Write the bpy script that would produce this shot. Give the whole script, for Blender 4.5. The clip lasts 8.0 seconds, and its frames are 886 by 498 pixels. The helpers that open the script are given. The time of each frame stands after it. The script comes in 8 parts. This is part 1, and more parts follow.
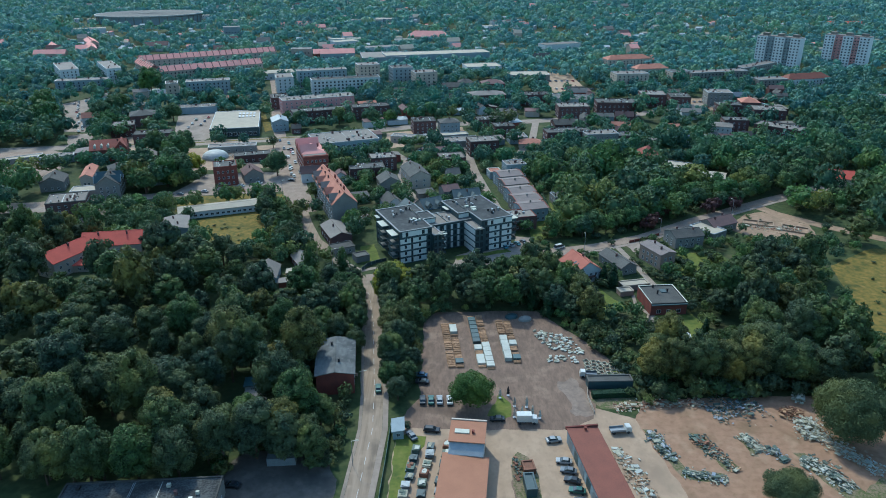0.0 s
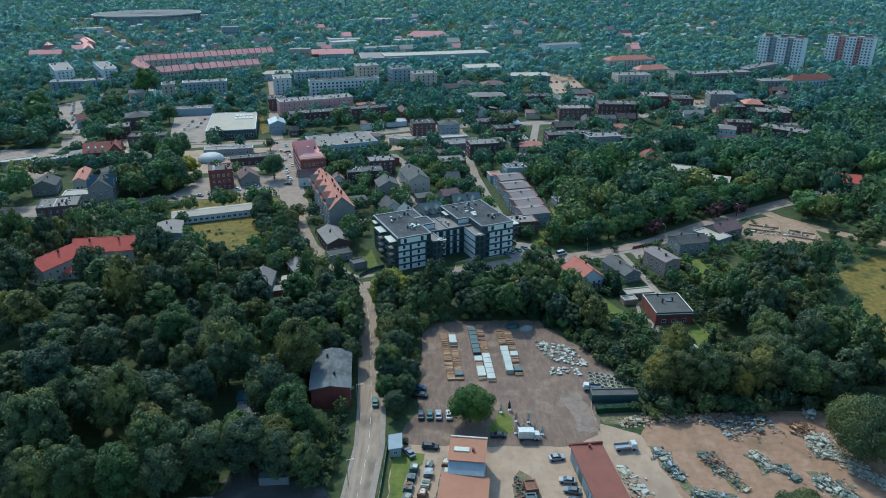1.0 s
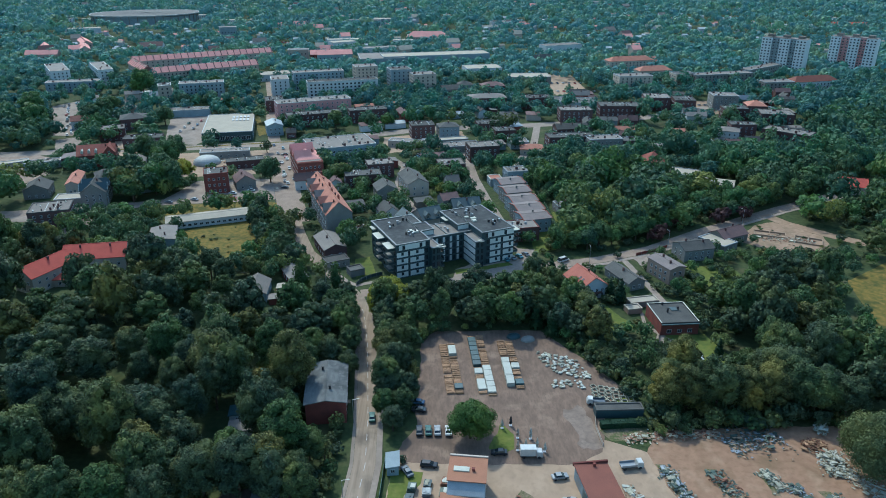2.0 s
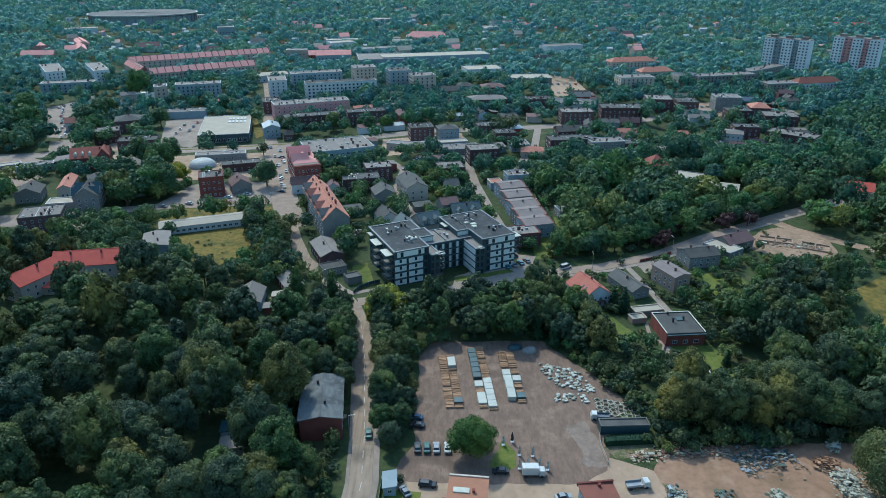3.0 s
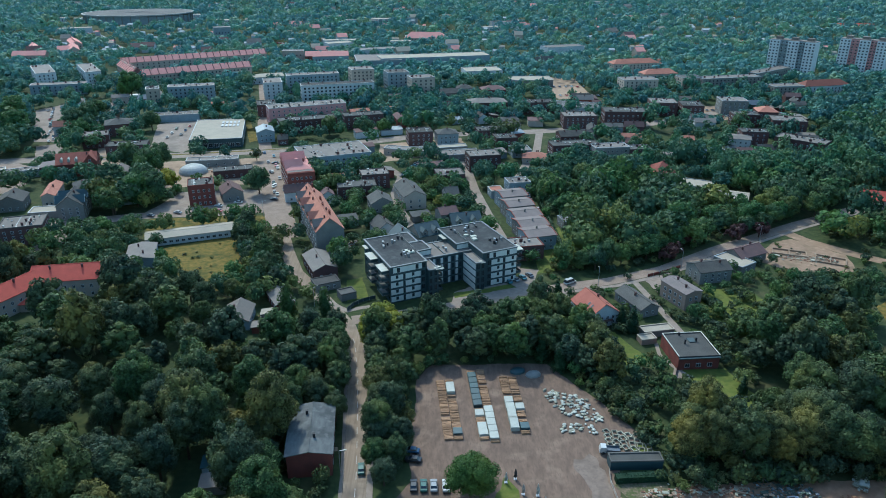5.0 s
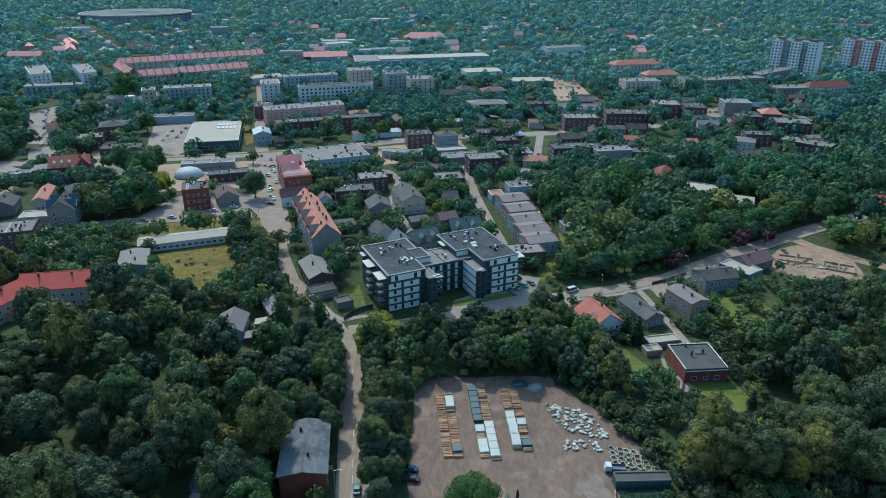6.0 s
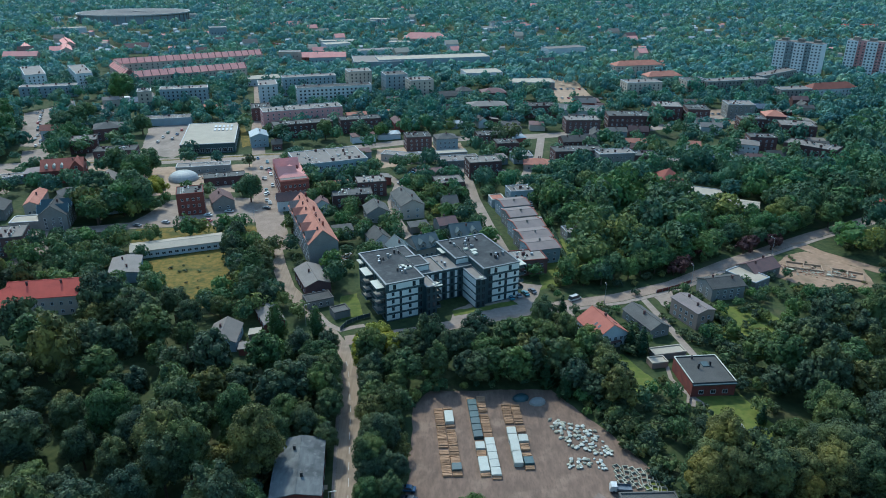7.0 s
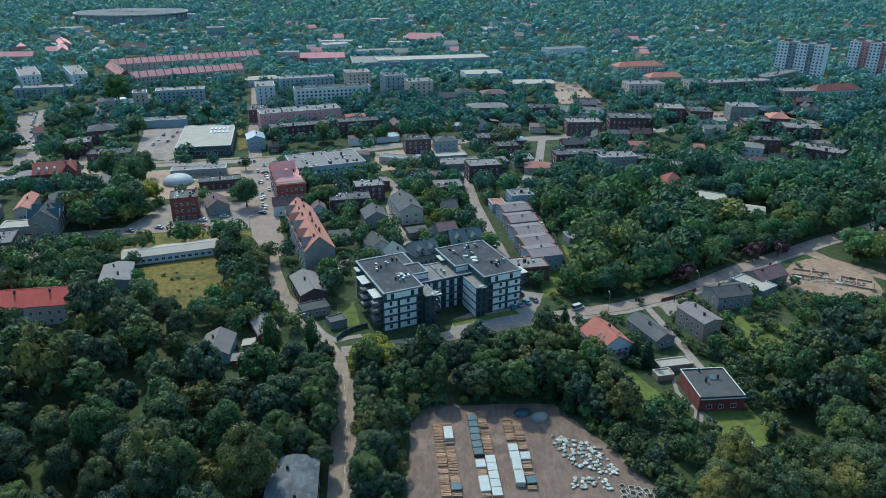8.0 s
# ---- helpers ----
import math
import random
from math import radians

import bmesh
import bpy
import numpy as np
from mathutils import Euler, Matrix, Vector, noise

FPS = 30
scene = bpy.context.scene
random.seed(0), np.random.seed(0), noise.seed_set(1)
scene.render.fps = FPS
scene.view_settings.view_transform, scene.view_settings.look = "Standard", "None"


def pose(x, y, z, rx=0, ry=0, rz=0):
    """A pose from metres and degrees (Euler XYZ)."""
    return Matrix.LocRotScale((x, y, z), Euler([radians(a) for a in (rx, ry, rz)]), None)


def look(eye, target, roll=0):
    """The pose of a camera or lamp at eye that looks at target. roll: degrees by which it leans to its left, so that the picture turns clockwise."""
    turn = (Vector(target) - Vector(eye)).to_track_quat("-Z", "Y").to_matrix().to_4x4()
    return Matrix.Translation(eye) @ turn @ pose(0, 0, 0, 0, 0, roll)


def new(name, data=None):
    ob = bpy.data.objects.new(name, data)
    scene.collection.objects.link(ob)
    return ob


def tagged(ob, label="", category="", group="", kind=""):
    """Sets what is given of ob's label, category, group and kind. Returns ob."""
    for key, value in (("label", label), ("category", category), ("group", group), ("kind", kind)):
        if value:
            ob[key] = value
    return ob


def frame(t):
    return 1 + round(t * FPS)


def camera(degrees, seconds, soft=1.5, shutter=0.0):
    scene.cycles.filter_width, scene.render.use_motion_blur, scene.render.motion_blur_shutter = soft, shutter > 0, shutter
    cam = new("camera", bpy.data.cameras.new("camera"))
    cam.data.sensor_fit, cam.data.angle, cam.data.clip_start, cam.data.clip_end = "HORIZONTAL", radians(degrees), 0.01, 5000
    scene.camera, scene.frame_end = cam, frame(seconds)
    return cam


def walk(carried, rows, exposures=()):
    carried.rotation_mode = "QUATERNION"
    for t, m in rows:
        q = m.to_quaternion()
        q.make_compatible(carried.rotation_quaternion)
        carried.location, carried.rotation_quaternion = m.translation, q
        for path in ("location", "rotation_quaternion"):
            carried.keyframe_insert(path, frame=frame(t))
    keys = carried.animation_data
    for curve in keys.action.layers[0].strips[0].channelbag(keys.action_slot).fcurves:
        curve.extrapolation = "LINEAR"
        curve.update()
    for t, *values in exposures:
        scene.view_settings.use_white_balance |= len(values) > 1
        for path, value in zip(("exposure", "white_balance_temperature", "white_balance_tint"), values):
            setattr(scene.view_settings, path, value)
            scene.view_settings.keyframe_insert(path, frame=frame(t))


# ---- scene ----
# The flight: level, straight ahead, the lens tipped down.
cam = camera(64.1, 8.0, soft=0.95)
ROWS = []
for k in range(17):
    t = k * 0.5
    m = pose(0.1163 * t, 7.4042 * t, 125 - 0.1046 * t, 90 - 23.515 - 0.0232 * t, 0, -0.0368 * t) @ pose(0, 0, 0, 0, 0, 0.0192 + 0.048 * t)
    ROWS.append((t, m))
walk(cam, ROWS, ((0.0, 0.46, 4680, -5), (8.0, 0.46, 4680, -5)))

# Sun and sky: high sun ahead and to the left.
SUN_ELEVATION, SUN_AZIMUTH = radians(48), radians(-26)
sun_way = Vector((math.sin(SUN_AZIMUTH) * math.cos(SUN_ELEVATION), math.cos(SUN_AZIMUTH) * math.cos(SUN_ELEVATION), math.sin(SUN_ELEVATION)))
world = bpy.data.worlds.new("sky")
scene.world = world
world.use_nodes = True
wn = world.node_tree.nodes
sky = wn.new("ShaderNodeTexSky")
sky.sky_type, sky.sun_disc = "NISHITA", False
sky.sun_elevation, sky.sun_rotation = SUN_ELEVATION, SUN_AZIMUTH
sky.air_density, sky.dust_density = 1.6, 2.0
world.node_tree.links.new(sky.outputs[0], wn["Background"].inputs[0])
wn["Background"].inputs[1].default_value = 0.15
sun = new("sun", bpy.data.lights.new("sun", "SUN"))
sun.data.energy, sun.data.angle, sun.data.color = 3.0, radians(0.6), (1.0, 0.81, 0.60)
sun.matrix_basis = look(sun_way * 500, (0, 0, 0))

# ---- materials ----
def material(name, base, second, scale=0.5, rough=0.85, metal=0.0, bump=0.15, fine=6.0, vary=0.0, islands=False, contrast=0.5):
    """Two tones mixed by broad and fine noise in metres, with a fine relief; vary: change from one thing to the next."""
    mat = bpy.data.materials.new(name)
    mat.use_nodes = True
    nt = mat.node_tree
    n, l = nt.nodes, nt.links
    p = n["Principled BSDF"]
    p.inputs["Roughness"].default_value, p.inputs["Metallic"].default_value = rough, metal
    p.inputs["Specular IOR Level"].default_value = 0.12 if rough > 0.7 else 0.5
    geo = n.new("ShaderNodeNewGeometry")
    a, b = n.new("ShaderNodeTexNoise"), n.new("ShaderNodeTexNoise")
    a.inputs["Scale"].default_value, a.inputs["Detail"].default_value = scale, 5
    b.inputs["Scale"].default_value, b.inputs["Detail"].default_value = fine, 3
    l.new(geo.outputs["Position"], a.inputs["Vector"])
    l.new(geo.outputs["Position"], b.inputs["Vector"])
    add = n.new("ShaderNodeMath")
    add.operation = "ADD"
    l.new(a.outputs["Fac"], add.inputs[0])
    l.new(b.outputs["Fac"], add.inputs[1])
    ramp = n.new("ShaderNodeMapRange")
    ramp.inputs[1].default_value, ramp.inputs[2].default_value = 1.0 - contrast * 0.5, 1.0 + contrast * 0.5
    l.new(add.outputs[0], ramp.inputs[0])
    mix = n.new("ShaderNodeMix")
    mix.data_type = "RGBA"
    mix.inputs[6].default_value, mix.inputs[7].default_value = (*base, 1), (*second, 1)
    l.new(ramp.outputs[0], mix.inputs[0])
    colour = mix.outputs[2]
    if vary:
        hsv = n.new("ShaderNodeHueSaturation")
        if islands:
            source = geo.outputs["Random Per Island"]
        else:
            source = n.new("ShaderNodeObjectInfo").outputs["Random"]
        v = n.new("ShaderNodeMapRange")
        v.inputs[3].default_value, v.inputs[4].default_value = 1 - vary, 1 + vary
        l.new(source, v.inputs[0])
        l.new(v.outputs[0], hsv.inputs["Value"])
        l.new(colour, hsv.inputs["Color"])
        colour = hsv.outputs[0]
    l.new(colour, p.inputs["Base Color"])
    if bump:
        bp = n.new("ShaderNodeBump")
        bp.inputs["Strength"].default_value, bp.inputs["Distance"].default_value = bump, 0.05
        l.new(b.outputs["Fac"], bp.inputs["Height"])
        l.new(bp.outputs[0], p.inputs["Normal"])
    return mat


def leaves(name, dark, light, spread=1.0, grain=0.11):
    """Foliage: each clump and each tree has its own green, and some light comes through."""
    mat = bpy.data.materials.new(name)
    mat.use_nodes = True
    n, l = mat.node_tree.nodes, mat.node_tree.links
    p = n["Principled BSDF"]
    p.inputs["Roughness"].default_value = 0.65
    p.inputs["Specular IOR Level"].default_value = 0.18
    geo, info = n.new("ShaderNodeNewGeometry"), n.new("ShaderNodeObjectInfo")
    mix = n.new("ShaderNodeMix")
    mix.data_type = "RGBA"
    mix.inputs[6].default_value, mix.inputs[7].default_value = (*dark, 1), (*light, 1)
    l.new(geo.outputs["Random Per Island"], mix.inputs[0])
    patch = n.new("ShaderNodeTexNoise")
    patch.inputs["Scale"].default_value, patch.inputs["Detail"].default_value = grain, 2
    l.new(geo.outputs["Position"], patch.inputs["Vector"])
    part_ = n.new("ShaderNodeMapRange")
    part_.inputs[1].default_value, part_.inputs[2].default_value = 0.48, 0.68
    l.new(patch.outputs["Fac"], part_.inputs[0])
    olive = n.new("ShaderNodeMix")
    olive.data_type = "RGBA"
    olive.inputs[7].default_value = (light[0] * 1.25, light[1] * 1.08, light[2] * 0.8, 1)
    l.new(part_.outputs[0], olive.inputs[0])
    l.new(mix.outputs[2], olive.inputs[6])
    # every tree its own tone, from bluish dark green to yellowing
    times, tint, both, own = n.new("ShaderNodeMath"), n.new("ShaderNodeAttribute"), n.new("ShaderNodeMath"), n.new("ShaderNodeMath")
    times.operation, both.operation, own.operation = "MULTIPLY", "ADD", "FRACT"
    times.inputs[1].default_value = 7.31
    tint.attribute_name = "tint"
    l.new(info.outputs["Random"], times.inputs[0])
    l.new(times.outputs[0], both.inputs[0])
    l.new(tint.outputs["Fac"], both.inputs[1])
    l.new(both.outputs[0], own.inputs[0])
    tone = n.new("ShaderNodeValToRGB")
    for k, (at, red, green, blue) in enumerate(((0.0, 0.34, 0.41, 0.50), (0.25, 0.43, 0.46, 0.46), (0.5, 0.50, 0.53, 0.46), (0.72, 0.45, 0.58, 0.38), (0.9, 0.64, 0.58, 0.44), (1.0, 0.86, 0.66, 0.38))):
        stop = tone.color_ramp.elements[k] if k < 2 else tone.color_ramp.elements.new(at)
        stop.position = at
        soft = 1 - spread
        stop.color = (red * spread + 0.48 * soft, green * spread + 0.52 * soft, blue * spread + 0.45 * soft, 1)
    l.new(own.outputs[0], tone.inputs[0])
    twice = n.new("ShaderNodeMix")
    twice.data_type, twice.blend_type = "RGBA", "MULTIPLY"
    twice.inputs[0].default_value = 1
    l.new(olive.outputs[2], twice.inputs[6])
    l.new(tone.outputs[0], twice.inputs[7])
    hsv = n.new("ShaderNodeHueSaturation")
    hsv.inputs["Value"].default_value = 2.0
    l.new(twice.outputs[2], hsv.inputs["Color"])
    l.new(hsv.outputs[0], p.inputs["Base Color"])
    # sprays of leaves on every clump: fine relief that breaks the light up
    spray, relief = n.new("ShaderNodeTexNoise"), n.new("ShaderNodeBump")
    spray.inputs["Scale"].default_value, spray.inputs["Detail"].default_value = 2.4, 3
    relief.inputs["Strength"].default_value, relief.inputs["Distance"].default_value = 0.7, 0.3
    l.new(geo.outputs["Position"], spray.inputs["Vector"])
    l.new(spray.outputs["Fac"], relief.inputs["Height"])
    l.new(relief.outputs[0], p.inputs["Normal"])
    t = n.new("ShaderNodeBsdfTranslucent")
    l.new(hsv.outputs[0], t.inputs[0])
    s = n.new("ShaderNodeMixShader")
    s.inputs[0].default_value = 0.22
    l.new(p.outputs[0], s.inputs[1])
    l.new(t.outputs[0], s.inputs[2])
    l.new(s.outputs[0], n["Material Output"].inputs[0])
    return mat


def plain(name, colour, rough=0.5, metal=0.0, vary=0.0):
    second = tuple(c * 0.8 for c in colour)
    return material(name, colour, second, 0.8, rough, metal, 0.0, 9.0, vary)


M = {}
M["lawn"] = material("lawn", (0.087, 0.112, 0.019), (0.147, 0.143, 0.039), 0.12, 0.95, 0, 0.4, 2.0)
M["weeds"] = material("patchy_weeds", (0.075, 0.085, 0.03), (0.17, 0.13, 0.085), 0.35, 0.95, 0, 0.5, 1.6, contrast=0.3)
M["asphalt"] = material("asphalt", (0.181, 0.134, 0.100), (0.271, 0.207, 0.155), 0.25, 0.9, 0, 0.2, 3.0)
M["brick"] = material("red_brick", (0.178, 0.058, 0.043), (0.112, 0.046, 0.038), 0.4, 0.9, 0, 0.3, 7.0, 0.2)
M["darkbrick"] = material("sooty_brick", (0.11, 0.062, 0.055), (0.075, 0.05, 0.048), 0.4, 0.9, 0, 0.3, 7.0, 0.2)
M["white"] = material("white_render", (0.465, 0.473, 0.458), (0.390, 0.398, 0.390), 0.3, 0.85, 0, 0.1, 5.0, 0.08)
M["cream"] = material("cream_render", (0.394, 0.330, 0.263), (0.315, 0.270, 0.220), 0.3, 0.85, 0, 0.1, 5.0, 0.12)
M["grey"] = material("grey_render", (0.215, 0.205, 0.180), (0.160, 0.152, 0.136), 0.3, 0.9, 0, 0.1, 5.0, 0.15)
M["blue"] = material("pale_blue_render", (0.25, 0.285, 0.295), (0.195, 0.225, 0.235), 0.3, 0.85, 0, 0.1, 5.0, 0.12)
M["pink"] = material("pink_render", (0.46, 0.25, 0.23), (0.38, 0.20, 0.19), 0.3, 0.85, 0, 0.1, 5.0, 0.1)
M["slate"] = material("dark_cladding", (0.022, 0.042, 0.046), (0.032, 0.054, 0.058), 0.5, 0.6, 0, 0.1, 5.0)
M["tar"] = material("grey_roofing_felt", (0.060, 0.058, 0.053), (0.090, 0.086, 0.077), 0.25, 0.9, 0, 0.2, 3.0, 0.25)
M["palefelt"] = material("pale_roofing_felt", (0.193, 0.168, 0.143), (0.146, 0.130, 0.112), 0.25, 0.9, 0, 0.2, 3.0, 0.15)
M["whiteroof"] = material("white_membrane", (0.335, 0.290, 0.218), (0.275, 0.240, 0.184), 0.2, 0.85, 0, 0.1, 2.0)
M["orange"] = material("orange_tiles", (0.365, 0.168, 0.112), (0.270, 0.118, 0.082), 0.4, 0.8, 0, 0.4, 5.0, 0.12)
M["orangemetal"] = material("orange_sheet_metal", (0.285, 0.138, 0.080), (0.245, 0.118, 0.070), 0.3, 0.75, 0, 0.2, 4.0)
M["redmetal"] = material("maroon_sheet_metal", (0.175, 0.070, 0.048), (0.140, 0.058, 0.042), 0.3, 0.75, 0, 0.2, 4.0)
M["redtile"] = material("red_tiles", (0.419, 0.086, 0.058), (0.326, 0.071, 0.050), 0.4, 0.75, 0, 0.4, 5.0, 0.15)
M["salmon"] = material("salmon_tiles", (0.60, 0.29, 0.24), (0.52, 0.235, 0.195), 0.2, 0.8, 0, 0.3, 3.0)
M["redorange"] = material("orange_red_tiles", (0.31, 0.115, 0.08), (0.24, 0.085, 0.06), 0.4, 0.8, 0, 0.4, 5.0, 0.1)
M["stadiumroof"] = material("pale_roof_sheeting", (0.155, 0.146, 0.130), (0.120, 0.115, 0.104), 0.05, 0.95, 0, 0.1, 0.6)
M["flatsedge"] = material("grey_metal_roof_edge", (0.12, 0.13, 0.13), (0.09, 0.10, 0.10), 0.5, 0.5, 0.2, 0.05, 4.0)
M["beige"] = material("beige_render", (0.30, 0.22, 0.165), (0.25, 0.18, 0.135), 0.3, 0.9, 0, 0.1, 5.0, 0.08)
M["rustroof"] = material("weathered_red_tiles", (0.24, 0.085, 0.06), (0.17, 0.065, 0.05), 0.4, 0.85, 0, 0.4, 5.0, 0.1)
M["darkfelt"] = material("dark_patched_felt", (0.030, 0.032, 0.032), (0.075, 0.076, 0.074), 0.3, 0.9, 0, 0.2, 2.0, contrast=0.3)
M["towerwhite"] = material("bright_white_render", (0.60, 0.60, 0.58), (0.52, 0.52, 0.51), 0.2, 0.8, 0, 0.05, 3.0)
M["browntile"] = material("brown_tiles", (0.14, 0.085, 0.075), (0.10, 0.07, 0.065), 0.4, 0.85, 0, 0.4, 5.0, 0.15)
M["zinc"] = material("grey_sheet_metal", (0.195, 0.210, 0.217), (0.143, 0.158, 0.165), 0.4, 0.5, 0.3, 0.1, 3.0, 0.15)
M["coping"] = material("pale_coping", (0.409, 0.401, 0.321), (0.329, 0.323, 0.262), 0.5, 0.7, 0, 0.1, 4.0)
M["zincpale"] = material("pale_metal_edge", (0.27, 0.28, 0.28), (0.22, 0.23, 0.23), 0.5, 0.5, 0.2, 0.05, 4.0)
M["panel"] = material("white_panel", (0.60, 0.59, 0.53), (0.52, 0.52, 0.47), 0.4, 0.7, 0, 0.05, 4.0, 0.05)
M["domecloth"] = material("pale_dome_cloth", (0.34, 0.33, 0.30), (0.28, 0.28, 0.26), 0.4, 0.6, 0, 0.05, 4.0)
M["glass"] = plain("window_glass", (0.025, 0.032, 0.038), 0.12)
M["winframe"] = plain("white_window_frame", (0.5, 0.5, 0.48), 0.5)
M["bark"] = material("bark", (0.09, 0.065, 0.045), (0.055, 0.04, 0.03), 1.5, 0.95, 0, 0.5, 8.0)
M["wood"] = material("pallet_wood", (0.34, 0.21, 0.115), (0.22, 0.14, 0.085), 0.8, 0.85, 0, 0.2, 8.0, 0.3)
M["tarp"] = material("white_tarpaulin", (0.345, 0.343, 0.285), (0.295, 0.293, 0.246), 0.8, 0.5, 0, 0.2, 3.0, 0.06)
M["bluetarp"] = material("slate_blue_tarpaulin", (0.022, 0.050, 0.055), (0.033, 0.063, 0.065), 0.8, 0.5, 0, 0.2, 3.0, 0.2)
M["scrap"] = material("pale_rubble", (0.342, 0.326, 0.242), (0.224, 0.210, 0.158), 0.7, 0.85, 0, 0.2, 4.0, 0.25)
M["greenjunk"] = material("green_painted_scrap", (0.055, 0.085, 0.064), (0.088, 0.100, 0.076), 0.8, 0.7, 0.1, 0.2, 4.0, 0.3)
M["rust"] = material("rusty_scrap", (0.22, 0.11, 0.07), (0.14, 0.08, 0.055), 0.8, 0.85, 0.2, 0.2, 4.0, 0.3)
M["black"] = plain("black_rubber", (0.02, 0.02, 0.022), 0.7)
M["metal"] = plain("grey_metal", (0.3, 0.31, 0.32), 0.4, 0.6)
M["line"] = plain("road_paint", (0.45, 0.43, 0.40), 0.8)
M["turquoise"] = plain("turquoise_plastic", (0.25, 0.55, 0.55), 0.3)
for name, colour in (("white", (0.50, 0.49, 0.45)), ("silver", (0.27, 0.27, 0.265)), ("black", (0.02, 0.022, 0.026)), ("red", (0.32, 0.05, 0.04)),
                     ("blue", (0.04, 0.09, 0.16)), ("grey", (0.12, 0.13, 0.14)), ("green", (0.03, 0.09, 0.07)), ("teal", (0.06, 0.16, 0.19))):
    M["car_" + name] = plain(name + "_car_paint", colour, 0.3, 0.1)
LEAF = {
    "deciduous": leaves("broad_leaves", (0.026, 0.038, 0.020), (0.098, 0.122, 0.058)),
    "garden": leaves("garden_leaves", (0.040, 0.068, 0.032), (0.096, 0.142, 0.064)),
    "fresh": leaves("fresh_green_leaves", (0.042, 0.076, 0.020), (0.088, 0.130, 0.034), 0.2),
    "yellowish": leaves("yellowing_leaves", (0.17, 0.18, 0.025), (0.26, 0.25, 0.04), 0.3),
    "poplar": leaves("poplar_leaves", (0.03, 0.055, 0.02), (0.06, 0.09, 0.03), 0.4),
    "conifer": leaves("needles", (0.012, 0.032, 0.016), (0.03, 0.055, 0.028), 0.3),
    "willow": leaves("grey_green_leaves", (0.048, 0.064, 0.032), (0.098, 0.114, 0.058), 0.1),
    "purple": leaves("purple_leaves", (0.04, 0.02, 0.025), (0.07, 0.035, 0.04), 0.1),
    # distance haze put into the leaf colour: bluer, paler and more even
    "far": leaves("hazed_distant_leaves", (0.112, 0.206, 0.202), (0.130, 0.228, 0.222), 0.6, 0.015),
    "mid": leaves("hazed_town_leaves", (0.052, 0.100, 0.066), (0.078, 0.132, 0.082), 0.85),
    "outer": leaves("hazed_outer_town_leaves", (0.074, 0.150, 0.134), (0.090, 0.164, 0.144), 0.7),
}



def ground_cover(name, base, second, dark, pale, stretch=(1, 1), stain=0.05, fine=1.5):
    """Worn ground: broad stains, smaller patches, grit, and streaks along the way of travel."""
    mat = bpy.data.materials.new(name)
    mat.use_nodes = True
    n, l = mat.node_tree.nodes, mat.node_tree.links
    p = n["Principled BSDF"]
    p.inputs["Roughness"].default_value = 0.92
    p.inputs["Specular IOR Level"].default_value = 0.12
    geo = n.new("ShaderNodeNewGeometry")
    stretched = n.new("ShaderNodeMapping")
    stretched.inputs["Scale"].default_value = (stretch[0], stretch[1], 1)
    l.new(geo.outputs["Position"], stretched.inputs["Vector"])
    colour = None
    for scale, detail, low, high, tone, source, amount in ((0.5, 5, 0.35, 0.65, second, stretched.outputs[0], 1.0), (stain, 4, 0.52, 0.66, dark, geo.outputs["Position"], 0.7),
                                                          (stain * 2.7, 5, 0.55, 0.7, pale, geo.outputs["Position"], 0.65), (fine, 4, 0.5, 0.75, dark, stretched.outputs[0], 0.45)):
        t = n.new("ShaderNodeTexNoise")
        t.inputs["Scale"].default_value, t.inputs["Detail"].default_value = scale, detail
        l.new(source, t.inputs["Vector"])
        r = n.new("ShaderNodeMapRange")
        r.inputs[1].default_value, r.inputs[2].default_value, r.inputs[4].default_value = low, high, amount
        l.new(t.outputs["Fac"], r.inputs[0])
        mix = n.new("ShaderNodeMix")
        mix.data_type = "RGBA"
        mix.inputs[6].default_value, mix.inputs[7].default_value = (*base, 1), (*tone, 1)
        if colour:
            l.new(colour, mix.inputs[6])
        l.new(r.outputs[0], mix.inputs[0])
        colour = mix.outputs[2]
    l.new(colour, p.inputs["Base Color"])
    bp = n.new("ShaderNodeBump")
    bp.inputs["Strength"].default_value, bp.inputs["Distance"].default_value = 0.25, 0.05
    l.new(t.outputs["Fac"], bp.inputs["Height"])
    l.new(bp.outputs[0], p.inputs["Normal"])
    return mat


M["asphalt_road"] = ground_cover("worn_road_asphalt", (0.197, 0.150, 0.107), (0.268, 0.207, 0.150), (0.116, 0.093, 0.070), (0.295, 0.231, 0.167), (1.6, 0.06), 0.09)
M["grass"] = ground_cover("rough_grass", (0.030, 0.044, 0.016), (0.056, 0.066, 0.024), (0.022, 0.032, 0.013), (0.092, 0.080, 0.038), (1, 1), 0.035, 0.6)
M["patchfelt"] = ground_cover("weathered_patched_felt", (0.092, 0.095, 0.093), (0.130, 0.132, 0.126), (0.050, 0.052, 0.052), (0.175, 0.175, 0.165), (1, 0.3), 0.16, 1.2)
M["gravel"] = ground_cover("gravel_lot", (0.126, 0.088, 0.064), (0.172, 0.118, 0.084), (0.076, 0.056, 0.043), (0.240, 0.170, 0.120), (1.4, 0.45), 0.055, 1.3)
M["flatsroof"] = ground_cover("grey_roof_membrane", (0.046, 0.048, 0.048), (0.062, 0.063, 0.062), (0.028, 0.029, 0.030), (0.095, 0.094, 0.090), (1, 1), 0.12, 1.5)
M["concrete"] = ground_cover("concrete_yard", (0.269, 0.194, 0.129), (0.313, 0.225, 0.149), (0.194, 0.140, 0.096), (0.356, 0.261, 0.176), (0.7, 0.5), 0.05, 0.9)
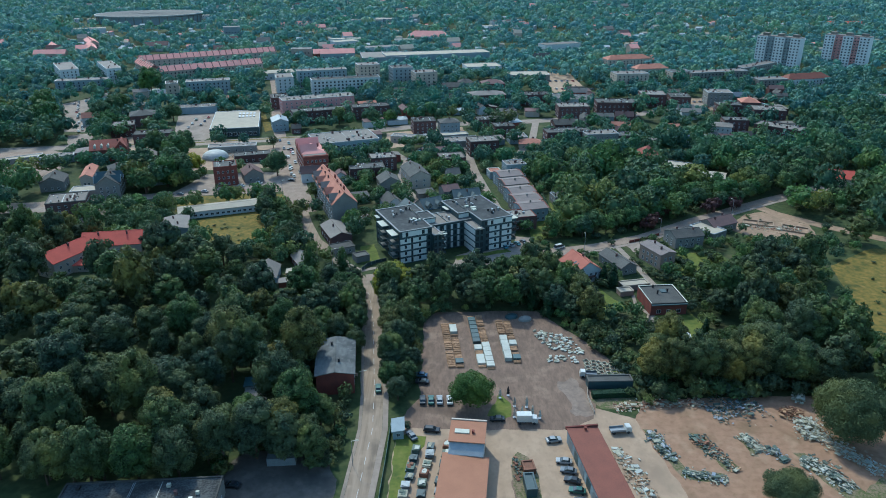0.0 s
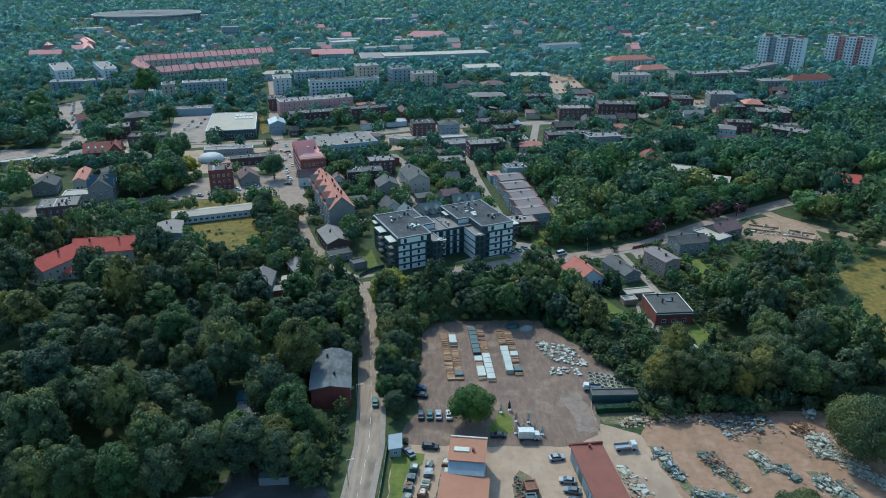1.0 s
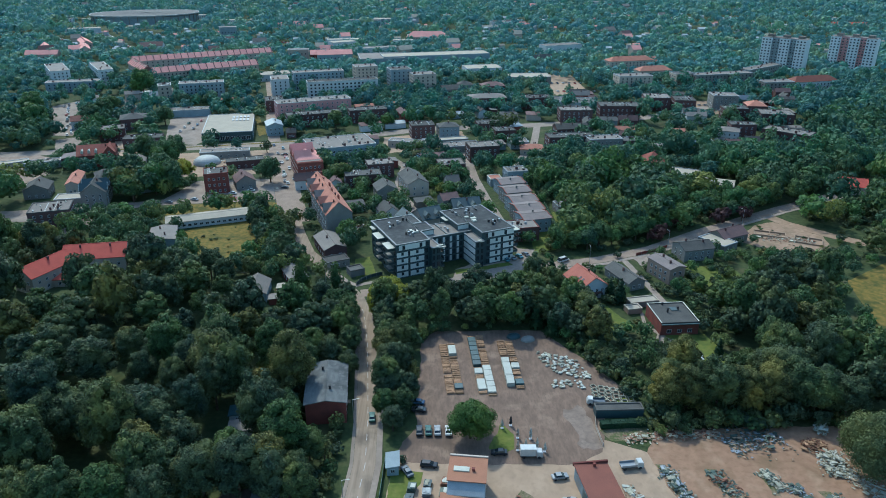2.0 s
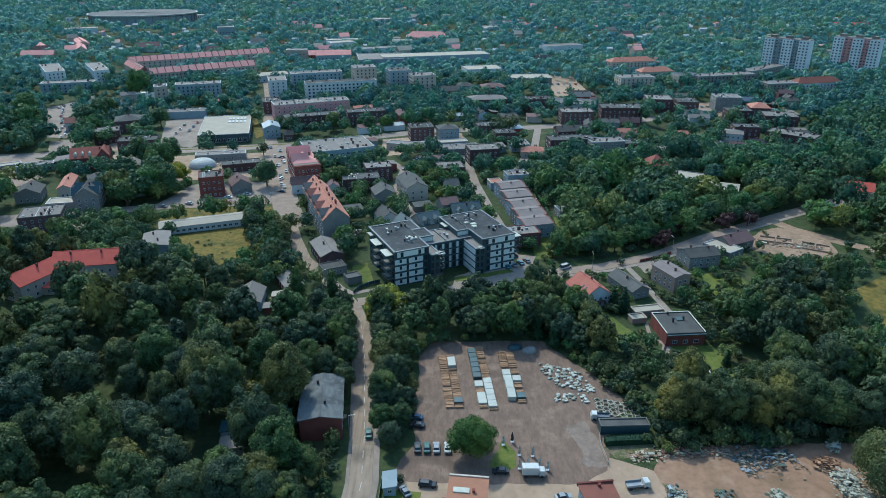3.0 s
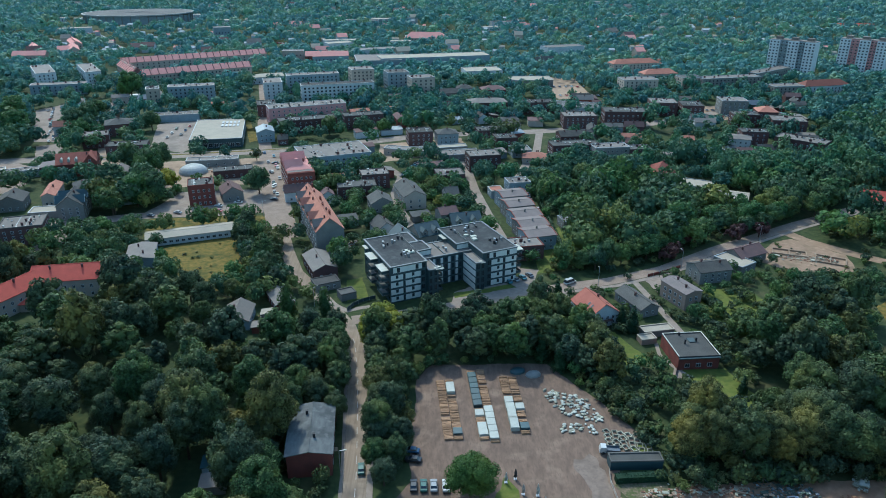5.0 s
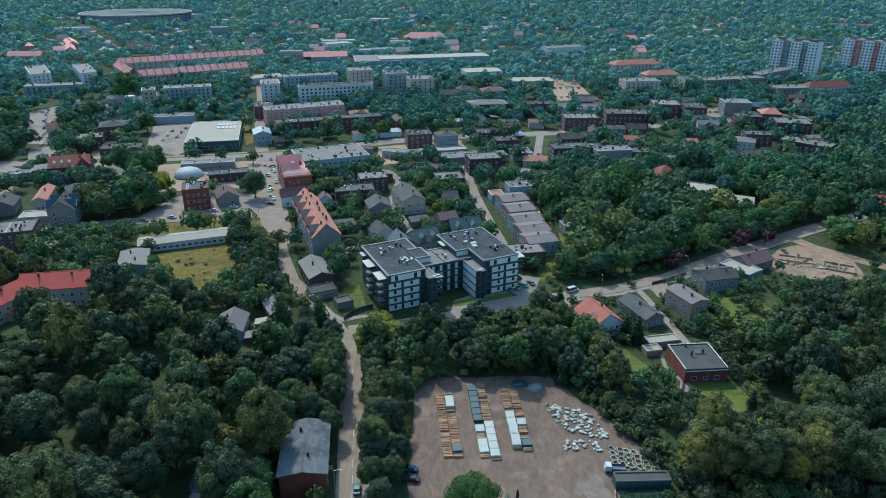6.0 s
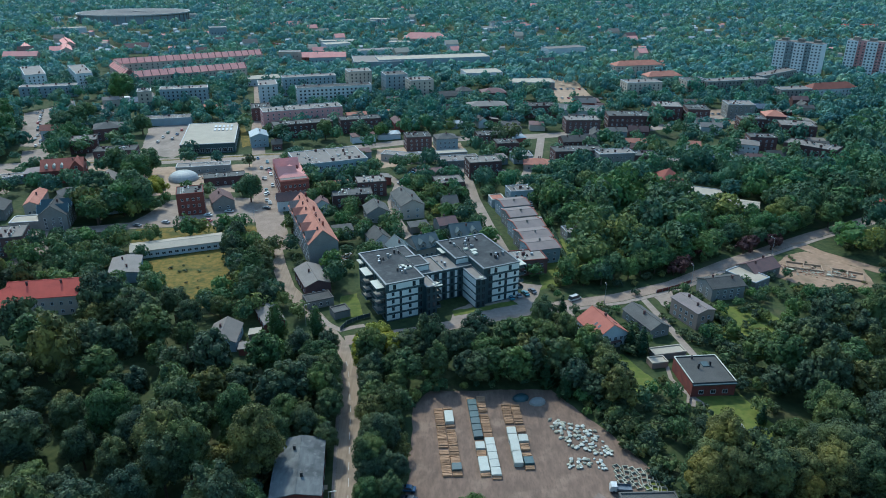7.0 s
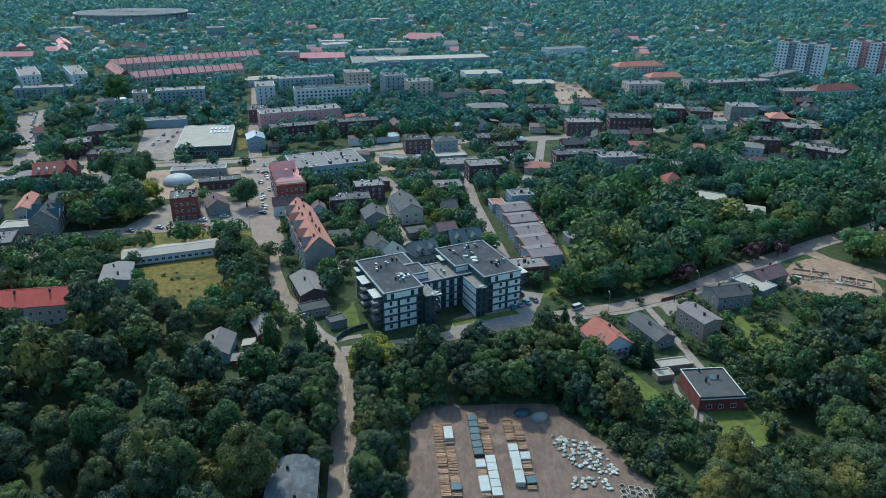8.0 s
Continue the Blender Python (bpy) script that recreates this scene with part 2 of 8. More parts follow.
M["dirt"] = ground_cover("bare_earth", (0.209, 0.126, 0.078), (0.253, 0.155, 0.096), (0.134, 0.091, 0.049), (0.293, 0.196, 0.127), (1, 1), 0.06, 0.8)
M["sand"] = ground_cover("sandy_soil", (0.225, 0.150, 0.095), (0.265, 0.180, 0.117), (0.125, 0.095, 0.055), (0.33, 0.235, 0.155), (1, 1), 0.09, 0.6)
M["meadow"] = ground_cover("dry_meadow", (0.158, 0.108, 0.024), (0.092, 0.084, 0.018), (0.040, 0.050, 0.014), (0.21, 0.138, 0.038), (1, 1), 0.11, 0.5)
M["lawn"] = ground_cover("lawn", (0.090, 0.111, 0.022), (0.119, 0.127, 0.027), (0.049, 0.070, 0.018), (0.156, 0.143, 0.041), (1, 1), 0.15, 0.8)
M["pave"] = ground_cover("pale_paving", (0.215, 0.172, 0.136), (0.255, 0.205, 0.162), (0.145, 0.120, 0.096), (0.295, 0.242, 0.195), (1, 1), 0.06, 0.7)
# dark asphalt, taken darker still to stand for tree shade on the yard
M["darkyard"] = ground_cover("dark_asphalt_with_shade", (0.085, 0.075, 0.062), (0.11, 0.095, 0.08), (0.05, 0.046, 0.04), (0.15, 0.125, 0.10), (1, 1), 0.08, 0.7)
M["palegravel"] = ground_cover("pale_crushed_stone", (0.165, 0.125, 0.097), (0.20, 0.152, 0.118), (0.11, 0.085, 0.066), (0.25, 0.195, 0.155), (1, 1), 0.12, 1.1)
M["pinkfelt"] = material("pinkish_felt", (0.195, 0.160, 0.143), (0.15, 0.127, 0.116), 0.3, 0.9, 0, 0.2, 3.0)
# ---- building blocks ----
KEEP = []          # rectangles and strips where no tree stands


def box(bm, x0, x1, y0, y1, z0, z1, slot=0):
    v = [bm.verts.new(c) for c in ((x0, y0, z0), (x1, y0, z0), (x1, y1, z0), (x0, y1, z0), (x0, y0, z1), (x1, y0, z1), (x1, y1, z1), (x0, y1, z1))]
    for f in ((3, 2, 1, 0), (4, 5, 6, 7), (0, 1, 5, 4), (1, 2, 6, 5), (2, 3, 7, 6), (3, 0, 4, 7)):
        bm.faces.new([v[i] for i in f]).material_index = slot


def prism(bm, profile, a, b, axis="y", slot=0):
    """A profile in (across, up) drawn from a to b along an axis; axis z: a profile in (x, y) drawn upwards."""
    def at(p, s):
        return {"x": (s, p[0], p[1]), "y": (p[0], s, p[1]), "z": (p[0], p[1], s)}[axis]
    lo, hi = [bm.verts.new(at(p, a)) for p in profile], [bm.verts.new(at(p, b)) for p in profile]
    k = len(profile)
    faces = [bm.faces.new(lo), bm.faces.new(hi)]
    faces += [bm.faces.new((lo[i], lo[(i + 1) % k], hi[(i + 1) % k], hi[i])) for i in range(k)]
    for f in faces:
        f.material_index = slot
    bmesh.ops.recalc_face_normals(bm, faces=faces)


def mesh_of(name, bm, materials):
    data = bpy.data.meshes.new(name)
    bm.to_mesh(data)
    bm.free()
    for m in materials if isinstance(materials, (list, tuple)) else [materials]:
        data.materials.append(m)
    return data


def part(name, bm, materials, parent, label=""):
    ob = new(name, mesh_of(name, bm, materials) if isinstance(bm, bmesh.types.BMesh) else bm)
    ob.parent = parent
    return tagged(ob, label)


def thing(name, label, category, x, y, rot=0, group="", kind="", z=0.0):
    ob = new(name)
    ob.matrix_basis = pose(x, y, z, 0, 0, rot)
    return tagged(ob, label, category, group, kind)


def ragged(points, amount, step=1.6):
    """The same outline with an uneven, worn edge."""
    out = []
    for i, p in enumerate(points):
        a, b = Vector(p), Vector(points[(i + 1) % len(points)])
        n = max(1, int((b - a).length / step))
        for k in range(n):
            q = a + (b - a) * k / n
            w = noise.noise_vector(Vector((q.x * 0.23, q.y * 0.23, 1.7))) + 0.5 * noise.noise_vector(Vector((q.x * 0.8, q.y * 0.8, 5.1)))
            out.append((q.x + w.x * amount, q.y + w.y * amount))
    return out


def sheet(name, label, material_, points, z, kind="structure", rough=0.7):
    """A flat patch of ground with a thin edge."""
    bm = bmesh.new()
    ring = ragged(points, rough) if rough else points
    face = bm.faces.new([bm.verts.new((x, y, z)) for x, y in ring])
    face.normal_update()
    if face.normal.z < 0:
        face.normal_flip()
    skirt = bmesh.ops.extrude_face_region(bm, geom=[face])
    bmesh.ops.translate(bm, verts=[v for v in skirt["geom"] if isinstance(v, bmesh.types.BMVert)], vec=(0, 0, -0.06))
    bmesh.ops.recalc_face_normals(bm, faces=bm.faces[:])
    bmesh.ops.triangulate(bm, faces=bm.faces[:])
    ob = new(name, mesh_of(name, bm, material_))
    return tagged(ob, label, name.split("_")[-1], "", kind)


def strip(points, width):
    """The outline of a road of that width along a line of points."""
    left, right = [], []
    for i, p in enumerate(points):
        a, b = Vector(points[max(i - 1, 0)]), Vector(points[min(i + 1, len(points) - 1)])
        d = (b - a).normalized()
        s = Vector((-d.y, d.x)) * width / 2
        left.append(Vector(p) + s)
        right.append(Vector(p) - s)
        if i + 1 < len(points):
            q, r = Vector(p), Vector(points[i + 1])
            e = r - q
            KEEP.append(((q.x + r.x) / 2, (q.y + r.y) / 2, e.length, width, math.degrees(math.atan2(e.y, e.x)), 1.5))
    return [tuple(v) for v in left] + [tuple(v) for v in reversed(right)]


def road(name, label, material_, points, width, z, kerb=0.0):
    """A road surface; with a kerb its edge stands up by that much."""
    k = len(points)
    ring = strip(points, width)
    bm = bmesh.new()
    lo, hi = [bm.verts.new((x, y, -0.05)) for x, y in ring], [bm.verts.new((x, y, z)) for x, y in ring]
    n = len(ring)
    for i in range(k - 1):
        bm.faces.new((hi[i + 1], hi[i], hi[n - 1 - i], hi[n - 2 - i]))
    for i in range(n):
        bm.faces.new((lo[i], lo[(i + 1) % n], hi[(i + 1) % n], hi[i]))
    return tagged(new(name, mesh_of(name, bm, material_)), label, "road", "", "structure")


WINDOWS = {}


def window_mesh(w, h, dark=False, near=False):
    """One moulded window facing -y, its back at y = 0: frame with a middle post and two recessed panes."""
    key = (round(w, 2), round(h, 2), dark, near)
    if key not in WINDOWS:
        bm = bmesh.new()
        b = 0.1
        xs, zs = (-w / 2, -w / 2 + b, -0.04, 0.04, w / 2 - b, w / 2), (0, b, h - b, h)
        front = [[bm.verts.new((x, -0.08, z)) for x in xs] for z in zs]
        for j in range(3):
            for i in range(5):
                ring = [front[j][i], front[j][i + 1], front[j + 1][i + 1], front[j + 1][i]]
                if j == 1 and i in (1, 3):
                    back = [bm.verts.new((v.co.x, -0.02, v.co.z)) for v in ring]
                    if not near:
                        bm.faces.new(back).material_index = 1
                    for k in range(4):
                        bm.faces.new((ring[k], ring[(k + 1) % 4], back[(k + 1) % 4], back[k]))
                else:
                    bm.faces.new(ring)
        edge = [front[0][0], front[0][5], front[3][5], front[3][0]]
        wall = [bm.verts.new((v.co.x, 0, v.co.z)) for v in edge]
        for row_a, row_b in ((front[0], (wall[0], wall[1])), (front[3][::-1], (wall[2], wall[3]))):
            bm.faces.new(list(row_a) + [row_b[1], row_b[0]])
        bm.faces.new([r[0] for r in front][::-1] + [wall[0], wall[3]])
        bm.faces.new([r[5] for r in front] + [wall[2], wall[1]])
        bmesh.ops.recalc_face_normals(bm, faces=bm.faces[:])
        WINDOWS[key] = mesh_of("window", bm, [M["slate" if dark else "winframe"], M["glass"]])
    return WINDOWS[key]


PANES = {}


def window(parent, m, w, h, dark=False, near=True):
    """A window; one seen close has its panes as a piece of its own."""
    ob = new("window", window_mesh(w, h, dark, near))
    ob.parent = parent
    ob.matrix_basis = m
    if near:
        key = (round(w, 2), round(h, 2))
        if key not in PANES:
            bm = bmesh.new()
            box(bm, -w / 2 + 0.06, w / 2 - 0.06, -0.035, -0.012, 0.06, h - 0.06)
            PANES[key] = mesh_of("pane", bm, M["glass"])
        new("pane", PANES[key]).parent = ob
    return ob


def facade(parent, w, d, side, z, n, ww, wh, margin=1.2, near=False):
    """A row of windows on one side of a block: f, b, l or r."""
    length = w if side in "fb" else d
    turn, out = {"f": (0, d / 2), "b": (180, d / 2), "l": (-90, w / 2), "r": (90, w / 2)}[side]
    for i in range(n):
        s = (i + 0.5) / n * (length - 2 * margin) - length / 2 + margin
        window(parent, pose(0, 0, 0, 0, 0, turn) @ pose(s, -out - 0.004, z), ww, wh, near=near)


def chimney(parent, x, y, z, h=1.3, w=0.6, d=0.6, m="brick"):
    bm = bmesh.new()
    box(bm, x - w / 2, x + w / 2, y - d / 2, y + d / 2, z - 0.6, z + h)
    box(bm, x - w / 2 - 0.07, x + w / 2 + 0.07, y - d / 2 - 0.07, y + d / 2 + 0.07, z + h, z + h + 0.12)
    part("chimney", bm, M[m], parent)


def far_panes(parent, w, d, h, storeys, nf, ns, ground, ww, wh, sides):
    """Rows of panes too small to tell apart, each a thin block on the wall."""
    if not storeys:
        return
    bm = bmesh.new()
    for s in range(storeys):
        z = ground + s * (h - ground - 0.3) / storeys
        t = min(wh, (h - ground) / storeys * 0.62)
        for side in sides:
            n, length, out = (nf, w, d / 2) if side in "fb" else (ns, d, w / 2)
            for i in range(n):
                c = (i + 0.5) / n * (length - 2.4) - length / 2 + 1.2
                if side == "f":
                    box(bm, c - ww / 2, c + ww / 2, -out - 0.05, -out, z, z + t)
                elif side == "b":
                    box(bm, c - ww / 2, c + ww / 2, out, out + 0.05, z, z + t)
                elif side == "l":
                    box(bm, -out - 0.05, -out, c - ww / 2, c + ww / 2, z, z + t)
                else:
                    box(bm, out, out + 0.05, c - ww / 2, c + ww / 2, z, z + t)
    tagged(part("far_glazing", bm, M["glass"], parent), kind="stuff")


def building(name, label, x, y, w, d, h, rot, roof="flat", wall="grey", cover="tar", rh=2.5, ridge="y", storeys=2, nf=3, ns=3,
             sides="flr", stacks=1, ww=1.1, wh=1.4, category="house", over=0.35, coping="", stack="darkbrick", ground=0.9, group="", seed=0, clutter=True):
    """A house: wall, roof, every window and every chimney; front at -y, ridge along x or y."""
    KEEP.append((x, y, w, d, rot, 1.5))
    ob = thing(name, label, category, x, y, rot, group)
    rnd = random.Random(int(x * 7 + y * 13) + seed)
    bm = bmesh.new()
    if roof in ("gable", "mono"):
        across = w if ridge == "y" else d
        along = d if ridge == "y" else w
        top = [(0, h + rh)] if roof == "gable" else [(across / 2, h + rh)]
        prof = [(-across / 2, 0), (across / 2, 0)] + ([(across / 2, h)] if roof == "gable" else []) + top + [(-across / 2, h)]
        prism(bm, prof, -along / 2, along / 2, ridge)
        part("wall", bm, M[wall], ob)
        bm = bmesh.new()
        o, th = over, 0.22
        if roof == "gable":
            k = rh / (across / 2)
            e = across / 2 + o
            prism(bm, [(-e, h - k * o), (0, h + rh), (e, h - k * o), (e, h - k * o + th), (0, h + rh + th), (-e, h - k * o + th)], -along / 2 - o, along / 2 + o, ridge)
            bm2 = bmesh.new()
            z = h + rh + th
            prism(bm2, [(-0.16, z - 0.06), (0.16, z - 0.06), (0.09, z + 0.08), (-0.09, z + 0.08)], -along / 2 - o, along / 2 + o, ridge)
            if y < 400:
                part("ridge", bm2, M[cover], ob)
            else:
                bm2.free()
        else:
            k = rh / across
            prism(bm, [(-across / 2 - o, h - k * o), (across / 2 + o, h + rh + k * o), (across / 2 + o, h + rh + k * o + th), (-across / 2 - o, h - k * o + th)], -along / 2 - o, along / 2 + o, ridge)
        part("roof", bm, M[cover], ob)
        for i in range(stacks):
            s = (i + 0.5) / stacks * along - along / 2 + rnd.uniform(-0.6, 0.6)
            off = rnd.choice((-0.12, 0.1)) * across
            zz = h + rh * (1 - abs(off) / (across / 2)) if roof == "gable" else h + rh / 2
            chimney(ob, *((off, s) if ridge == "y" else (s, off)), zz, 1.3, m=stack)
    elif roof == "hip":
        box(bm, -w / 2, w / 2, -d / 2, d / 2, 0, h)
        part("wall", bm, M[wall], ob)
        bm = bmesh.new()
        a, b, o = w / 2 + over, d / 2 + over, min(w, d) / 2
        e = [bm.verts.new(c) for c in ((-a, -b, h), (a, -b, h), (a, b, h), (-a, b, h))]
        u = [bm.verts.new(c) for c in ((-a, -b, h + 0.2), (a, -b, h + 0.2), (a, b, h + 0.2), (-a, b, h + 0.2))]
        if w > d:
            r = [bm.verts.new((-w / 2 + o, 0, h + rh)), bm.verts.new((w / 2 - o + 0.01, 0, h + rh))]
            tops = ((u[0], u[1], r[1], r[0]), (u[1], u[2], r[1]), (u[2], u[3], r[0], r[1]), (u[3], u[0], r[0]))
        else:
            r = [bm.verts.new((0, -d / 2 + o, h + rh)), bm.verts.new((0, d / 2 - o + 0.01, h + rh))]
            tops = ((u[0], u[1], r[0]), (u[1], u[2], r[1], r[0]), (u[2], u[3], r[1]), (u[3], u[0], r[0], r[1]))
        bm.faces.new(e[::-1])
        for i in range(4):
            bm.faces.new((e[i], e[(i + 1) % 4], u[(i + 1) % 4], u[i]))
        for f in tops:
            bm.faces.new(f)
        part("roof", bm, M[cover], ob)
        for i in range(stacks):
            s = (rnd.random() - 0.5) * (max(w, d) - 2 * o) * 0.8
            chimney(ob, *((s, rnd.choice((-0.8, 0.8))) if w > d else (rnd.choice((-0.8, 0.8)), s)), h + rh * 0.85, 1.2, m=stack)
    else:
        box(bm, -w / 2, w / 2, -d / 2, d / 2, 0, h)
        part("wall", bm, M[wall], ob)
        bm = bmesh.new()
        box(bm, -w / 2 + 0.3, w / 2 - 0.3, -d / 2 + 0.3, d / 2 - 0.3, h, h + 0.08)
        part("roof", bm, M[cover], ob)
        bm = bmesh.new()
        c = 0.35
        box(bm, -w / 2 - 0.06, w / 2 + 0.06, -d / 2 - 0.06, -d / 2 + c, h, h + 0.4)
        box(bm, -w / 2 - 0.06, w / 2 + 0.06, d / 2 - c, d / 2 + 0.06, h, h + 0.4)
        box(bm, -w / 2 - 0.06, -w / 2 + c, -d / 2 + c, d / 2 - c, h, h + 0.4)
        box(bm, w / 2 - c, w / 2 + 0.06, -d / 2 + c, d / 2 - c, h, h + 0.4)
        part("parapet", bm, M[coping or ("tar" if wall == "darkbrick" else "zincpale" if w * d > 60 else "coping")], ob)
        if clutter and 60 < w * d and y < 620 and cover != "whiteroof":
            bm = bmesh.new()
            for i in range(int(5 + w * d / 40)):
                px, py = rnd.uniform(-0.42, 0.42) * w, rnd.uniform(-0.42, 0.42) * d
                a, b, c = rnd.uniform(0.15, 0.55), rnd.uniform(0.15, 0.7), rnd.uniform(0.2, 0.9)
                box(bm, px - a, px + a, py - b, py + b, h + 0.08, h + 0.08 + c, i % 3)
            for i in range(3):
                px = rnd.uniform(-0.35, 0.35) * w
                box(bm, px, px + 0.12, -d / 2 + 0.5, d / 2 - 0.5, h + 0.08, h + 0.12, 0)
            tagged(part("roof_clutter", bm, [M["zincpale"], M["black"], M["coping"]], ob, "small vents, hatches and pipes"), kind="stuff")
        for i in range(stacks):
            sx = (rnd.random() - 0.5) * (w - 3)
            sy = (rnd.random() - 0.5) * (d - 3)
            if w > d * 1.5:
                sx = (i + 0.5) / stacks * (w - 2) - w / 2 + 1
            chimney(ob, sx, sy, h + 0.05, rnd.uniform(0.9, 1.5), rnd.uniform(0.6, 1.6), rnd.uniform(0.5, 0.7), stack)
    if storeys and y < 330 and h < 9:
        bm = bmesh.new()
        box(bm, w * 0.5 - 0.02, w * 0.5 + 0.07, -0.5, 0.5, 0.05, 2.1)
        box(bm, w * 0.5 + 0.07, w * 0.5 + 0.1, -0.35, 0.35, 1.2, 1.9, 1)
        part("door", bm, [M["browntile"], M["glass"]], ob, "brown front door with a light")
        bm = bmesh.new()
        box(bm, w * 0.5, w * 0.5 + 0.9, -0.8, 0.8, 0.0, 0.12)
        part("doorstep", bm, M["concrete"], ob)
    if y > 592:
        far_panes(ob, w, d, h, storeys, nf, ns, ground, ww, wh, sides)
        return ob
    for s in range(storeys):
        z = ground + s * (h - ground - 0.3) / storeys
        tall = min(wh, (h - ground) / storeys * 0.62)
        for side in sides:
            a = radians(rot) + {"f": -math.pi / 2, "b": math.pi / 2, "l": math.pi, "r": 0}[side]
            if y > 330 and math.cos(a) * x + math.sin(a) * (y - 30) > 0:
                continue
            facade(ob, w, d, side, z, nf if side in "fb" else ns, ww, tall, near=y < 302)
    return ob
# ---- ground, roads, yards ----
bm = bmesh.new()
prism(bm, [(-2600, -900), (2600, -900), (2600, 4200), (-2600, 4200)], -1.0, 0.0, "z")
tagged(new("ground", mesh_of("ground", bm, M["grass"])), "uneven rough grass and soil between the houses", "ground", "", "structure")
MAIN = [(-22, 40), (-22, 100), (-21.4, 134), (-19.9, 161), (-21, 180), (-25.1, 221), (-28.4, 242), (-32.2, 254), (-41.2, 270), (-50.9, 286), (-58.3, 297), (-66.3, 319), (-80.9, 368), (-97, 426), (-107, 470)]
SIDE = [(-31, 258), (-8, 264), (14, 272), (46, 284), (68, 290), (92, 301), (122, 322), (171, 352), (225, 382)]
road("road", "worn grey asphalt road with a dashed middle line", M["asphalt_road"], MAIN, 5.8, 0.04)
road("pavement", "pale concrete pavement beside the asphalt road", M["pave"], [(x + 3.75, y) for x, y in MAIN[:7]], 1.6, 0.14)
road("pavement", "pale concrete pavement beside the asphalt road", M["pave"], [(x - 3.4, y) for x, y in MAIN[:7]], 0.9, 0.12)
road("road", "narrow sunlit asphalt street past the flats", M["asphalt"], SIDE, 6.0, 0.05)
road("pavement", "pale paved verge along the narrow street", M["pave"], [(x + 1.5, y - 4.2) for x, y in SIDE[3:]], 2.0, 0.13)
road("driveway", "pale paved garden drive between houses", M["pave"], [(77.5, 290), (80, 276), (82, 262), (84.5, 246), (80, 238), (74, 222)], 2.6, 0.08)
road("dirt_road", "sandy dirt track beside a building site", M["sand"], [(160, 344), (166, 332), (180, 317), (200, 300), (230, 280)], 6.5, 0.06)
road("road", "asphalt street in front of brick houses", M["asphalt"], [(-230, 340), (-175, 352), (-140, 362), (-108, 366), (-80.9, 372)], 9.0, 0.03)
road("road", "wide sunlit town street past the corner house", M["asphalt"], [(-70, 333), (-79, 362), (-88, 395), (-99, 435), (-108, 474)], 13.5, 0.06)
road("road", "wide pale street crossing the town", M["pave"], [(-330, 440), (-230, 458), (-165, 466), (-96, 480), (-50, 500), (-8, 519), (60, 528), (140, 548), (190, 570), (230, 600)], 12, 0.03)
road("road", "asphalt street beside a supermarket", M["asphalt"], [(-113, 482), (-128, 540), (-150, 640), (-170, 720)], 8.0, 0.035)
road("road", "asphalt lane between terraced houses", M["pave"], [(31, 300), (29, 330), (24, 362), (19, 400), (16, 440), (10, 480), (0, 515)], 5.0, 0.045)
road("road", "narrow lane between houses", M["pave"], [(-12, 345), (-19, 365), (-24, 395), (-22, 425), (-30, 440)], 5.0, 0.045)
road("road", "pale lane beside gardens", M["pave"], [(44, 420), (52, 450), (62, 480), (70, 528)], 5.0, 0.04)
sheet("concrete_yard", "sun-bleached concrete yard with wheel marks", M["concrete"], [(-15, 60), (62, 60), (60, 135), (55, 166), (44, 171), (38, 164), (-13, 164)], 0.02)
sheet("gravel_yard", "pinkish grey gravel storage yard", M["gravel"], [(-14, 162), (-7, 176), (-7, 221), (-2, 229), (34, 230), (46, 212), (56, 194), (47, 180), (43, 166), (36, 161), (12, 161)], 0.04)
sheet("dirt_yard", "bare brown earth of a builders yard", M["dirt"], [(55, 166), (60, 135), (62, 60), (150, 60), (140, 150), (112, 177), (60, 175)], 0.03)
sheet("lawn", "bright green mown grass strip by the road", M["lawn"], [(-14, 60), (-13, 60), (-11.2, 130), (-9, 150), (-4.5, 154), (-4.5, 157.5), (-8, 158.5), (-13, 160)], 0.05)
# part of the trees' shade on this yard is in its surface colour
sheet("yard", "dark asphalt yard behind a low shed, tree shade in its colour", M["darkyard"], [(-58, 118), (-27, 118), (-27, 141), (-32, 152), (-52, 152), (-58, 144)], 0.03)
sheet("meadow", "dry yellow meadow behind a long white shed", M["meadow"], [(-121, 321), (-94, 337), (-86, 318), (-78, 290), (-91, 274), (-103, 290)], 0.03)
sheet("verge", "dry grass verge along the street", M["meadow"], [(-135, 334), (-96, 347.5), (-84, 352), (-77, 362), (-108, 361), (-140, 356)], 0.045)
sheet("meadow", "dry yellow field beyond the trees", M["meadow"], [(150, 205), (152, 226), (158, 250), (163, 270), (190, 288), (260, 288), (260, 185), (165, 192)], 0.03)
sheet("building_site", "bare sandy building site with footings", M["sand"], [(134, 312), (150, 330), (160, 334), (176, 316), (172, 300), (155, 296), (140, 304)], 0.05)
sheet("lawn", "bright lawn beside the flats", M["lawn"], [(-37, 290), (-31, 293), (-27, 276), (-34, 272)], 0.05)
sheet("lawn", "sunny back garden lawn", M["lawn"], [(55, 250), (61, 250), (68, 232), (60, 228), (55, 238)], 0.05)
sheet("lawn", "small lawn round a garden pool", M["lawn"], [(76, 228), (91, 227), (95, 214), (90, 203), (78, 204)], 0.05)
sheet("lawn", "garden lawn with a hedge", M["lawn"], [(95, 283), (120, 283), (126, 262), (105, 252), (97, 262)], 0.05)
sheet("lawn", "garden lawn behind small houses", M["lawn"], [(43, 336), (56, 348), (62, 318), (50, 300), (40, 296)], 0.05)
sheet("car_park", "pale paved car park in front of the flats", M["pave"], [(4, 268), (34, 279), (41, 300), (34, 302), (31, 290), (20, 290), (6, 280)], 0.06)
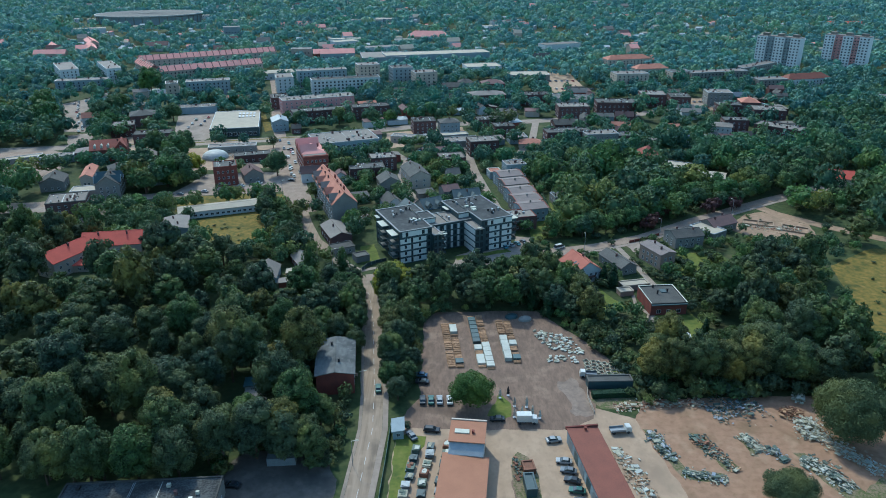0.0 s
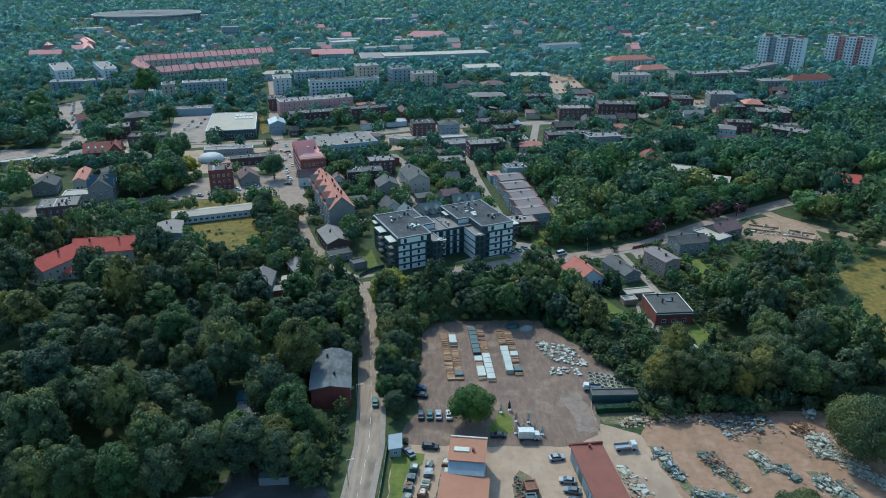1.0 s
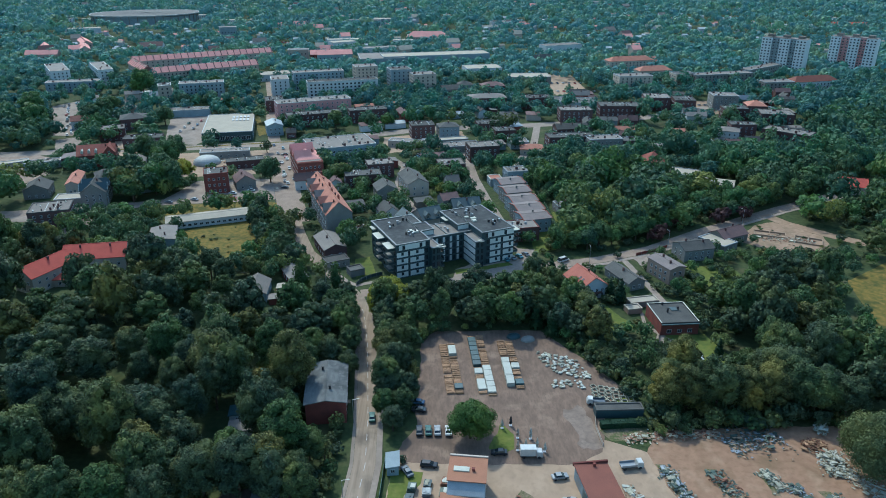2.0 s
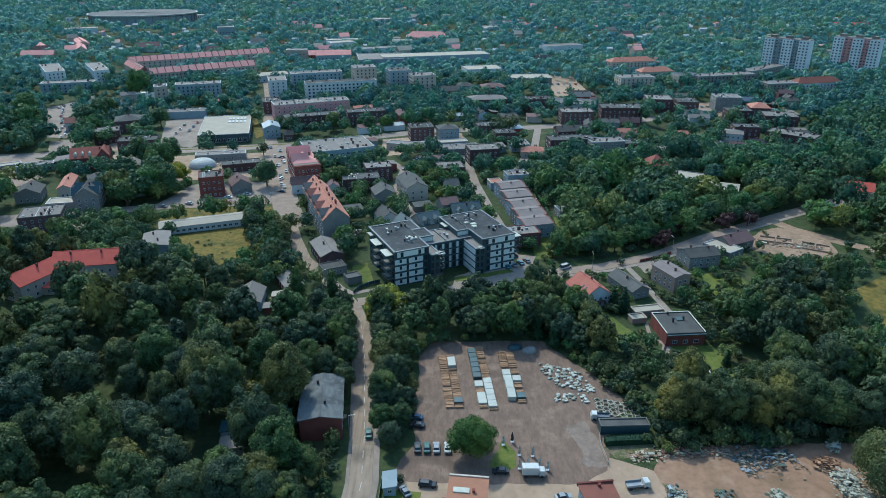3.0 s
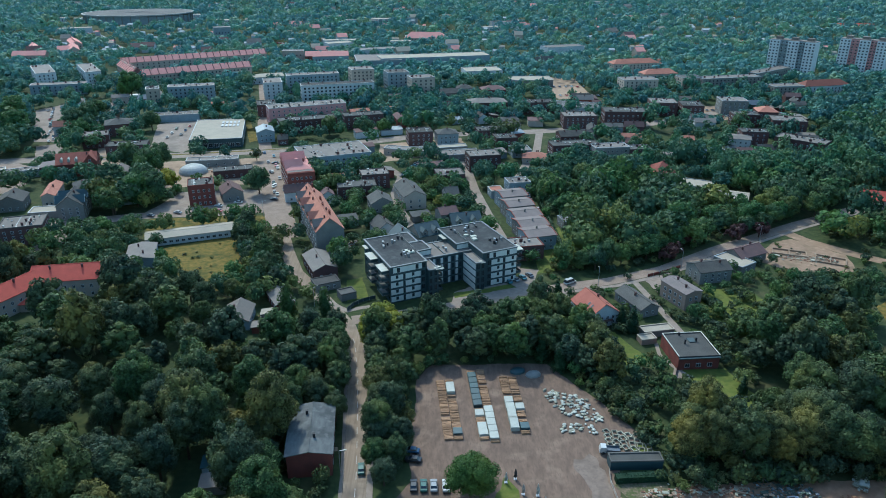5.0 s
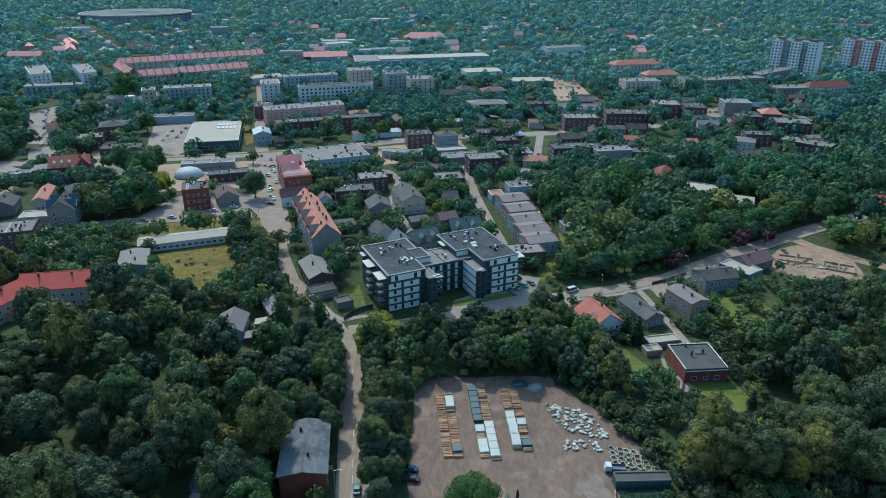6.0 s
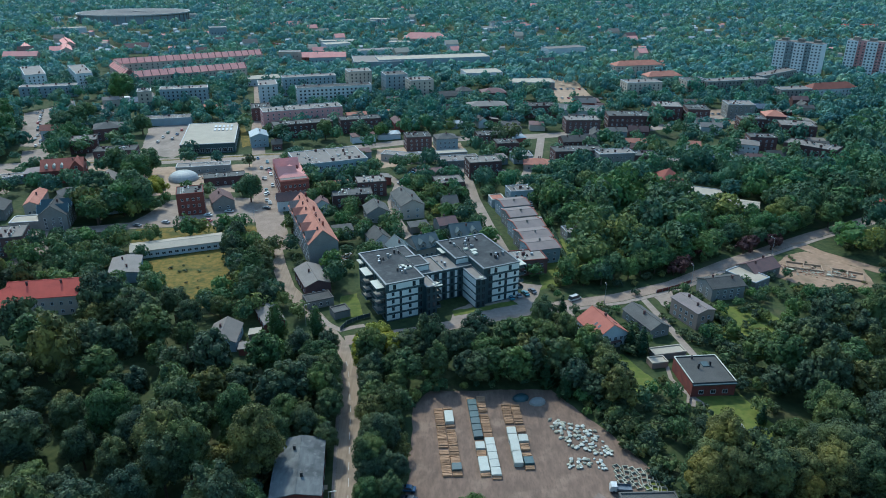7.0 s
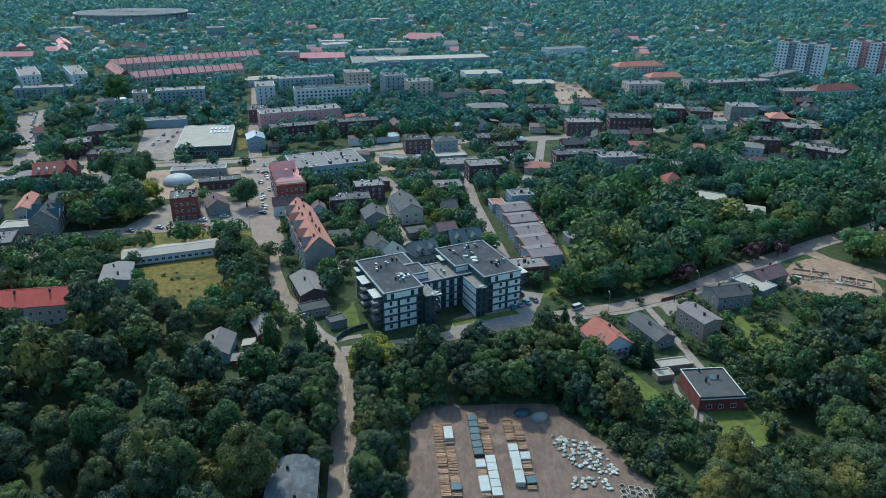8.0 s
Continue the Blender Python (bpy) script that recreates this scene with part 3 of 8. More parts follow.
sheet("car_park", "wide paved car park of a supermarket", M["pave"], [(-188, 484), (-163, 472), (-158, 500), (-170, 556), (-187, 566), (-206, 546)], 0.02)
sheet("square", "pale paved square beside the old brick house", M["pave"], [(-241, 441), (-263, 486), (-248, 494), (-229, 446)], 0.02)
sheet("square", "pale paved yard behind the old brick house", M["concrete"], [(-208, 446), (-222, 486), (-208, 492), (-192, 446)], 0.02)
sheet("verge", "dry grass strip between the lanes of the wide street", M["meadow"], [(-230, 460), (-165, 469), (-97, 484), (-97, 482), (-165, 466.5), (-230, 457.5)], 0.05)
sheet("verge", "yellowish grass strip beside the supermarket", M["meadow"], [(-149, 566), (-145, 566), (-122, 503), (-127, 497)], 0.05)
sheet("courtyard", "dusty paved court before the brick house", M["pave"], [(-146, 364), (-108, 369), (-84, 375), (-88, 398), (-104, 401), (-138, 396)], 0.028)
sheet("courtyard", "pale paved courtyard between old houses", M["concrete"], [(-170, 400), (-104, 410), (-106, 462), (-172, 452)], 0.02)
sheet("courtyard", "pale courtyard beside brick houses", M["pave"], [(-240, 345), (-178, 352), (-168, 330), (-168, 318), (-182, 312), (-175, 336), (-236, 330)], 0.02)
sheet("car_park", "dusty car park lined with parked cars", M["pave"], [(-254, 497), (-270, 497), (-297, 548), (-318, 590), (-306, 614), (-262, 622), (-262, 605), (-296, 596), (-279, 555)], 0.02)
sheet("courtyard", "pale paved court between offices", M["concrete"], [(-38, 452), (18, 478), (14, 512), (-40, 494)], 0.02)
sheet("car_park", "pale car park beside a low hall", M["concrete"], [(100, 640), (132, 648), (130, 750), (100, 745)], 0.02)
sheet("car_park", "pale open lot between tenements", M["sand"], [(196, 560), (236, 575), (232, 620), (200, 610)], 0.02)
sheet("yard", "wide dusty tram yard with worn paving", M["asphalt"], [(-300, 440), (-262, 452), (-240, 440), (-228, 410), (-230, 394), (-246, 386), (-270, 408), (-300, 420)], 0.02)
sheet("lawn", "narrow sunny garden behind terraced houses", M["lawn"], [(52, 318), (58, 318), (62, 338), (58, 344), (54, 340)], 0.06)
for x0, y0, x1, y1, x2, y2, x3, y3 in ((6, 275, 30, 284, 28, 287, 5, 279),):
    sheet("lawn", "planted strip before the flats", M["lawn"], [(x0, y0), (x1, y1), (x2, y2), (x3, y3)], 0.09)
road("path", "curved pale path round the corner of the flats", M["pave"], [(-43.5, 275.5), (-37.9, 268.5), (-33.2, 264.6), (-29.8, 266.8), (-25.5, 268.2)], 2.2, 0.07)
# dashed middle line and wheel-worn lane edges
for k in range(22):
    y = 118 + k * 6.0
    i = max(j for j in range(len(MAIN)) if MAIN[j][1] <= y)
    (xa, ya), (xb, yb) = MAIN[i], MAIN[i + 1]
    s = (y - ya) / (yb - ya)
    bm = bmesh.new()
    box(bm, -0.07, 0.07, -1.5, 1.5, 0, 0.012)
    ob = new("road_marking", mesh_of("road_marking", bm, M["line"]))
    ob.matrix_basis = pose(xa + (xb - xa) * s + 0.2, y, 0.042, 0, 0, -math.degrees(math.atan2(xb - xa, yb - ya)))
    tagged(ob, "white dash of the road's middle line", "road marking", "dashes on the road", "structure")

# ---- buildings near the camera ----
def hall():
    """The long orange-roofed hall with a taller far end."""
    KEEP.append((5.5, 136, 13, 40, -7, 2))
    ob = thing("warehouse", "long workshop with orange sheet-metal roof and taller end", "building", 4.7, 134.2, -6.5)
    bm = bmesh.new()
    prism(bm, [(-5.7, 0), (5.7, 0), (5.7, 4.6), (-5.7, 5.2)], -26, 10.2, "y")
    part("wall", bm, M["cream"], ob)
    bm = bmesh.new()
    prism(bm, [(-6.0, 5.22), (6.0, 4.6), (6.0, 4.8), (-6.0, 5.42)], -26.3, 10.2, "y")
    part("roof", bm, M["orangemetal"], ob)
    bm = bmesh.new()
    prism(bm, [(10.2, 0), (20.4, 0), (20.4, 7.5), (12.4, 7.5), (9.6, 5.3)], -4.5, 4.5, "x")
    part("tower_wall", bm, M["zincpale"], ob, "grey sheet-clad taller end wall")
    bm = bmesh.new()
    prism(bm, [(11.8, 7.52), (20.7, 7.8), (20.7, 8.0), (11.8, 7.72)], -4.75, 4.7, "x")
    part("upper_roof", bm, M["orangemetal"], ob)
    bm = bmesh.new()
    box(bm, -4.75, 4.7, 20.3, 20.8, 7.9, 8.25)
    part("coping", bm, M["cream"], ob)
    bm = bmesh.new()
    box(bm, -3.4, 0.4, 15.0, 16.6, 7.5, 8.1)
    part("skylight", bm, M["coping"], ob, "white roof light")
    chimney(ob, 1.4, 15.6, 7.5, 1.0)
    for i in range(5):
        w = new("window", window_mesh(1.6, 1.2))
        w.parent = ob
        w.matrix_basis = pose(5.704, -20 + i * 6, 2.2, 0, 0, 90)
    return ob


hall()


def red_shed():
    KEEP.append((40, 138, 9, 46, 8, 1))
    ob = thing("shed", "long low workshop with maroon sheet roof and blue side", "building", 40.2, 136.3, 7.5)
    bm = bmesh.new()
    prism(bm, [(-4.0, 0), (4.0, 0), (4.0, 4.1), (-4.0, 4.5)], -22, 20, "y")
    part("wall", bm, M["blue"], ob)
    bm = bmesh.new()
    prism(bm, [(-4.4, 4.54), (4.4, 4.1), (4.4, 4.3), (-4.4, 4.74)], -22.4, 20.4, "y")
    part("roof", bm, M["redmetal"], ob)
    bm = bmesh.new()
    box(bm, -4.5, 4.5, 20.0, 20.5, 4.1, 4.95)
    part("coping", bm, M["brick"], ob)
    chimney(ob, 0.6, 19.0, 4.5, 0.7)
    for i in range(7):
        bm = bmesh.new()
        box(bm, -4.06, -4.0, 15.2 - i * 5, 18.2 - i * 5, 0.05, 3.1)
        part("gate", bm, M["bluetarp" if i % 2 else "zinc"], ob, "sheet-metal roller gate")
    return ob


red_shed()
building("shed", "long flat-roofed shed with brownish felt roof", -71.5, 126, 37, 18, 5.0, 4, wall="grey", cover="darkfelt", coping="tar", storeys=1, nf=6, ns=3, stacks=2, category="building")
building("brick_house", "dark red brick house with patched grey roof", -33.2, 187.6, 11.2, 20, 7.0, 6, "gable", "brick", "patchfelt", rh=1.0, ridge="y", storeys=2, nf=0, ns=4, sides="lr", stacks=2, over=0.5, stack="black")
TENEMENT = building("tenement", "tall tenement with orange tiled roof and grey gable", -55.1, 338.9, 12, 49, 11, 20.5, "gable", "grey", "orange", rh=5.5, ridge="y", storeys=4, nf=0, ns=12, sides="lr", stacks=6, category="tenement")
for k in range(5):
    # cross gables and dormers on the street side of the tall tenement
    y = -20 + k * 9.6
    bm = bmesh.new()
    prism(bm, [(y - 2.2, 9.5), (y + 2.2, 9.5), (y + 2.2, 12.6), (y, 15.0), (y - 2.2, 12.6)], -6.25, -1.0, "x")
    part("dormer", bm, M["grey"], TENEMENT)
    bm = bmesh.new()
    prism(bm, [(y - 2.5, 12.3), (y, 15.02), (y + 2.5, 12.3), (y + 2.5, 12.55), (y, 15.27), (y - 2.5, 12.55)], -6.6, -0.6, "x")
    part("dormer_roof", bm, M["orange" if k % 2 else "palefelt"], TENEMENT)
    w = new("window", window_mesh(1.5, 1.6))
    w.parent = TENEMENT
    w.matrix_basis = pose(-6.254, y, 11.2, 0, 0, -90)
    chimney(TENEMENT, 1.8 - (k % 2), y + 4, 15.2, 1.6, 0.7, 1.4)
building("house", "low house with worn grey felt roof", -48.6, 298.6, 9.8, 17.5, 4.6, 24, "gable", "darkbrick", "palefelt", rh=2.0, ridge="y", storeys=1, nf=2, ns=4, stacks=1)
building("annexe", "low dark annexe with a white parapet", -44.2, 284.0, 10, 6.5, 3.0, 26, wall="grey", coping="tar", cover="tar", storeys=1, nf=3, ns=1, stacks=0, category="building", clutter=False)
building("garage", "small grey flat-roofed garage", -35.0, 275.5, 6, 5, 2.6, 28, wall="grey", cover="tar", storeys=0, stacks=0, category="garage", coping="tar")
building("house", "grey-roofed cottage among trees with one chimney", -70.8, 256.5, 9.4, 12.5, 3.6, 4, "gable", "blue", "palefelt", rh=2.6, ridge="y", storeys=1, nf=2, ns=3)
building("house", "small house with patched grey roof", -58.5, 269.5, 7, 12, 3.4, 28, "gable", "brick", "palefelt", rh=1.8, ridge="y", storeys=1, nf=2, ns=3)
building("shed", "small garden shed with brown roof", -61.7, 250.5, 5.5, 4.0, 2.4, 6, "mono", "brick", "palefelt", rh=0.5, storeys=0, stacks=0, category="shed")
building("shed", "small garden shed with pale roof", -61.5, 259.5, 3.6, 3.6, 2.4, 6, "mono", "grey", "whiteroof", rh=0.4, storeys=0, stacks=0, category="shed")
building("villa", "large house with bright red roof and skylights", -141, 280, 24, 12.5, 7.5, 10, "gable", "cream", "redtile", rh=3.8, ridge="x", storeys=2, nf=7, ns=3, stacks=2)
building("villa_wing", "red-roofed wing of the large house", -155.5, 268.0, 10.5, 22, 7.0, -24, "gable", "cream", "redtile", rh=3.4, ridge="y", storeys=2, nf=3, ns=6, stacks=1)
building("annexe", "small red-roofed annexe beside the large house", -147.5, 266.5, 9, 6, 3.0, 8, "hip", "cream", "redtile", rh=1.6, storeys=1, nf=3, ns=2, stacks=0, category="building")
building("shed", "blue-grey shed with pale felt roof", -124.7, 308, 11, 16.5, 4.3, 16, "gable", "blue", "palefelt", rh=0.9, ridge="y", storeys=1, nf=0, ns=3, sides="lr", stacks=2, category="shed")
building("long_shed", "long low shed with white sheet roof", -112, 333.5, 39, 10, 3.4, 20, "gable", "white", "whiteroof", rh=0.9, ridge="x", storeys=1, nf=14, ns=2, stacks=0, category="shed", ww=1.6, wh=1.2)
building("brick_house", "dark brick house with grey felt roof", -185.8, 331, 18, 15, 8.5, 18, "flat", "darkbrick", "palefelt", storeys=3, nf=5, ns=4, stacks=4, coping="tar")
FLAT = building("flat_roofed_house", "red house with dark flat roof and white edge", 81.4, 234.3, 13.4, 14.5, 4.6, 5, wall="brick", cover="tar", storeys=1, nf=3, sides="f", stacks=0, clutter=False, ww=1.6, coping="tar")
for a, b, c, d in ((-6.8, -6.45, -7.2, 7.3), (6.45, 6.8, -7.2, 7.3), (-6.45, 6.45, 7.0, 7.35)):
    bm = bmesh.new()
    box(bm, a, b, c, d, 4.98, 5.06)
    part("capping", bm, M["coping"], FLAT, "white sheet-metal edge")
for x, y, h in ((-1.6, 0.6, 1.6), (2.6, 1.9, 1.3), (-1.4, 6.0, 0.9)):
    chimney(FLAT, x, y, 4.7, h, 0.5, 0.5, "black")
bm = bmesh.new()
box(bm, 0.2, 2.4, 1.2, 3.8, 4.68, 4.95)
part("roof_hatch", bm, M["slate"], FLAT, "dark glazed roof light")
bm = bmesh.new()
box(bm, -6.7, 6.7, -8.1, -7.3, 4.3, 4.62)
part("eave", bm, M["slate"], FLAT, "dark front eave")
road("path", "narrow paved path along the red house", M["pave"], [(73.2, 243), (72.4, 236), (74.6, 229), (78.6, 222)], 1.3, 0.09)
ORANGE = building("house", "white-walled house with orange tiled roof and skylights", 55.6, 260.2, 11.4, 13.5, 5.0, 20, "gable", "white", "redorange", rh=3.8, ridge="y", storeys=2, nf=4, ns=3, stacks=1)
for x, y in ((-3.2, -3.2), (-3.2, -1.2), (3.0, -3.0)):
    # roof lights lying in the slope
    bm = bmesh.new()
    z = 5.0 + 3.8 * (1 - abs(x) / 5.7) + 0.22
    k = 3.8 / 5.7 * (1 if x < 0 else -1)
    prism(bm, [(x - 0.55, z - 0.55 * k + 0.02), (x + 0.55, z + 0.55 * k + 0.02), (x + 0.55, z + 0.55 * k + 0.1), (x - 0.55, z - 0.55 * k + 0.1)], y - 0.4, y + 0.4, "y")
    part("skylight", bm, M["glass"], ORANGE, "small roof light")
bm = bmesh.new()
box(bm, -2.6, 2.6, -8.0, -6.8, 2.5, 2.65)
box(bm, -2.6, 2.6, -8.0, -7.93, 2.65, 3.5)
part("balcony", bm, M["browntile"], ORANGE, "wooden gable balcony")
building("house", "long low house with dark grey roof", 72.8, 268.6, 7.6, 16, 3.4, 22, "gable", "grey", "tar", rh=2.0, ridge="y", storeys=1, nf=2, ns=4)
building("house", "tall pinkish house with pale shallow roof", 90.4, 273.2, 7.6, 13.4, 6.6, 24, "gable", "beige", "pinkfelt", rh=0.9, ridge="y", storeys=2, nf=2, ns=4, stacks=2)
building("house", "grey house with slate-grey pitched roof", 108, 293.5, 14.0, 10, 5.2, 14, "gable", "grey", "tar", rh=1.9, ridge="x", storeys=2, nf=4, ns=2, stacks=2)
building("annexe", "low annexe with bright white roof", 122.5, 304, 9.5, 13.5, 3.3, 34, wall="grey", cover="whiteroof", storeys=1, nf=2, ns=3, stacks=0, category="building")
building("house", "low house with brown roof by the street", 130, 312, 15, 9.5, 3.4, 28, "gable", "grey", "browntile", rh=2.6, ridge="x", storeys=1, nf=3, ns=2, stacks=2)
building("carport", "open carport with flat pale roof", 75.0, 249.4, 11.2, 4.4, 2.0, 12, wall="grey", cover="whiteroof", storeys=0, stacks=0, category="carport", coping="whiteroof")
sheet("forecourt", "pale paved forecourt beside the orange-roofed house", M["pave"], [(38, 281), (49, 283), (50, 262), (44, 258), (41, 270)], 0.075)
sheet("yard", "sunny paved yard in front of the tall pinkish house", M["pave"], [(82, 293), (92, 297), (92, 284), (84, 280)], 0.075)
building("shed", "small pale-roofed garden shed", 70.2, 243.8, 5.5, 3.8, 1.8, 12, wall="beige", cover="whiteroof", storeys=0, stacks=0, category="shed", coping="whiteroof")
building("brick_house", "brick end house with grey flat roof", 36.2, 314.5, 14, 10.5, 6.4, 12, wall="darkbrick", cover="palefelt", storeys=2, nf=5, ns=3, stacks=2, coping="brick")
for i, (x, y) in enumerate(((43.0, 326), (41.5, 338), (40.0, 350), (38.0, 364), (36.2, 378))):
    TERRACE = building("terraced_house", "stepped terraced house with shallow grey roof", x, y, 13.5, 11.6, 6.6, 16, "gable", "grey" if i % 2 else "blue", "pinkfelt", rh=1.0, ridge="x",
             storeys=2, nf=4, ns=3, stacks=1, group="row of terraced houses", stack="grey")
    bm = bmesh.new()
    prism(bm, [(-6.3, 6.62), (0, 7.78), (6.3, 6.62), (6.3, 6.86), (0, 8.02), (-6.3, 6.86)], -7.15, -6.75, "x")
    prism(bm, [(-6.3, 6.62), (0, 7.78), (6.3, 6.62), (6.3, 6.86), (0, 8.02), (-6.3, 6.86)], 6.75, 7.15, "x")
    part("verge", bm, M["rustroof"], TERRACE, "dull red roof verge")
building("house", "small white flat-roofed house", 41.5, 399, 12, 10, 6.5, 12, wall="blue", cover="palefelt", storeys=2, nf=3, ns=3, stacks=1)
building("house", "low house with reddish roof edge", 29.5, 392, 7, 8, 4, 12, wall="blue", cover="orange", storeys=1, nf=2, ns=2, stacks=0)
SLATE_A = building("house", "dark slate-roofed house with front gable", 11.5, 344, 14, 12, 4.6, 14, "gable", "slate", "slate", rh=4.2, ridge="x", storeys=1, nf=5, ns=3)
SLATE_B = building("house", "slate-roofed semi-detached house with dormers", -6.5, 331, 11, 12, 4.8, 28, "gable", "cream", "slate", rh=3.8, ridge="x", storeys=1, nf=4, ns=3)
building("house", "slate-roofed semi-detached house with gable", -15.5, 325, 9, 13, 4.8, 28, "gable", "cream", "slate", rh=3.6, ridge="y", storeys=1, nf=3, ns=3)
for house, spots in ((SLATE_A, (-3.8, 3.2)), (SLATE_B, (-2.8, 2.6))):
    for x in spots:
        bm = bmesh.new()
        prism(bm, [(x - 1.2, 4.9), (x + 1.2, 4.9), (x + 1.2, 6.6), (x, 7.9), (x - 1.2, 6.6)], -5.6, -1.5, "y")
        part("dormer", bm, M["cream"], house, "pale gabled dormer")
        bm = bmesh.new()
        prism(bm, [(x - 1.5, 6.4), (x, 7.95), (x + 1.5, 6.4), (x + 1.5, 6.6), (x, 8.15), (x - 1.5, 6.6)], -5.9, -1.2, "y")
        part("dormer_roof", bm, M["slate"], house)
        window(house, pose(x, -5.604, 5.2), 1.1, 1.3, near=False)
building("house", "grey-roofed house with white gable", -26, 338, 9, 11, 4.6, 24, "gable", "white", "tar", rh=3.2, ridge="y", storeys=1, nf=2, ns=3)
building("house", "cream gabled house with grey roof", -15.6, 381, 11.5, 21, 7, 18, "gable", "cream", "tar", rh=3.0, ridge="y", storeys=2, nf=2, ns=5, stacks=2)
building("house", "flat grey-roofed block behind trees", 5, 410, 15, 13, 7.5, 12, wall="darkbrick", cover="palefelt", storeys=2, nf=4, ns=3, stacks=2)
building("brick_block", "dark brick block with grey parapet", 25, 441, 18.5, 13, 9.5, 12, wall="darkbrick", cover="palefelt", storeys=3, nf=5, ns=3, stacks=0)
building("garage_row", "long flat garage row", 12, 462, 24, 12, 4, 14, wall="grey", cover="palefelt", storeys=1, nf=6, ns=2, stacks=0, category="garage")
building("garage_row", "long low shed with pale roof", 2, 476, 30, 7, 3.6, 14, wall="grey", cover="whiteroof", storeys=1, nf=8, ns=1, stacks=0, category="garage")
# ---- the block of flats ----
def flats():
    """Two wings and a lower middle, dark walls with white panels, balconies and white canopies."""
    KEEP.append((-0.8, 294.4, 60, 38, 25, 1.5))
    ob = thing("apartment_building", "modern dark five-storey flats with white facade panels", "apartment building", -0.8, 294.4, 25)
    storey = 2.9
    rnd = random.Random(4)

    def block(name, x0, x1, y0, y1, h, cover="flatsroof", rim=True, z0=0.0):
        bm = bmesh.new()
        box(bm, x0, x1, y0, y1, z0, h)
        body = part(name, bm, M["slate"], ob)
        bm = bmesh.new()
        box(bm, x0 + 0.4, x1 - 0.4, y0 + 0.4, y1 - 0.4, h, h + 0.06)
        part("roof", bm, M[cover], ob)
        if rim:
            for a, b, c, d in ((x0 - 0.25, x1 + 0.25, y0 - 0.25, y0 + 0.4), (x0 - 0.25, x1 + 0.25, y1 - 0.4, y1 + 0.25), (x0 - 0.25, x0 + 0.4, y0 + 0.4, y1 - 0.4), (x1 - 0.4, x1 + 0.25, y0 + 0.4, y1 - 0.4)):
                bm = bmesh.new()
                box(bm, a, b, c, d, h - 0.02, h + 0.35)
                part("parapet", bm, M["flatsedge"], ob, "grey metal roof edge")
        return body

    def panel(x0, x1, y, z0, z1, side="f"):
        bm = bmesh.new()
        if side == "f":
            box(bm, x0, x1, y - 0.09, y - 0.004, z0, z1)
        elif side == "l":
            box(bm, y - 0.09, y - 0.004, x0, x1, z0, z1)
        else:
            box(bm, y + 0.004, y + 0.09, x0, x1, z0, z1)
        part("panel", bm, M["panel"], ob, "white facade panel")

    def glazing(x, y, z, w, h, turn=0):
        window(ob, pose(x, y, z, 0, 0, turn), w, h, True)

    top = 14.6
    block("left_wing", -25.5, -11.0, -14.4, 14.6, top)
    block("left_wing_middle", -11.0, -4.9, -4.7, 4.0, top)
    block("left_wing_back", -11.0, -6.8, 4.4, 14.6, top)
    block("right_wing", 11.4, 26.4, -17.0, 12.9, top)
    block("right_wing_back", 6.0, 11.4, -4.8, 12.9, top)
    block("middle", -11.0, 11.4, -7.6, 5.6, 12.2, "palefelt")
    block("left_bay", -11.0, -7.2, -16.8, -7.6, 11.7, "palefelt")
    block("right_bay", 7.6, 11.4, -18.6, -7.6, 11.7, "palefelt")
    for s in range(5):
        z = 0.5 + s * storey
        hi = z + 2.05
        # left wing, front
        if s < 4:
            panel(-25.4, -20.6, -14.4, z, hi)
            panel(-19.6, -13.6, -14.4, z, hi)
            glazing(-20.1, -14.41, z + 0.1, 0.9, 2.0)
            glazing(-16.6, -14.5, z + 0.7, 1.0, 1.35)
            glazing(-23.0, -14.5, z + 0.7, 1.0, 1.35)
            glazing(-12.5, -14.41, z + 0.1, 1.3, 2.1)
        else:
            panel(-24.4, -13.0, -14.4, z + 0.1, hi + 0.2)
            for x in (-22.4, -15.0, -12.2):
                glazing(x, -14.5, z + 0.2, 1.2, 1.9)
        # right wing, front
        if s < 4:
            panel(15.2, 20.2, -17.0, z, hi)
            panel(21.4, 26.3, -17.0, z, hi)
            glazing(20.8, -17.01, z + 0.1, 0.9, 2.0)
            glazing(18.2, -17.1, z + 0.7, 1.0, 1.35)
            glazing(24.6, -17.1, z + 0.7, 1.0, 1.35)
            glazing(14.2, -17.01, z + 0.1, 1.5, 2.1)
        else:
            panel(14.2, 26.3, -17.0, z + 0.1, hi + 0.2)
            for x in (13.4, 16.4, 22.4):
                glazing(x, -17.1, z + 0.2, 1.2, 1.9)
        # middle
        if s < 4:
            for k in range(9):
                x = -6.5 + k * 1.62
                if k % 2:
                    panel(x - 0.5, x + 0.5, -7.6, z, hi + 0.2)
                else:
                    glazing(x, -7.61, z, 1.1, 2.2)
            # bays: white towards the court, glazed to the front
            panel(-18.4, -8.0, 7.6, z, hi + 0.1, "l")
            for x in (-10.4, -8.4):
                glazing(x, -16.81, z, 1.3, 2.2)
            for x in (8.6, 10.6):
                glazing(x, -18.61, z, 1.3, 2.2)
        else:
            panel(6.2, 11.2, -4.8, 12.5, 14.3)
            panel(-10.8, -5.1, -4.7, 12.5, 14.3)
        # long outer sides
        for k in range(7):
            y = -12.5 + k * 4.1
            glazing(-25.51, y, z + 0.2, 1.6, 1.9, -90)
            glazing(26.41, y - 0.5, z + 0.2, 1.6, 1.9, 90)
        if s in (1, 2, 3):
            for y in (-1.0, 7.5, 11.0):
                panel(y, y + 2.2, 26.4, z, hi, "r")
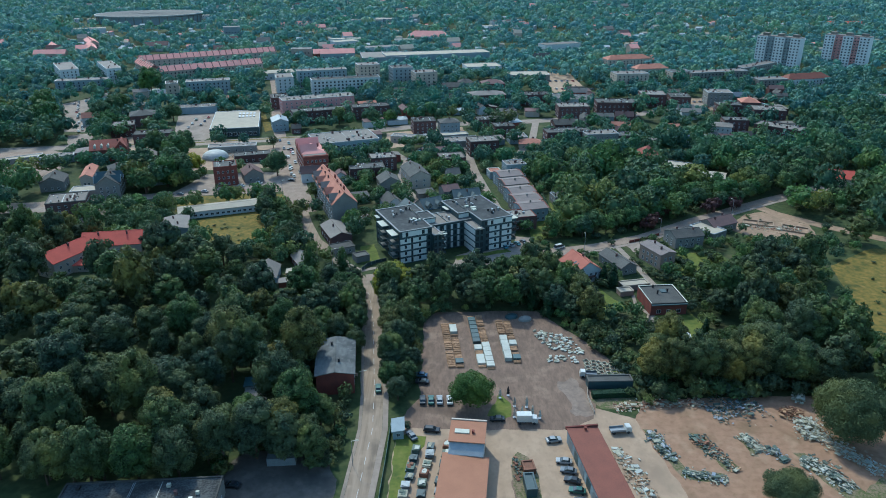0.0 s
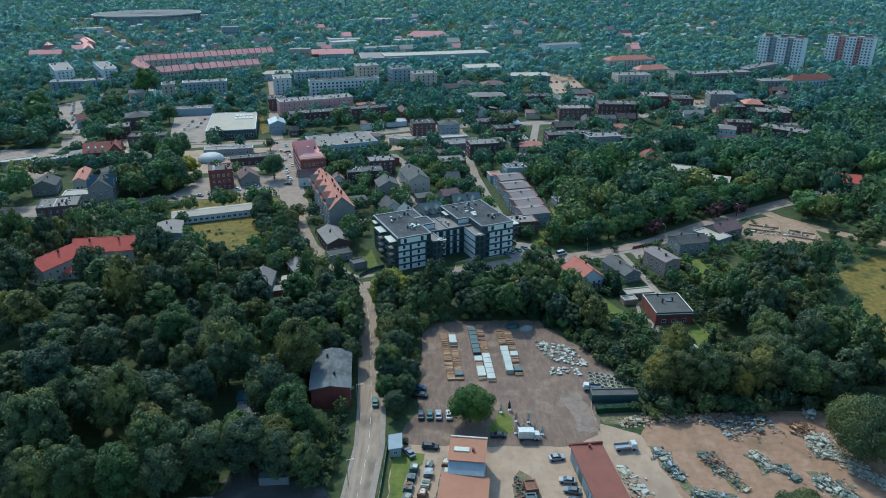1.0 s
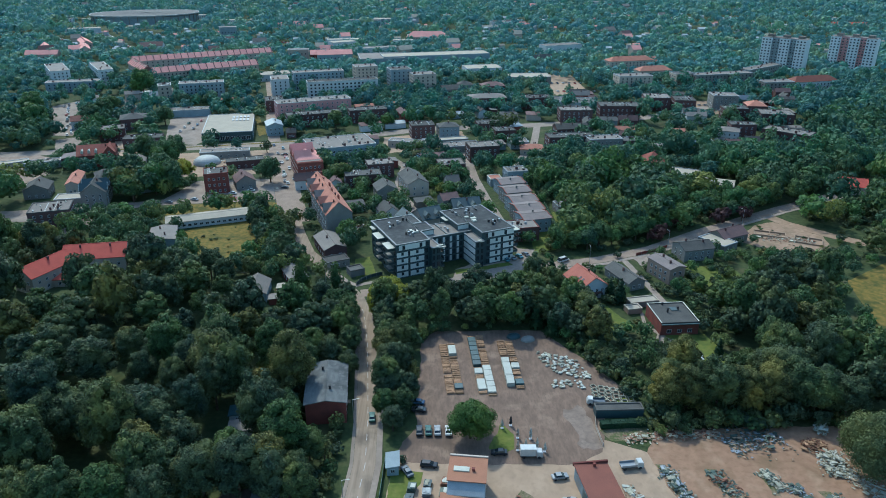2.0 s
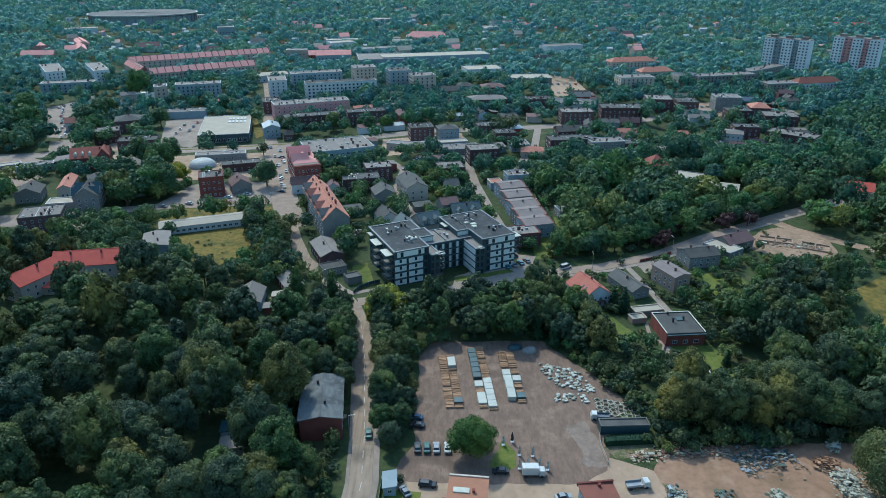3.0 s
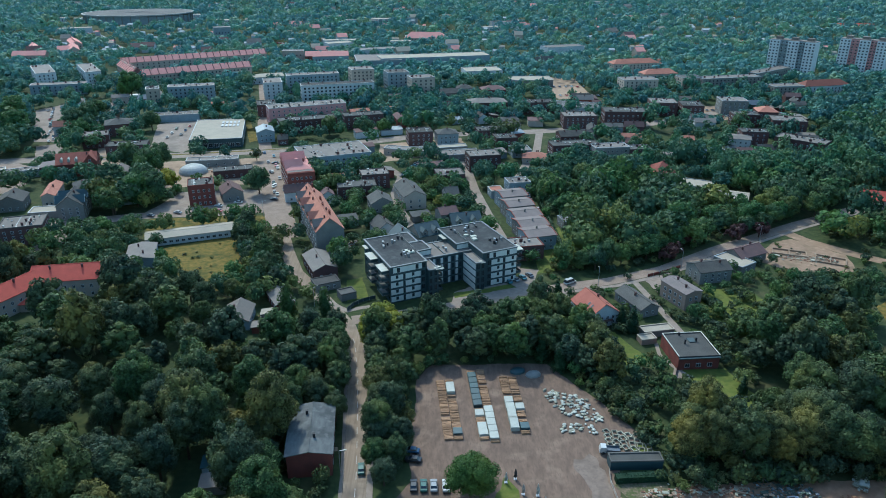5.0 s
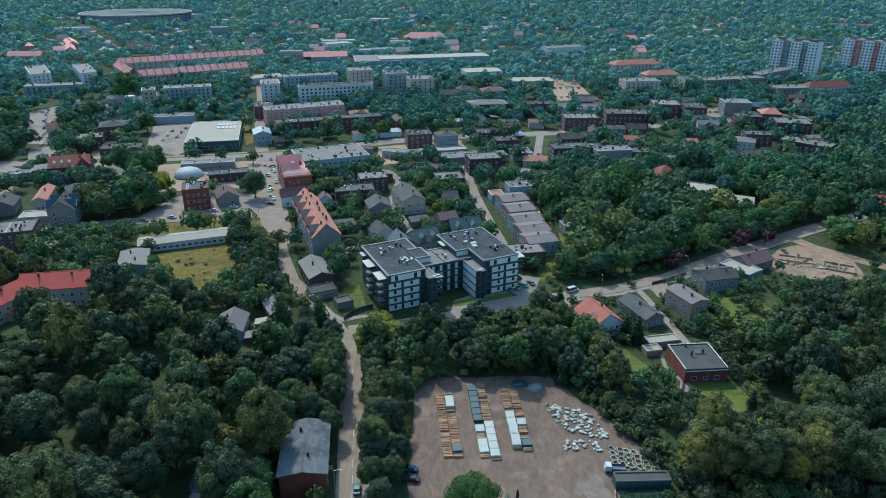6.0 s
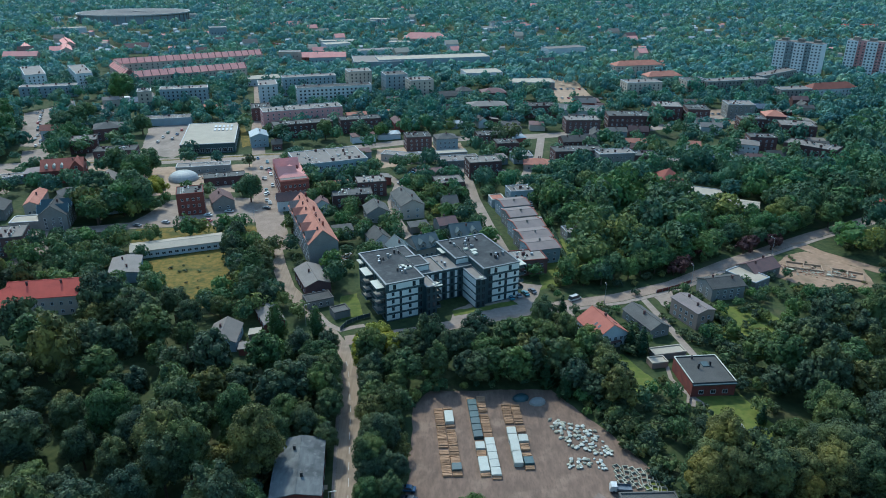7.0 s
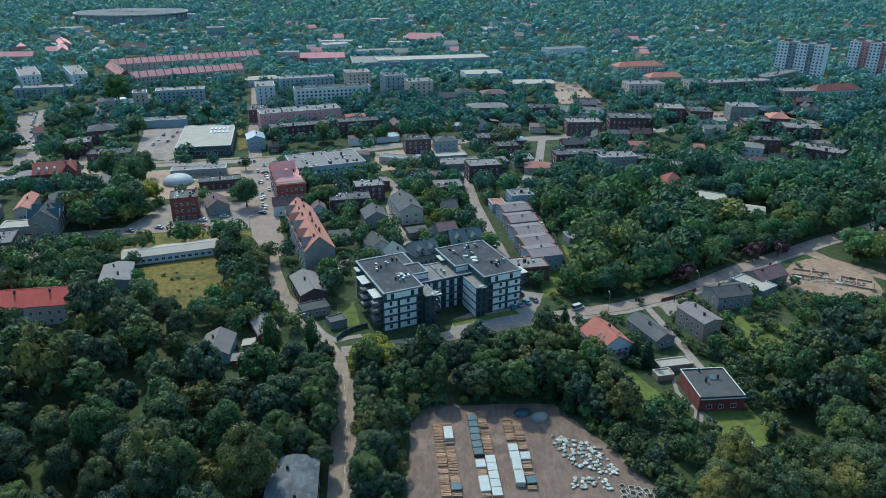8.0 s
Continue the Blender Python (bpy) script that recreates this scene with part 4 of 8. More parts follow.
    # balconies with slab and railing
    def balcony(x0, x1, y0, y1, z):
        bm = bmesh.new()
        box(bm, x0, x1, y0, y1, z - 0.2, z)
        slab = part("balcony", bm, M["grey"], ob)
        bm = bmesh.new()
        box(bm, x0, x1, y0, y0 + 0.05, z, z + 1.0)
        part("railing", bm, M["slate"], slab)
        bm = bmesh.new()
        out = x0 if x0 < -20 else x1 - 0.05
        box(bm, out, out + 0.05, y0 + 0.05, y1, z, z + 1.0)
        part("railing", bm, M["slate"], slab)
    for z in (3.0, 5.9, 8.8, 11.7):
        balcony(-28.2, -25.5, -12.6, -6.6, z)
        balcony(-28.2, -25.5, -1.0, 5.0, z)
        balcony(26.4, 29.0, -16.4, -11.4, z)
        balcony(-7.2, -5.4, -16.4, -12.6, z - 0.4)
    for x0, x1, y0, y1, z in ((-28.6, -25.3, -13.0, -6.2, 13.0), (-28.6, -25.3, -1.4, 5.4, 13.0), (26.2, 29.6, -16.8, -11.2, 13.0), (-8.4, -5.2, -17.4, -14.8, 11.74), (9.4, 11.6, -19.2, -16.8, 11.74), (4.4, 6.0, 4.0, 9.0, 13.6), (-27.0, -25.3, 9.0, 13.0, 13.0)):
        bm = bmesh.new()
        box(bm, x0, x1, y0, y1, z, z + 0.18)
        part("canopy", bm, M["coping"], ob, "thin white canopy over a balcony")
    # roof gear: stacks, vents, white hatches
    for cx, cy, n in ((-15.5, -6, 7), (-19, 6, 7), (-14, 8, 4), (17, 4, 6), (22, -9, 8), (13, 8, 4), (0, -2, 3), (20, 9, 4)):
        z = 12.2 if abs(cx) < 3 else top
        for k in range(n):
            x, y = cx + rnd.uniform(-2.6, 2.6), cy + rnd.uniform(-2.2, 2.2)
            h, w, d = rnd.uniform(0.5, 1.5), rnd.uniform(0.3, 0.8), rnd.uniform(0.3, 1.0)
            bm = bmesh.new()
            box(bm, x - w / 2, x + w / 2, y - d / 2, y + d / 2, z, z + h)
            box(bm, x - w / 2 - 0.08, x + w / 2 + 0.08, y - d / 2 - 0.08, y + d / 2 + 0.08, z + h, z + h + 0.1)
            part("vent", bm, M["black" if k % 2 else "metal"], ob)
    for x, y, w, d in ((-15, -3, 2.2, 1.6), (-13.2, -4.6, 2.4, 1.8), (15.4, -1, 2.4, 1.6), (13.4, 1.5, 1.8, 1.2), (14.6, -3.6, 1.8, 2.0)):
        bm = bmesh.new()
        box(bm, x - w / 2, x + w / 2, y - d / 2, y + d / 2, top, top + 0.7)
        part("hatch", bm, M["coping"], ob, "white roof hatch")
    bm = bmesh.new()
    box(bm, -0.2, 0.2, -7.1, 5.1, 12.26, 12.8)
    part("roof_divider", bm, M["flatsedge"], ob)
    return ob


flats()
# ---- the town behind ----
MARKET = building("supermarket", "supermarket with wide pale flat roof and dark glass front", -150.5, 510, 33, 56, 6, 12, wall="slate", cover="whiteroof", storeys=1, nf=9, ns=8, stacks=0, ww=2.6, wh=2.4, category="supermarket")
for k in range(10):
    bm = bmesh.new()
    x, y = 2 + (k % 5) * 2.6, 8 + (k // 5) * 9
    box(bm, x - 0.7, x + 0.7, y - 3, y + 3, 6.08, 6.5)
    part("skylight", bm, M["zincpale"], MARKET)
building("office_block", "long grey office block with pale flat roof", -64, 445, 40, 27, 10, 22, wall="blue", cover="palefelt", storeys=3, nf=11, ns=7, stacks=6, category="office block", ww=1.8)
CORNER = building("corner_house", "red brick corner house with orange gables and flat front", -78.6, 411.6, 14.4, 31, 10.5, 19, "flat", "brick", "palefelt", storeys=3, nf=5, ns=9, stacks=0, category="tenement", coping="rustroof", clutter=False)
bm = bmesh.new()
prism(bm, [(-15.62, 8.6), (-15.62, 9.0), (-14.2, 10.95), (-13.6, 10.95), (-13.6, 8.6)], -7.2, 7.2, "x")
part("mansard", bm, M["rustroof"], CORNER, "dark red tiled mansard strip")
for k, (ya, yb, xa, xb, up) in enumerate(((-7.5, -1.0, -7.5, 2.5, 4.6), (0.5, 7.0, -7.5, 5.0, 5.2), (8.5, 15.5, -7.5, 6.0, 4.4))):
    mid = (ya + yb) / 2
    bm = bmesh.new()
    prism(bm, [(ya + 0.4, 10.4), (yb - 0.4, 10.4), (mid, 10.4 + up - 0.4)], xa + 0.3, xb - 0.3, "x")
    part("gable", bm, M["brick"], CORNER, "brick street gable")
    bm = bmesh.new()
    prism(bm, [(ya, 10.4), (mid, 10.4 + up), (yb, 10.4), (yb, 10.65), (mid, 10.7 + up), (ya, 10.65)], xa, xb, "x")
    part("gable_roof", bm, M["salmon"], CORNER, "orange tiled gable roof")
    chimney(CORNER, 3.4 - k, yb + 0.4, 11.0, 3.2, 0.8, 1.2)
bm = bmesh.new()
foot = [bm.verts.new(c) for c in ((-7.3, -9.5, 10.7), (7.3, -9.5, 10.7), (7.3, 15.6, 10.7), (-7.3, 15.6, 10.7))]
crest = [bm.verts.new((0, -2.5, 14.2)), bm.verts.new((0, 10, 14.2))]
for f in ((foot[0], foot[1], crest[0]), (foot[1], foot[2], crest[1], crest[0]), (foot[2], foot[3], crest[1]), (foot[3], foot[0], crest[0], crest[1]), foot[::-1]):
    bm.faces.new(f)
part("hipped_roof", bm, M["salmon"], CORNER, "orange tiled main roof")
building("brick_house", "three-storey red brick house with dark roof", -121.8, 380.6, 12.6, 12, 11, 17.5, "flat", "brick", "tar", storeys=3, nf=4, ns=3, stacks=2, coping="brick", category="tenement")
building("house", "small gabled house with brown roof", -109.0, 387.8, 10.4, 12.5, 4.4, 24, "gable", "grey", "browntile", rh=3.4, ridge="y", storeys=1, nf=2, ns=3)
OLD = building("brick_house", "old red brick house with steep brown roof and front gable", -208, 430, 21, 15, 7.5, 18, "gable", "brick", "rustroof", rh=4.5, ridge="x", storeys=2, nf=6, ns=3, stacks=2)
bm = bmesh.new()
prism(bm, [(4.2, 0), (10.7, 0), (10.7, 8.4), (7.45, 12.4), (4.2, 8.4)], -8.6, 2.0, "y")
part("front_gable", bm, M["brick"], OLD, "tall brick front gable")
bm = bmesh.new()
prism(bm, [(3.9, 8.2), (7.45, 12.5), (11.0, 8.2), (11.0, 8.45), (7.45, 12.75), (3.9, 8.45)], -8.9, 2.3, "y")
part("gable_roof", bm, M["rustroof"], OLD)
for x in (-7.6, -3.8, 0.0):
    bm = bmesh.new()
    prism(bm, [(x - 0.7, 8.2), (x + 0.7, 8.2), (x + 0.7, 9.9), (x, 10.6), (x - 0.7, 9.9)], -6.3, -2.5, "y")
    part("dormer", bm, M["coping"], OLD, "small white dormer")
for z in (1.2, 4.4, 7.8):
    window(OLD, pose(7.45, -8.604, z), 1.2, 1.8, near=False)
building("wing", "low side wing with pink felt roof", -222.5, 426, 9, 11, 6.0, 18, "mono", "darkbrick", "pinkfelt", rh=0.8, ridge="y", storeys=1, nf=2, ns=2, stacks=0, category="building")
GREYGABLE = building("house", "grey rendered house with steep slate cross gables", -178.5, 362, 12, 16, 7.4, 14, "gable", "grey", "tar", rh=4.6, ridge="y", storeys=3, nf=3, ns=4, coping="panel")
for y in (-3.6, 4.0):
    for side in (-1, 1):
        bm = bmesh.new()
        prism(bm, [(y - 2.4, 7.0), (y + 2.4, 7.0), (y + 2.4, 8.4), (y, 11.2), (y - 2.4, 8.4)], min(side * 6.3, 0), max(side * 6.3, 0), "x")
        part("dormer", bm, M["grey"], GREYGABLE, "grey cross gable")
        bm = bmesh.new()
        prism(bm, [(y - 2.8, 8.0), (y, 11.3), (y + 2.8, 8.0), (y + 2.8, 8.25), (y, 11.55), (y - 2.8, 8.25)], min(side * 6.7, 0), max(side * 6.7, 0), "x")
        part("dormer_roof", bm, M["slate"], GREYGABLE)
        bm = bmesh.new()
        prism(bm, [(y - 2.85, 8.24), (y, 11.6), (y + 2.85, 8.24), (y + 2.6, 8.24), (y, 11.3), (y - 2.6, 8.24)], side * 6.72 - 0.06, side * 6.72 + 0.06, "x")
        part("bargeboard", bm, M["panel"], GREYGABLE, "white bargeboard")
building("house", "long house with orange roof", -200, 384, 6.5, 22, 5.5, 16, "gable", "cream", "orange", rh=1.6, ridge="y", storeys=1, nf=2, ns=5)
building("house", "house with grey hipped roof", -184, 386, 10, 17, 6.5, 30, "hip", "grey", "tar", rh=3, storeys=2, nf=3, ns=4)
building("house", "grey house with dark roof", -214, 372, 12, 14, 5, 16, "gable", "grey", "tar", rh=3, ridge="y", storeys=1, nf=3, ns=3)
building("shed", "pale shed behind the dark brick house", -191, 360, 14.5, 9, 3.5, 12, wall="grey", cover="whiteroof", storeys=0, stacks=0, category="shed")
building("pavilion", "dark flat pavilion beside the dome", -118, 425, 22, 9, 4.5, 18, wall="darkbrick", cover="tar", storeys=1, nf=5, ns=2, stacks=1, category="building")
building("pavilion", "low pale pavilion in the court", -136, 446, 30, 8, 4, 12, wall="grey", cover="palefelt", storeys=1, nf=6, ns=2, stacks=0, category="building")
building("brick_house", "small brick block beside the supermarket", -196, 470, 24, 12, 6.5, 12, wall="darkbrick", cover="tar", storeys=2, nf=6, ns=3, stacks=3)
building("brick_house", "brick house with grey flat roof", -224, 488, 16, 14, 8, 22, wall="darkbrick", cover="palefelt", storeys=2, nf=4, ns=3, stacks=2)
building("brick_house", "brick house with grey hipped roof", -222, 520, 18, 16, 8, 22, "hip", "darkbrick", "tar", rh=3, storeys=2, nf=4, ns=3, stacks=2)
building("hall", "low blue-grey hall behind the supermarket", -196, 560, 32, 11, 5, 14, wall="blue", cover="palefelt", storeys=0, stacks=1, category="building")
building("pink_block", "long pink housing block with balconies", -100, 562, 57, 15, 12, 22, wall="pink", cover="palefelt", storeys=4, nf=14, ns=3, stacks=9, category="apartment block", stack="tar")
building("housing_block", "grey housing block behind trees", -94, 530, 40, 12, 9, 20, wall="darkbrick", cover="tar", storeys=3, nf=10, ns=3, stacks=4, category="apartment block")
building("housing_block", "grey tenement with tanks on the roof", -56, 542, 28, 12, 9.5, 16, wall="darkbrick", cover="tar", storeys=3, nf=7, ns=3, stacks=3, category="apartment block")
building("house", "long low house with orange roof", -52, 578, 36, 9, 4, 20, "gable", "cream", "orange", rh=2, ridge="x", storeys=1, nf=7, ns=2)
building("house", "pale blue house beside the lane", -118, 505, 11, 15, 7, 18, "gable", "blue", "zinc", rh=2, ridge="y", storeys=2, nf=3, ns=4)
building("housing_block", "grey-brown block at the lane", -134, 580, 14, 18, 9, 16, wall="darkbrick", cover="tar", storeys=3, nf=3, ns=4, stacks=2, category="apartment block")
building("housing_block", "long white five-storey housing block", -86, 630, 60, 12, 15, 16, wall="white", cover="tar", storeys=5, nf=17, ns=3, stacks=5, category="apartment block", ww=1.5, group="white housing blocks")
building("housing_block", "white five-storey housing block seen end on", -142, 640, 15, 22, 15, 16, wall="white", cover="palefelt", storeys=5, nf=3, ns=5, stacks=2, category="apartment block", group="white housing blocks")
building("housing_block", "long white housing block with grey roof", -114, 674, 46, 12, 15, 18, wall="blue", cover="palefelt", storeys=5, nf=12, ns=3, stacks=6, category="apartment block", group="white housing blocks")
building("tower_block", "square cream housing tower among blocks", -70, 668, 20, 16, 21, 18, wall="cream", cover="palefelt", storeys=7, nf=5, ns=4, stacks=3, category="apartment block")
building("tower_block", "square pale green housing tower", -39, 665, 19, 17, 19, 18, wall="blue", cover="tar", storeys=6, nf=4, ns=4, stacks=4, category="apartment block")
building("tower_block", "pinkish housing tower with pale edges", -17, 645, 20, 16, 18, 18, wall="cream", cover="palefelt", storeys=6, nf=4, ns=4, stacks=5, category="apartment block")
building("factory_hall", "long white factory hall with pale flat roof", -8, 826, 120, 26, 9, 14, wall="blue", cover="whiteroof", storeys=1, nf=14, ns=4, stacks=0, category="factory", ww=4, wh=2)
building("factory_hall", "wide grey factory hall", -68, 816, 48, 44, 8, 10, wall="blue", cover="palefelt", storeys=1, nf=8, ns=5, stacks=0, category="factory", ww=3, wh=2)
building("hall", "pale hall with shallow white roof", -166, 716, 32, 18, 6, 24, "gable", "white", "whiteroof", rh=1.2, ridge="x", storeys=1, nf=6, ns=2, stacks=0, category="building")
building("tower_block", "narrow grey housing block", -228, 601, 10, 13, 16, 20, wall="cream", cover="tar", storeys=5, nf=2, ns=3, stacks=2, category="apartment block")
building("housing_block", "long blue-grey five-storey housing block", -203, 618, 36, 12, 15, 16, wall="blue", cover="palefelt", storeys=5, nf=10, ns=3, stacks=4, category="apartment block")
building("housing_block", "white housing block behind trees", -362, 692, 16, 50, 15, 33, wall="white", cover="palefelt", storeys=5, nf=4, ns=12, stacks=4, category="apartment block")
building("housing_block", "white housing block with grey roof", -324, 700, 13, 52, 15, 33, wall="white", cover="palefelt", storeys=5, nf=3, ns=12, stacks=4, category="apartment block")
building("housing_block", "long grey-blue housing block", -330, 655, 44, 12, 9, 14, wall="blue", cover="palefelt", storeys=3, nf=10, ns=3, stacks=4, category="apartment block")
building("hall", "stepped white hall with flat roofs", 40, 744, 36, 24, 8, 12, wall="white", cover="whiteroof", storeys=1, nf=8, ns=4, stacks=0, category="building")
building("hall", "low wide hall with white roof", 83, 706, 40, 22, 6, 4, wall="grey", cover="whiteroof", storeys=1, nf=6, ns=3, stacks=0, category="building")
building("hall", "flat hall with grey-green roof", 108, 596, 34, 22, 5, -12, wall="white", cover="tar", storeys=1, nf=6, ns=3, stacks=0, category="building")
building("housing_block", "beige stepped housing block", 172, 662, 31, 16, 14, 8, wall="cream", cover="palefelt", storeys=5, nf=7, ns=3, stacks=4, category="apartment block")
building("housing_block", "long block with orange roof", 195, 770, 50, 14, 11, 14, "hip", "cream", "orange", rh=4, storeys=4, nf=12, ns=3, stacks=4, category="apartment block")
building("housing_block", "grey block with orange roof", 205, 715, 34, 13, 10, 12, "hip", "cream", "orange", rh=4, storeys=3, nf=8, ns=3, stacks=3, category="apartment block")
building("housing_block", "brown block between trees", 226, 690, 20, 16, 11, 10, wall="cream", cover="tar", storeys=4, nf=5, ns=3, stacks=2, category="apartment block")
building("housing_block", "long dark four-storey housing block", 262, 690, 60, 13, 11, 14, wall="grey", cover="palefelt", storeys=4, nf=15, ns=3, stacks=7, category="apartment block")
building("housing_block", "long block turning away with pale roof", 318, 735, 62, 12, 10, 38, wall="grey", cover="palefelt", storeys=3, nf=14, ns=3, stacks=8, category="apartment block")
building("housing_block", "grey block beside the maroon roof", 296, 650, 28, 14, 11, 8, wall="grey", cover="palefelt", storeys=4, nf=7, ns=3, stacks=3, category="apartment block")
building("housing_block", "long housing block with maroon mansard roof", 334, 662, 46, 13, 9.5, 14, "hip", "white", "redmetal", rh=4.5, storeys=3, nf=12, ns=3, stacks=2, category="apartment block")
building("housing_block", "pale block among trees", 372, 566, 40, 14, 11, -12, wall="white", cover="palefelt", storeys=4, nf=9, ns=3, stacks=4, category="apartment block")
building("house", "small house with red roof", 310, 588, 22, 12, 6, 4, "gable", "cream", "redtile", rh=3, ridge="x", storeys=2, nf=5, ns=2)
building("terrace", "brick terrace with dark mansard and white gables", 83, 466, 30, 12, 9, 8, wall="darkbrick", cover="tar", storeys=3, nf=9, ns=3, stacks=3, category="tenement")
building("tenement", "grey tenement with flat roof", 104, 460, 22, 11, 9, 8, wall="grey", cover="palefelt", storeys=3, nf=7, ns=3, stacks=3, category="tenement")
building("tenement", "small dark brick tenement", 122, 462, 14, 11, 7.5, 4, wall="darkbrick", cover="tar", storeys=2, nf=4, ns=3, stacks=2, category="tenement")
building("house", "flat grey-roofed low house", 101, 440, 15, 10, 4.6, 4, wall="grey", cover="tar", storeys=1, nf=4, ns=2, stacks=1)
building("tenement", "brick tenement with grey hipped roof", 88, 492, 22, 12, 8, 8, "gable", "darkbrick", "tar", rh=2.5, ridge="x", storeys=3, nf=6, ns=3, stacks=3, category="tenement")
building("house", "house with bright orange roof", 58, 455, 16, 10, 3.6, -4, "hip", "cream", "orange", rh=2.6, storeys=1, nf=4, ns=2, stacks=2)
building("house", "grey workshop beside the lane", 50, 470, 12, 12, 4.5, 8, wall="blue", cover="palefelt", storeys=1, nf=3, ns=3, stacks=0)
building("brick_house", "brick house with flat roof", 42, 488, 14, 12, 7.5, 10, wall="darkbrick", cover="tar", storeys=2, nf=4, ns=3, stacks=2)
building("brick_house", "dark brick tenement by the street", 34, 506, 20, 12, 8, 10, wall="darkbrick", cover="tar", storeys=3, nf=6, ns=3, stacks=2, category="tenement")
building("brick_house", "brown brick house with flat grey roof", -14, 497, 16, 13, 9, 12, wall="darkbrick", cover="tar", storeys=3, nf=4, ns=3, stacks=3, category="tenement")
building("house", "blue-grey house with hipped roof", 4, 500, 14, 11, 7, 12, "hip", "blue", "tar", rh=2.5, storeys=2, nf=4, ns=3)
building("pavilion", "low pale pavilion with open court", -22, 470, 26, 8, 4, -14, wall="cream", cover="palefelt", storeys=1, nf=6, ns=2, stacks=0, category="building")
building("house", "small house with pale orange roof", -55, 412, 16, 9, 4.5, 16, "hip", "brick", "orange", rh=1.2, storeys=1, nf=4, ns=2, stacks=0)
building("brick_house", "dark brick tenement with grey roof", -36, 408, 15, 11, 8, 14, wall="darkbrick", cover="palefelt", storeys=3, nf=4, ns=3, stacks=2, category="tenement")
building("brick_house", "low dark brick house", -44, 392, 20, 11, 6.5, 12, wall="darkbrick", cover="tar", storeys=2, nf=5, ns=3, stacks=2)
building("house", "grey roofed house behind poplars", -30, 372, 11, 12, 5, 16, "gable", "grey", "tar", rh=3, ridge="y", storeys=1, nf=3, ns=3)
building("villa", "tall house with steep red roof", 126, 424, 13, 13, 5, 8, "hip", "cream", "rustroof", rh=5, storeys=2, nf=3, ns=3, stacks=1)
building("hall", "low flat hall with white roof", 137, 404, 22, 13, 3.8, -26, wall="grey", cover="whiteroof", storeys=1, nf=6, ns=3, stacks=0, category="building")
building("hall", "low hall with bleached folded roof", 150, 386, 20, 12, 3.6, -24, "gable", "grey", "whiteroof", rh=1.2, ridge="x", storeys=1, nf=5, ns=3, stacks=0, category="building")
building("tenement", "large dark brick tenement with grey roof", 134, 551, 30, 16, 11, -2, wall="darkbrick", cover="tar", storeys=3, nf=8, ns=4, stacks=4, category="tenement", group="brick tenements")
building("tenement", "dark brick tenement with grey flat roof", 173, 588, 20, 18, 10, -6, wall="darkbrick", cover="palefelt", storeys=3, nf=5, ns=4, stacks=3, category="tenement", group="brick tenements")
building("tenement", "brick tenement beside an open lot", 192, 578, 16, 18, 10, -6, wall="darkbrick", cover="tar", storeys=3, nf=4, ns=4, stacks=2, category="tenement", group="brick tenements")
building("tenement", "grey tenement with flat roof", 228, 590, 20, 16, 11, -4, wall="grey", cover="palefelt", storeys=4, nf=5, ns=4, stacks=3, category="tenement", group="brick tenements")
building("tenement", "brick tenement with pale orange mansard", 240, 556, 14, 14, 10, -8, "hip", "darkbrick", "orange", rh=3.5, storeys=3, nf=4, ns=3, stacks=2, category="tenement", group="brick tenements")
building("tenement", "low dark tenement between taller ones", 222, 550, 18, 12, 9, -4, wall="darkbrick", cover="tar", storeys=3, nf=5, ns=3, stacks=2, category="tenement", group="brick tenements")
building("tenement", "square dark brick tenement", 243, 527, 23, 17, 10.5, -12, wall="darkbrick", cover="palefelt", storeys=3, nf=6, ns=4, stacks=4, category="tenement", group="brick tenements")
building("tenement", "long dark brick tenement with pale roof", 229, 474, 30, 14, 10, -42, wall="darkbrick", cover="palefelt", storeys=3, nf=8, ns=4, stacks=5, category="tenement", group="brick tenements")
building("tenement", "plain grey brick tenement house", 208, 499, 17, 11, 9, -6, wall="darkbrick", cover="tar", storeys=3, nf=4, ns=3, stacks=2, category="tenement", group="brick tenements")
building("house", "white house with grey hipped roof", 196, 492, 15, 13, 6.5, -22, "hip", "white", "palefelt", rh=1.8, storeys=2, nf=4, ns=3)
building("house", "house with brown roof and yellow gable", 191, 462, 14, 10, 4.4, -8, "gable", "cream", "browntile", rh=3, ridge="x", storeys=1, nf=3, ns=2)
building("tenement", "long tenement with grey roof", 100, 545, 24, 14, 9, 2, wall="darkbrick", cover="palefelt", storeys=3, nf=6, ns=3, stacks=4, category="tenement", group="brick tenements")
building("tenement", "dark brick tenement by the gardens", 76, 590, 24, 13, 9, 6, wall="darkbrick", cover="tar", storeys=3, nf=6, ns=3, stacks=4, category="tenement", group="brick tenements")
building("tenement", "dark block with white patched roof", 36, 590, 30, 15, 9, 8, "hip", "darkbrick", "palefelt", rh=2.5, storeys=3, nf=8, ns=3, stacks=4, category="tenement", group="brick tenements")
building("tenement", "old brick house with rounded roof", 44, 640, 20, 14, 9, 8, "hip", "darkbrick", "browntile", rh=3, storeys=3, nf=5, ns=3, stacks=2, category="tenement")
building("house", "grey house in trees", 8, 640, 18, 12, 6, 12, "gable", "grey", "tar", rh=3, ridge="x", storeys=2, nf=5, ns=3)
building("house", "greenish house among trees", 20, 660, 14, 12, 6, 12, "hip", "blue", "tar", rh=3, storeys=2, nf=4, ns=3)
building("house", "red-roofed villa near the blocks", -160, 590, 12, 14, 5, 16, "hip", "cream", "browntile", rh=3, storeys=2, nf=3, ns=3)
building("house", "red-roofed house behind trees at the street end", 222, 380, 14, 11, 4.5, -20, "gable", "cream", "redtile", rh=3.2, ridge="x", storeys=1, nf=4, ns=3)
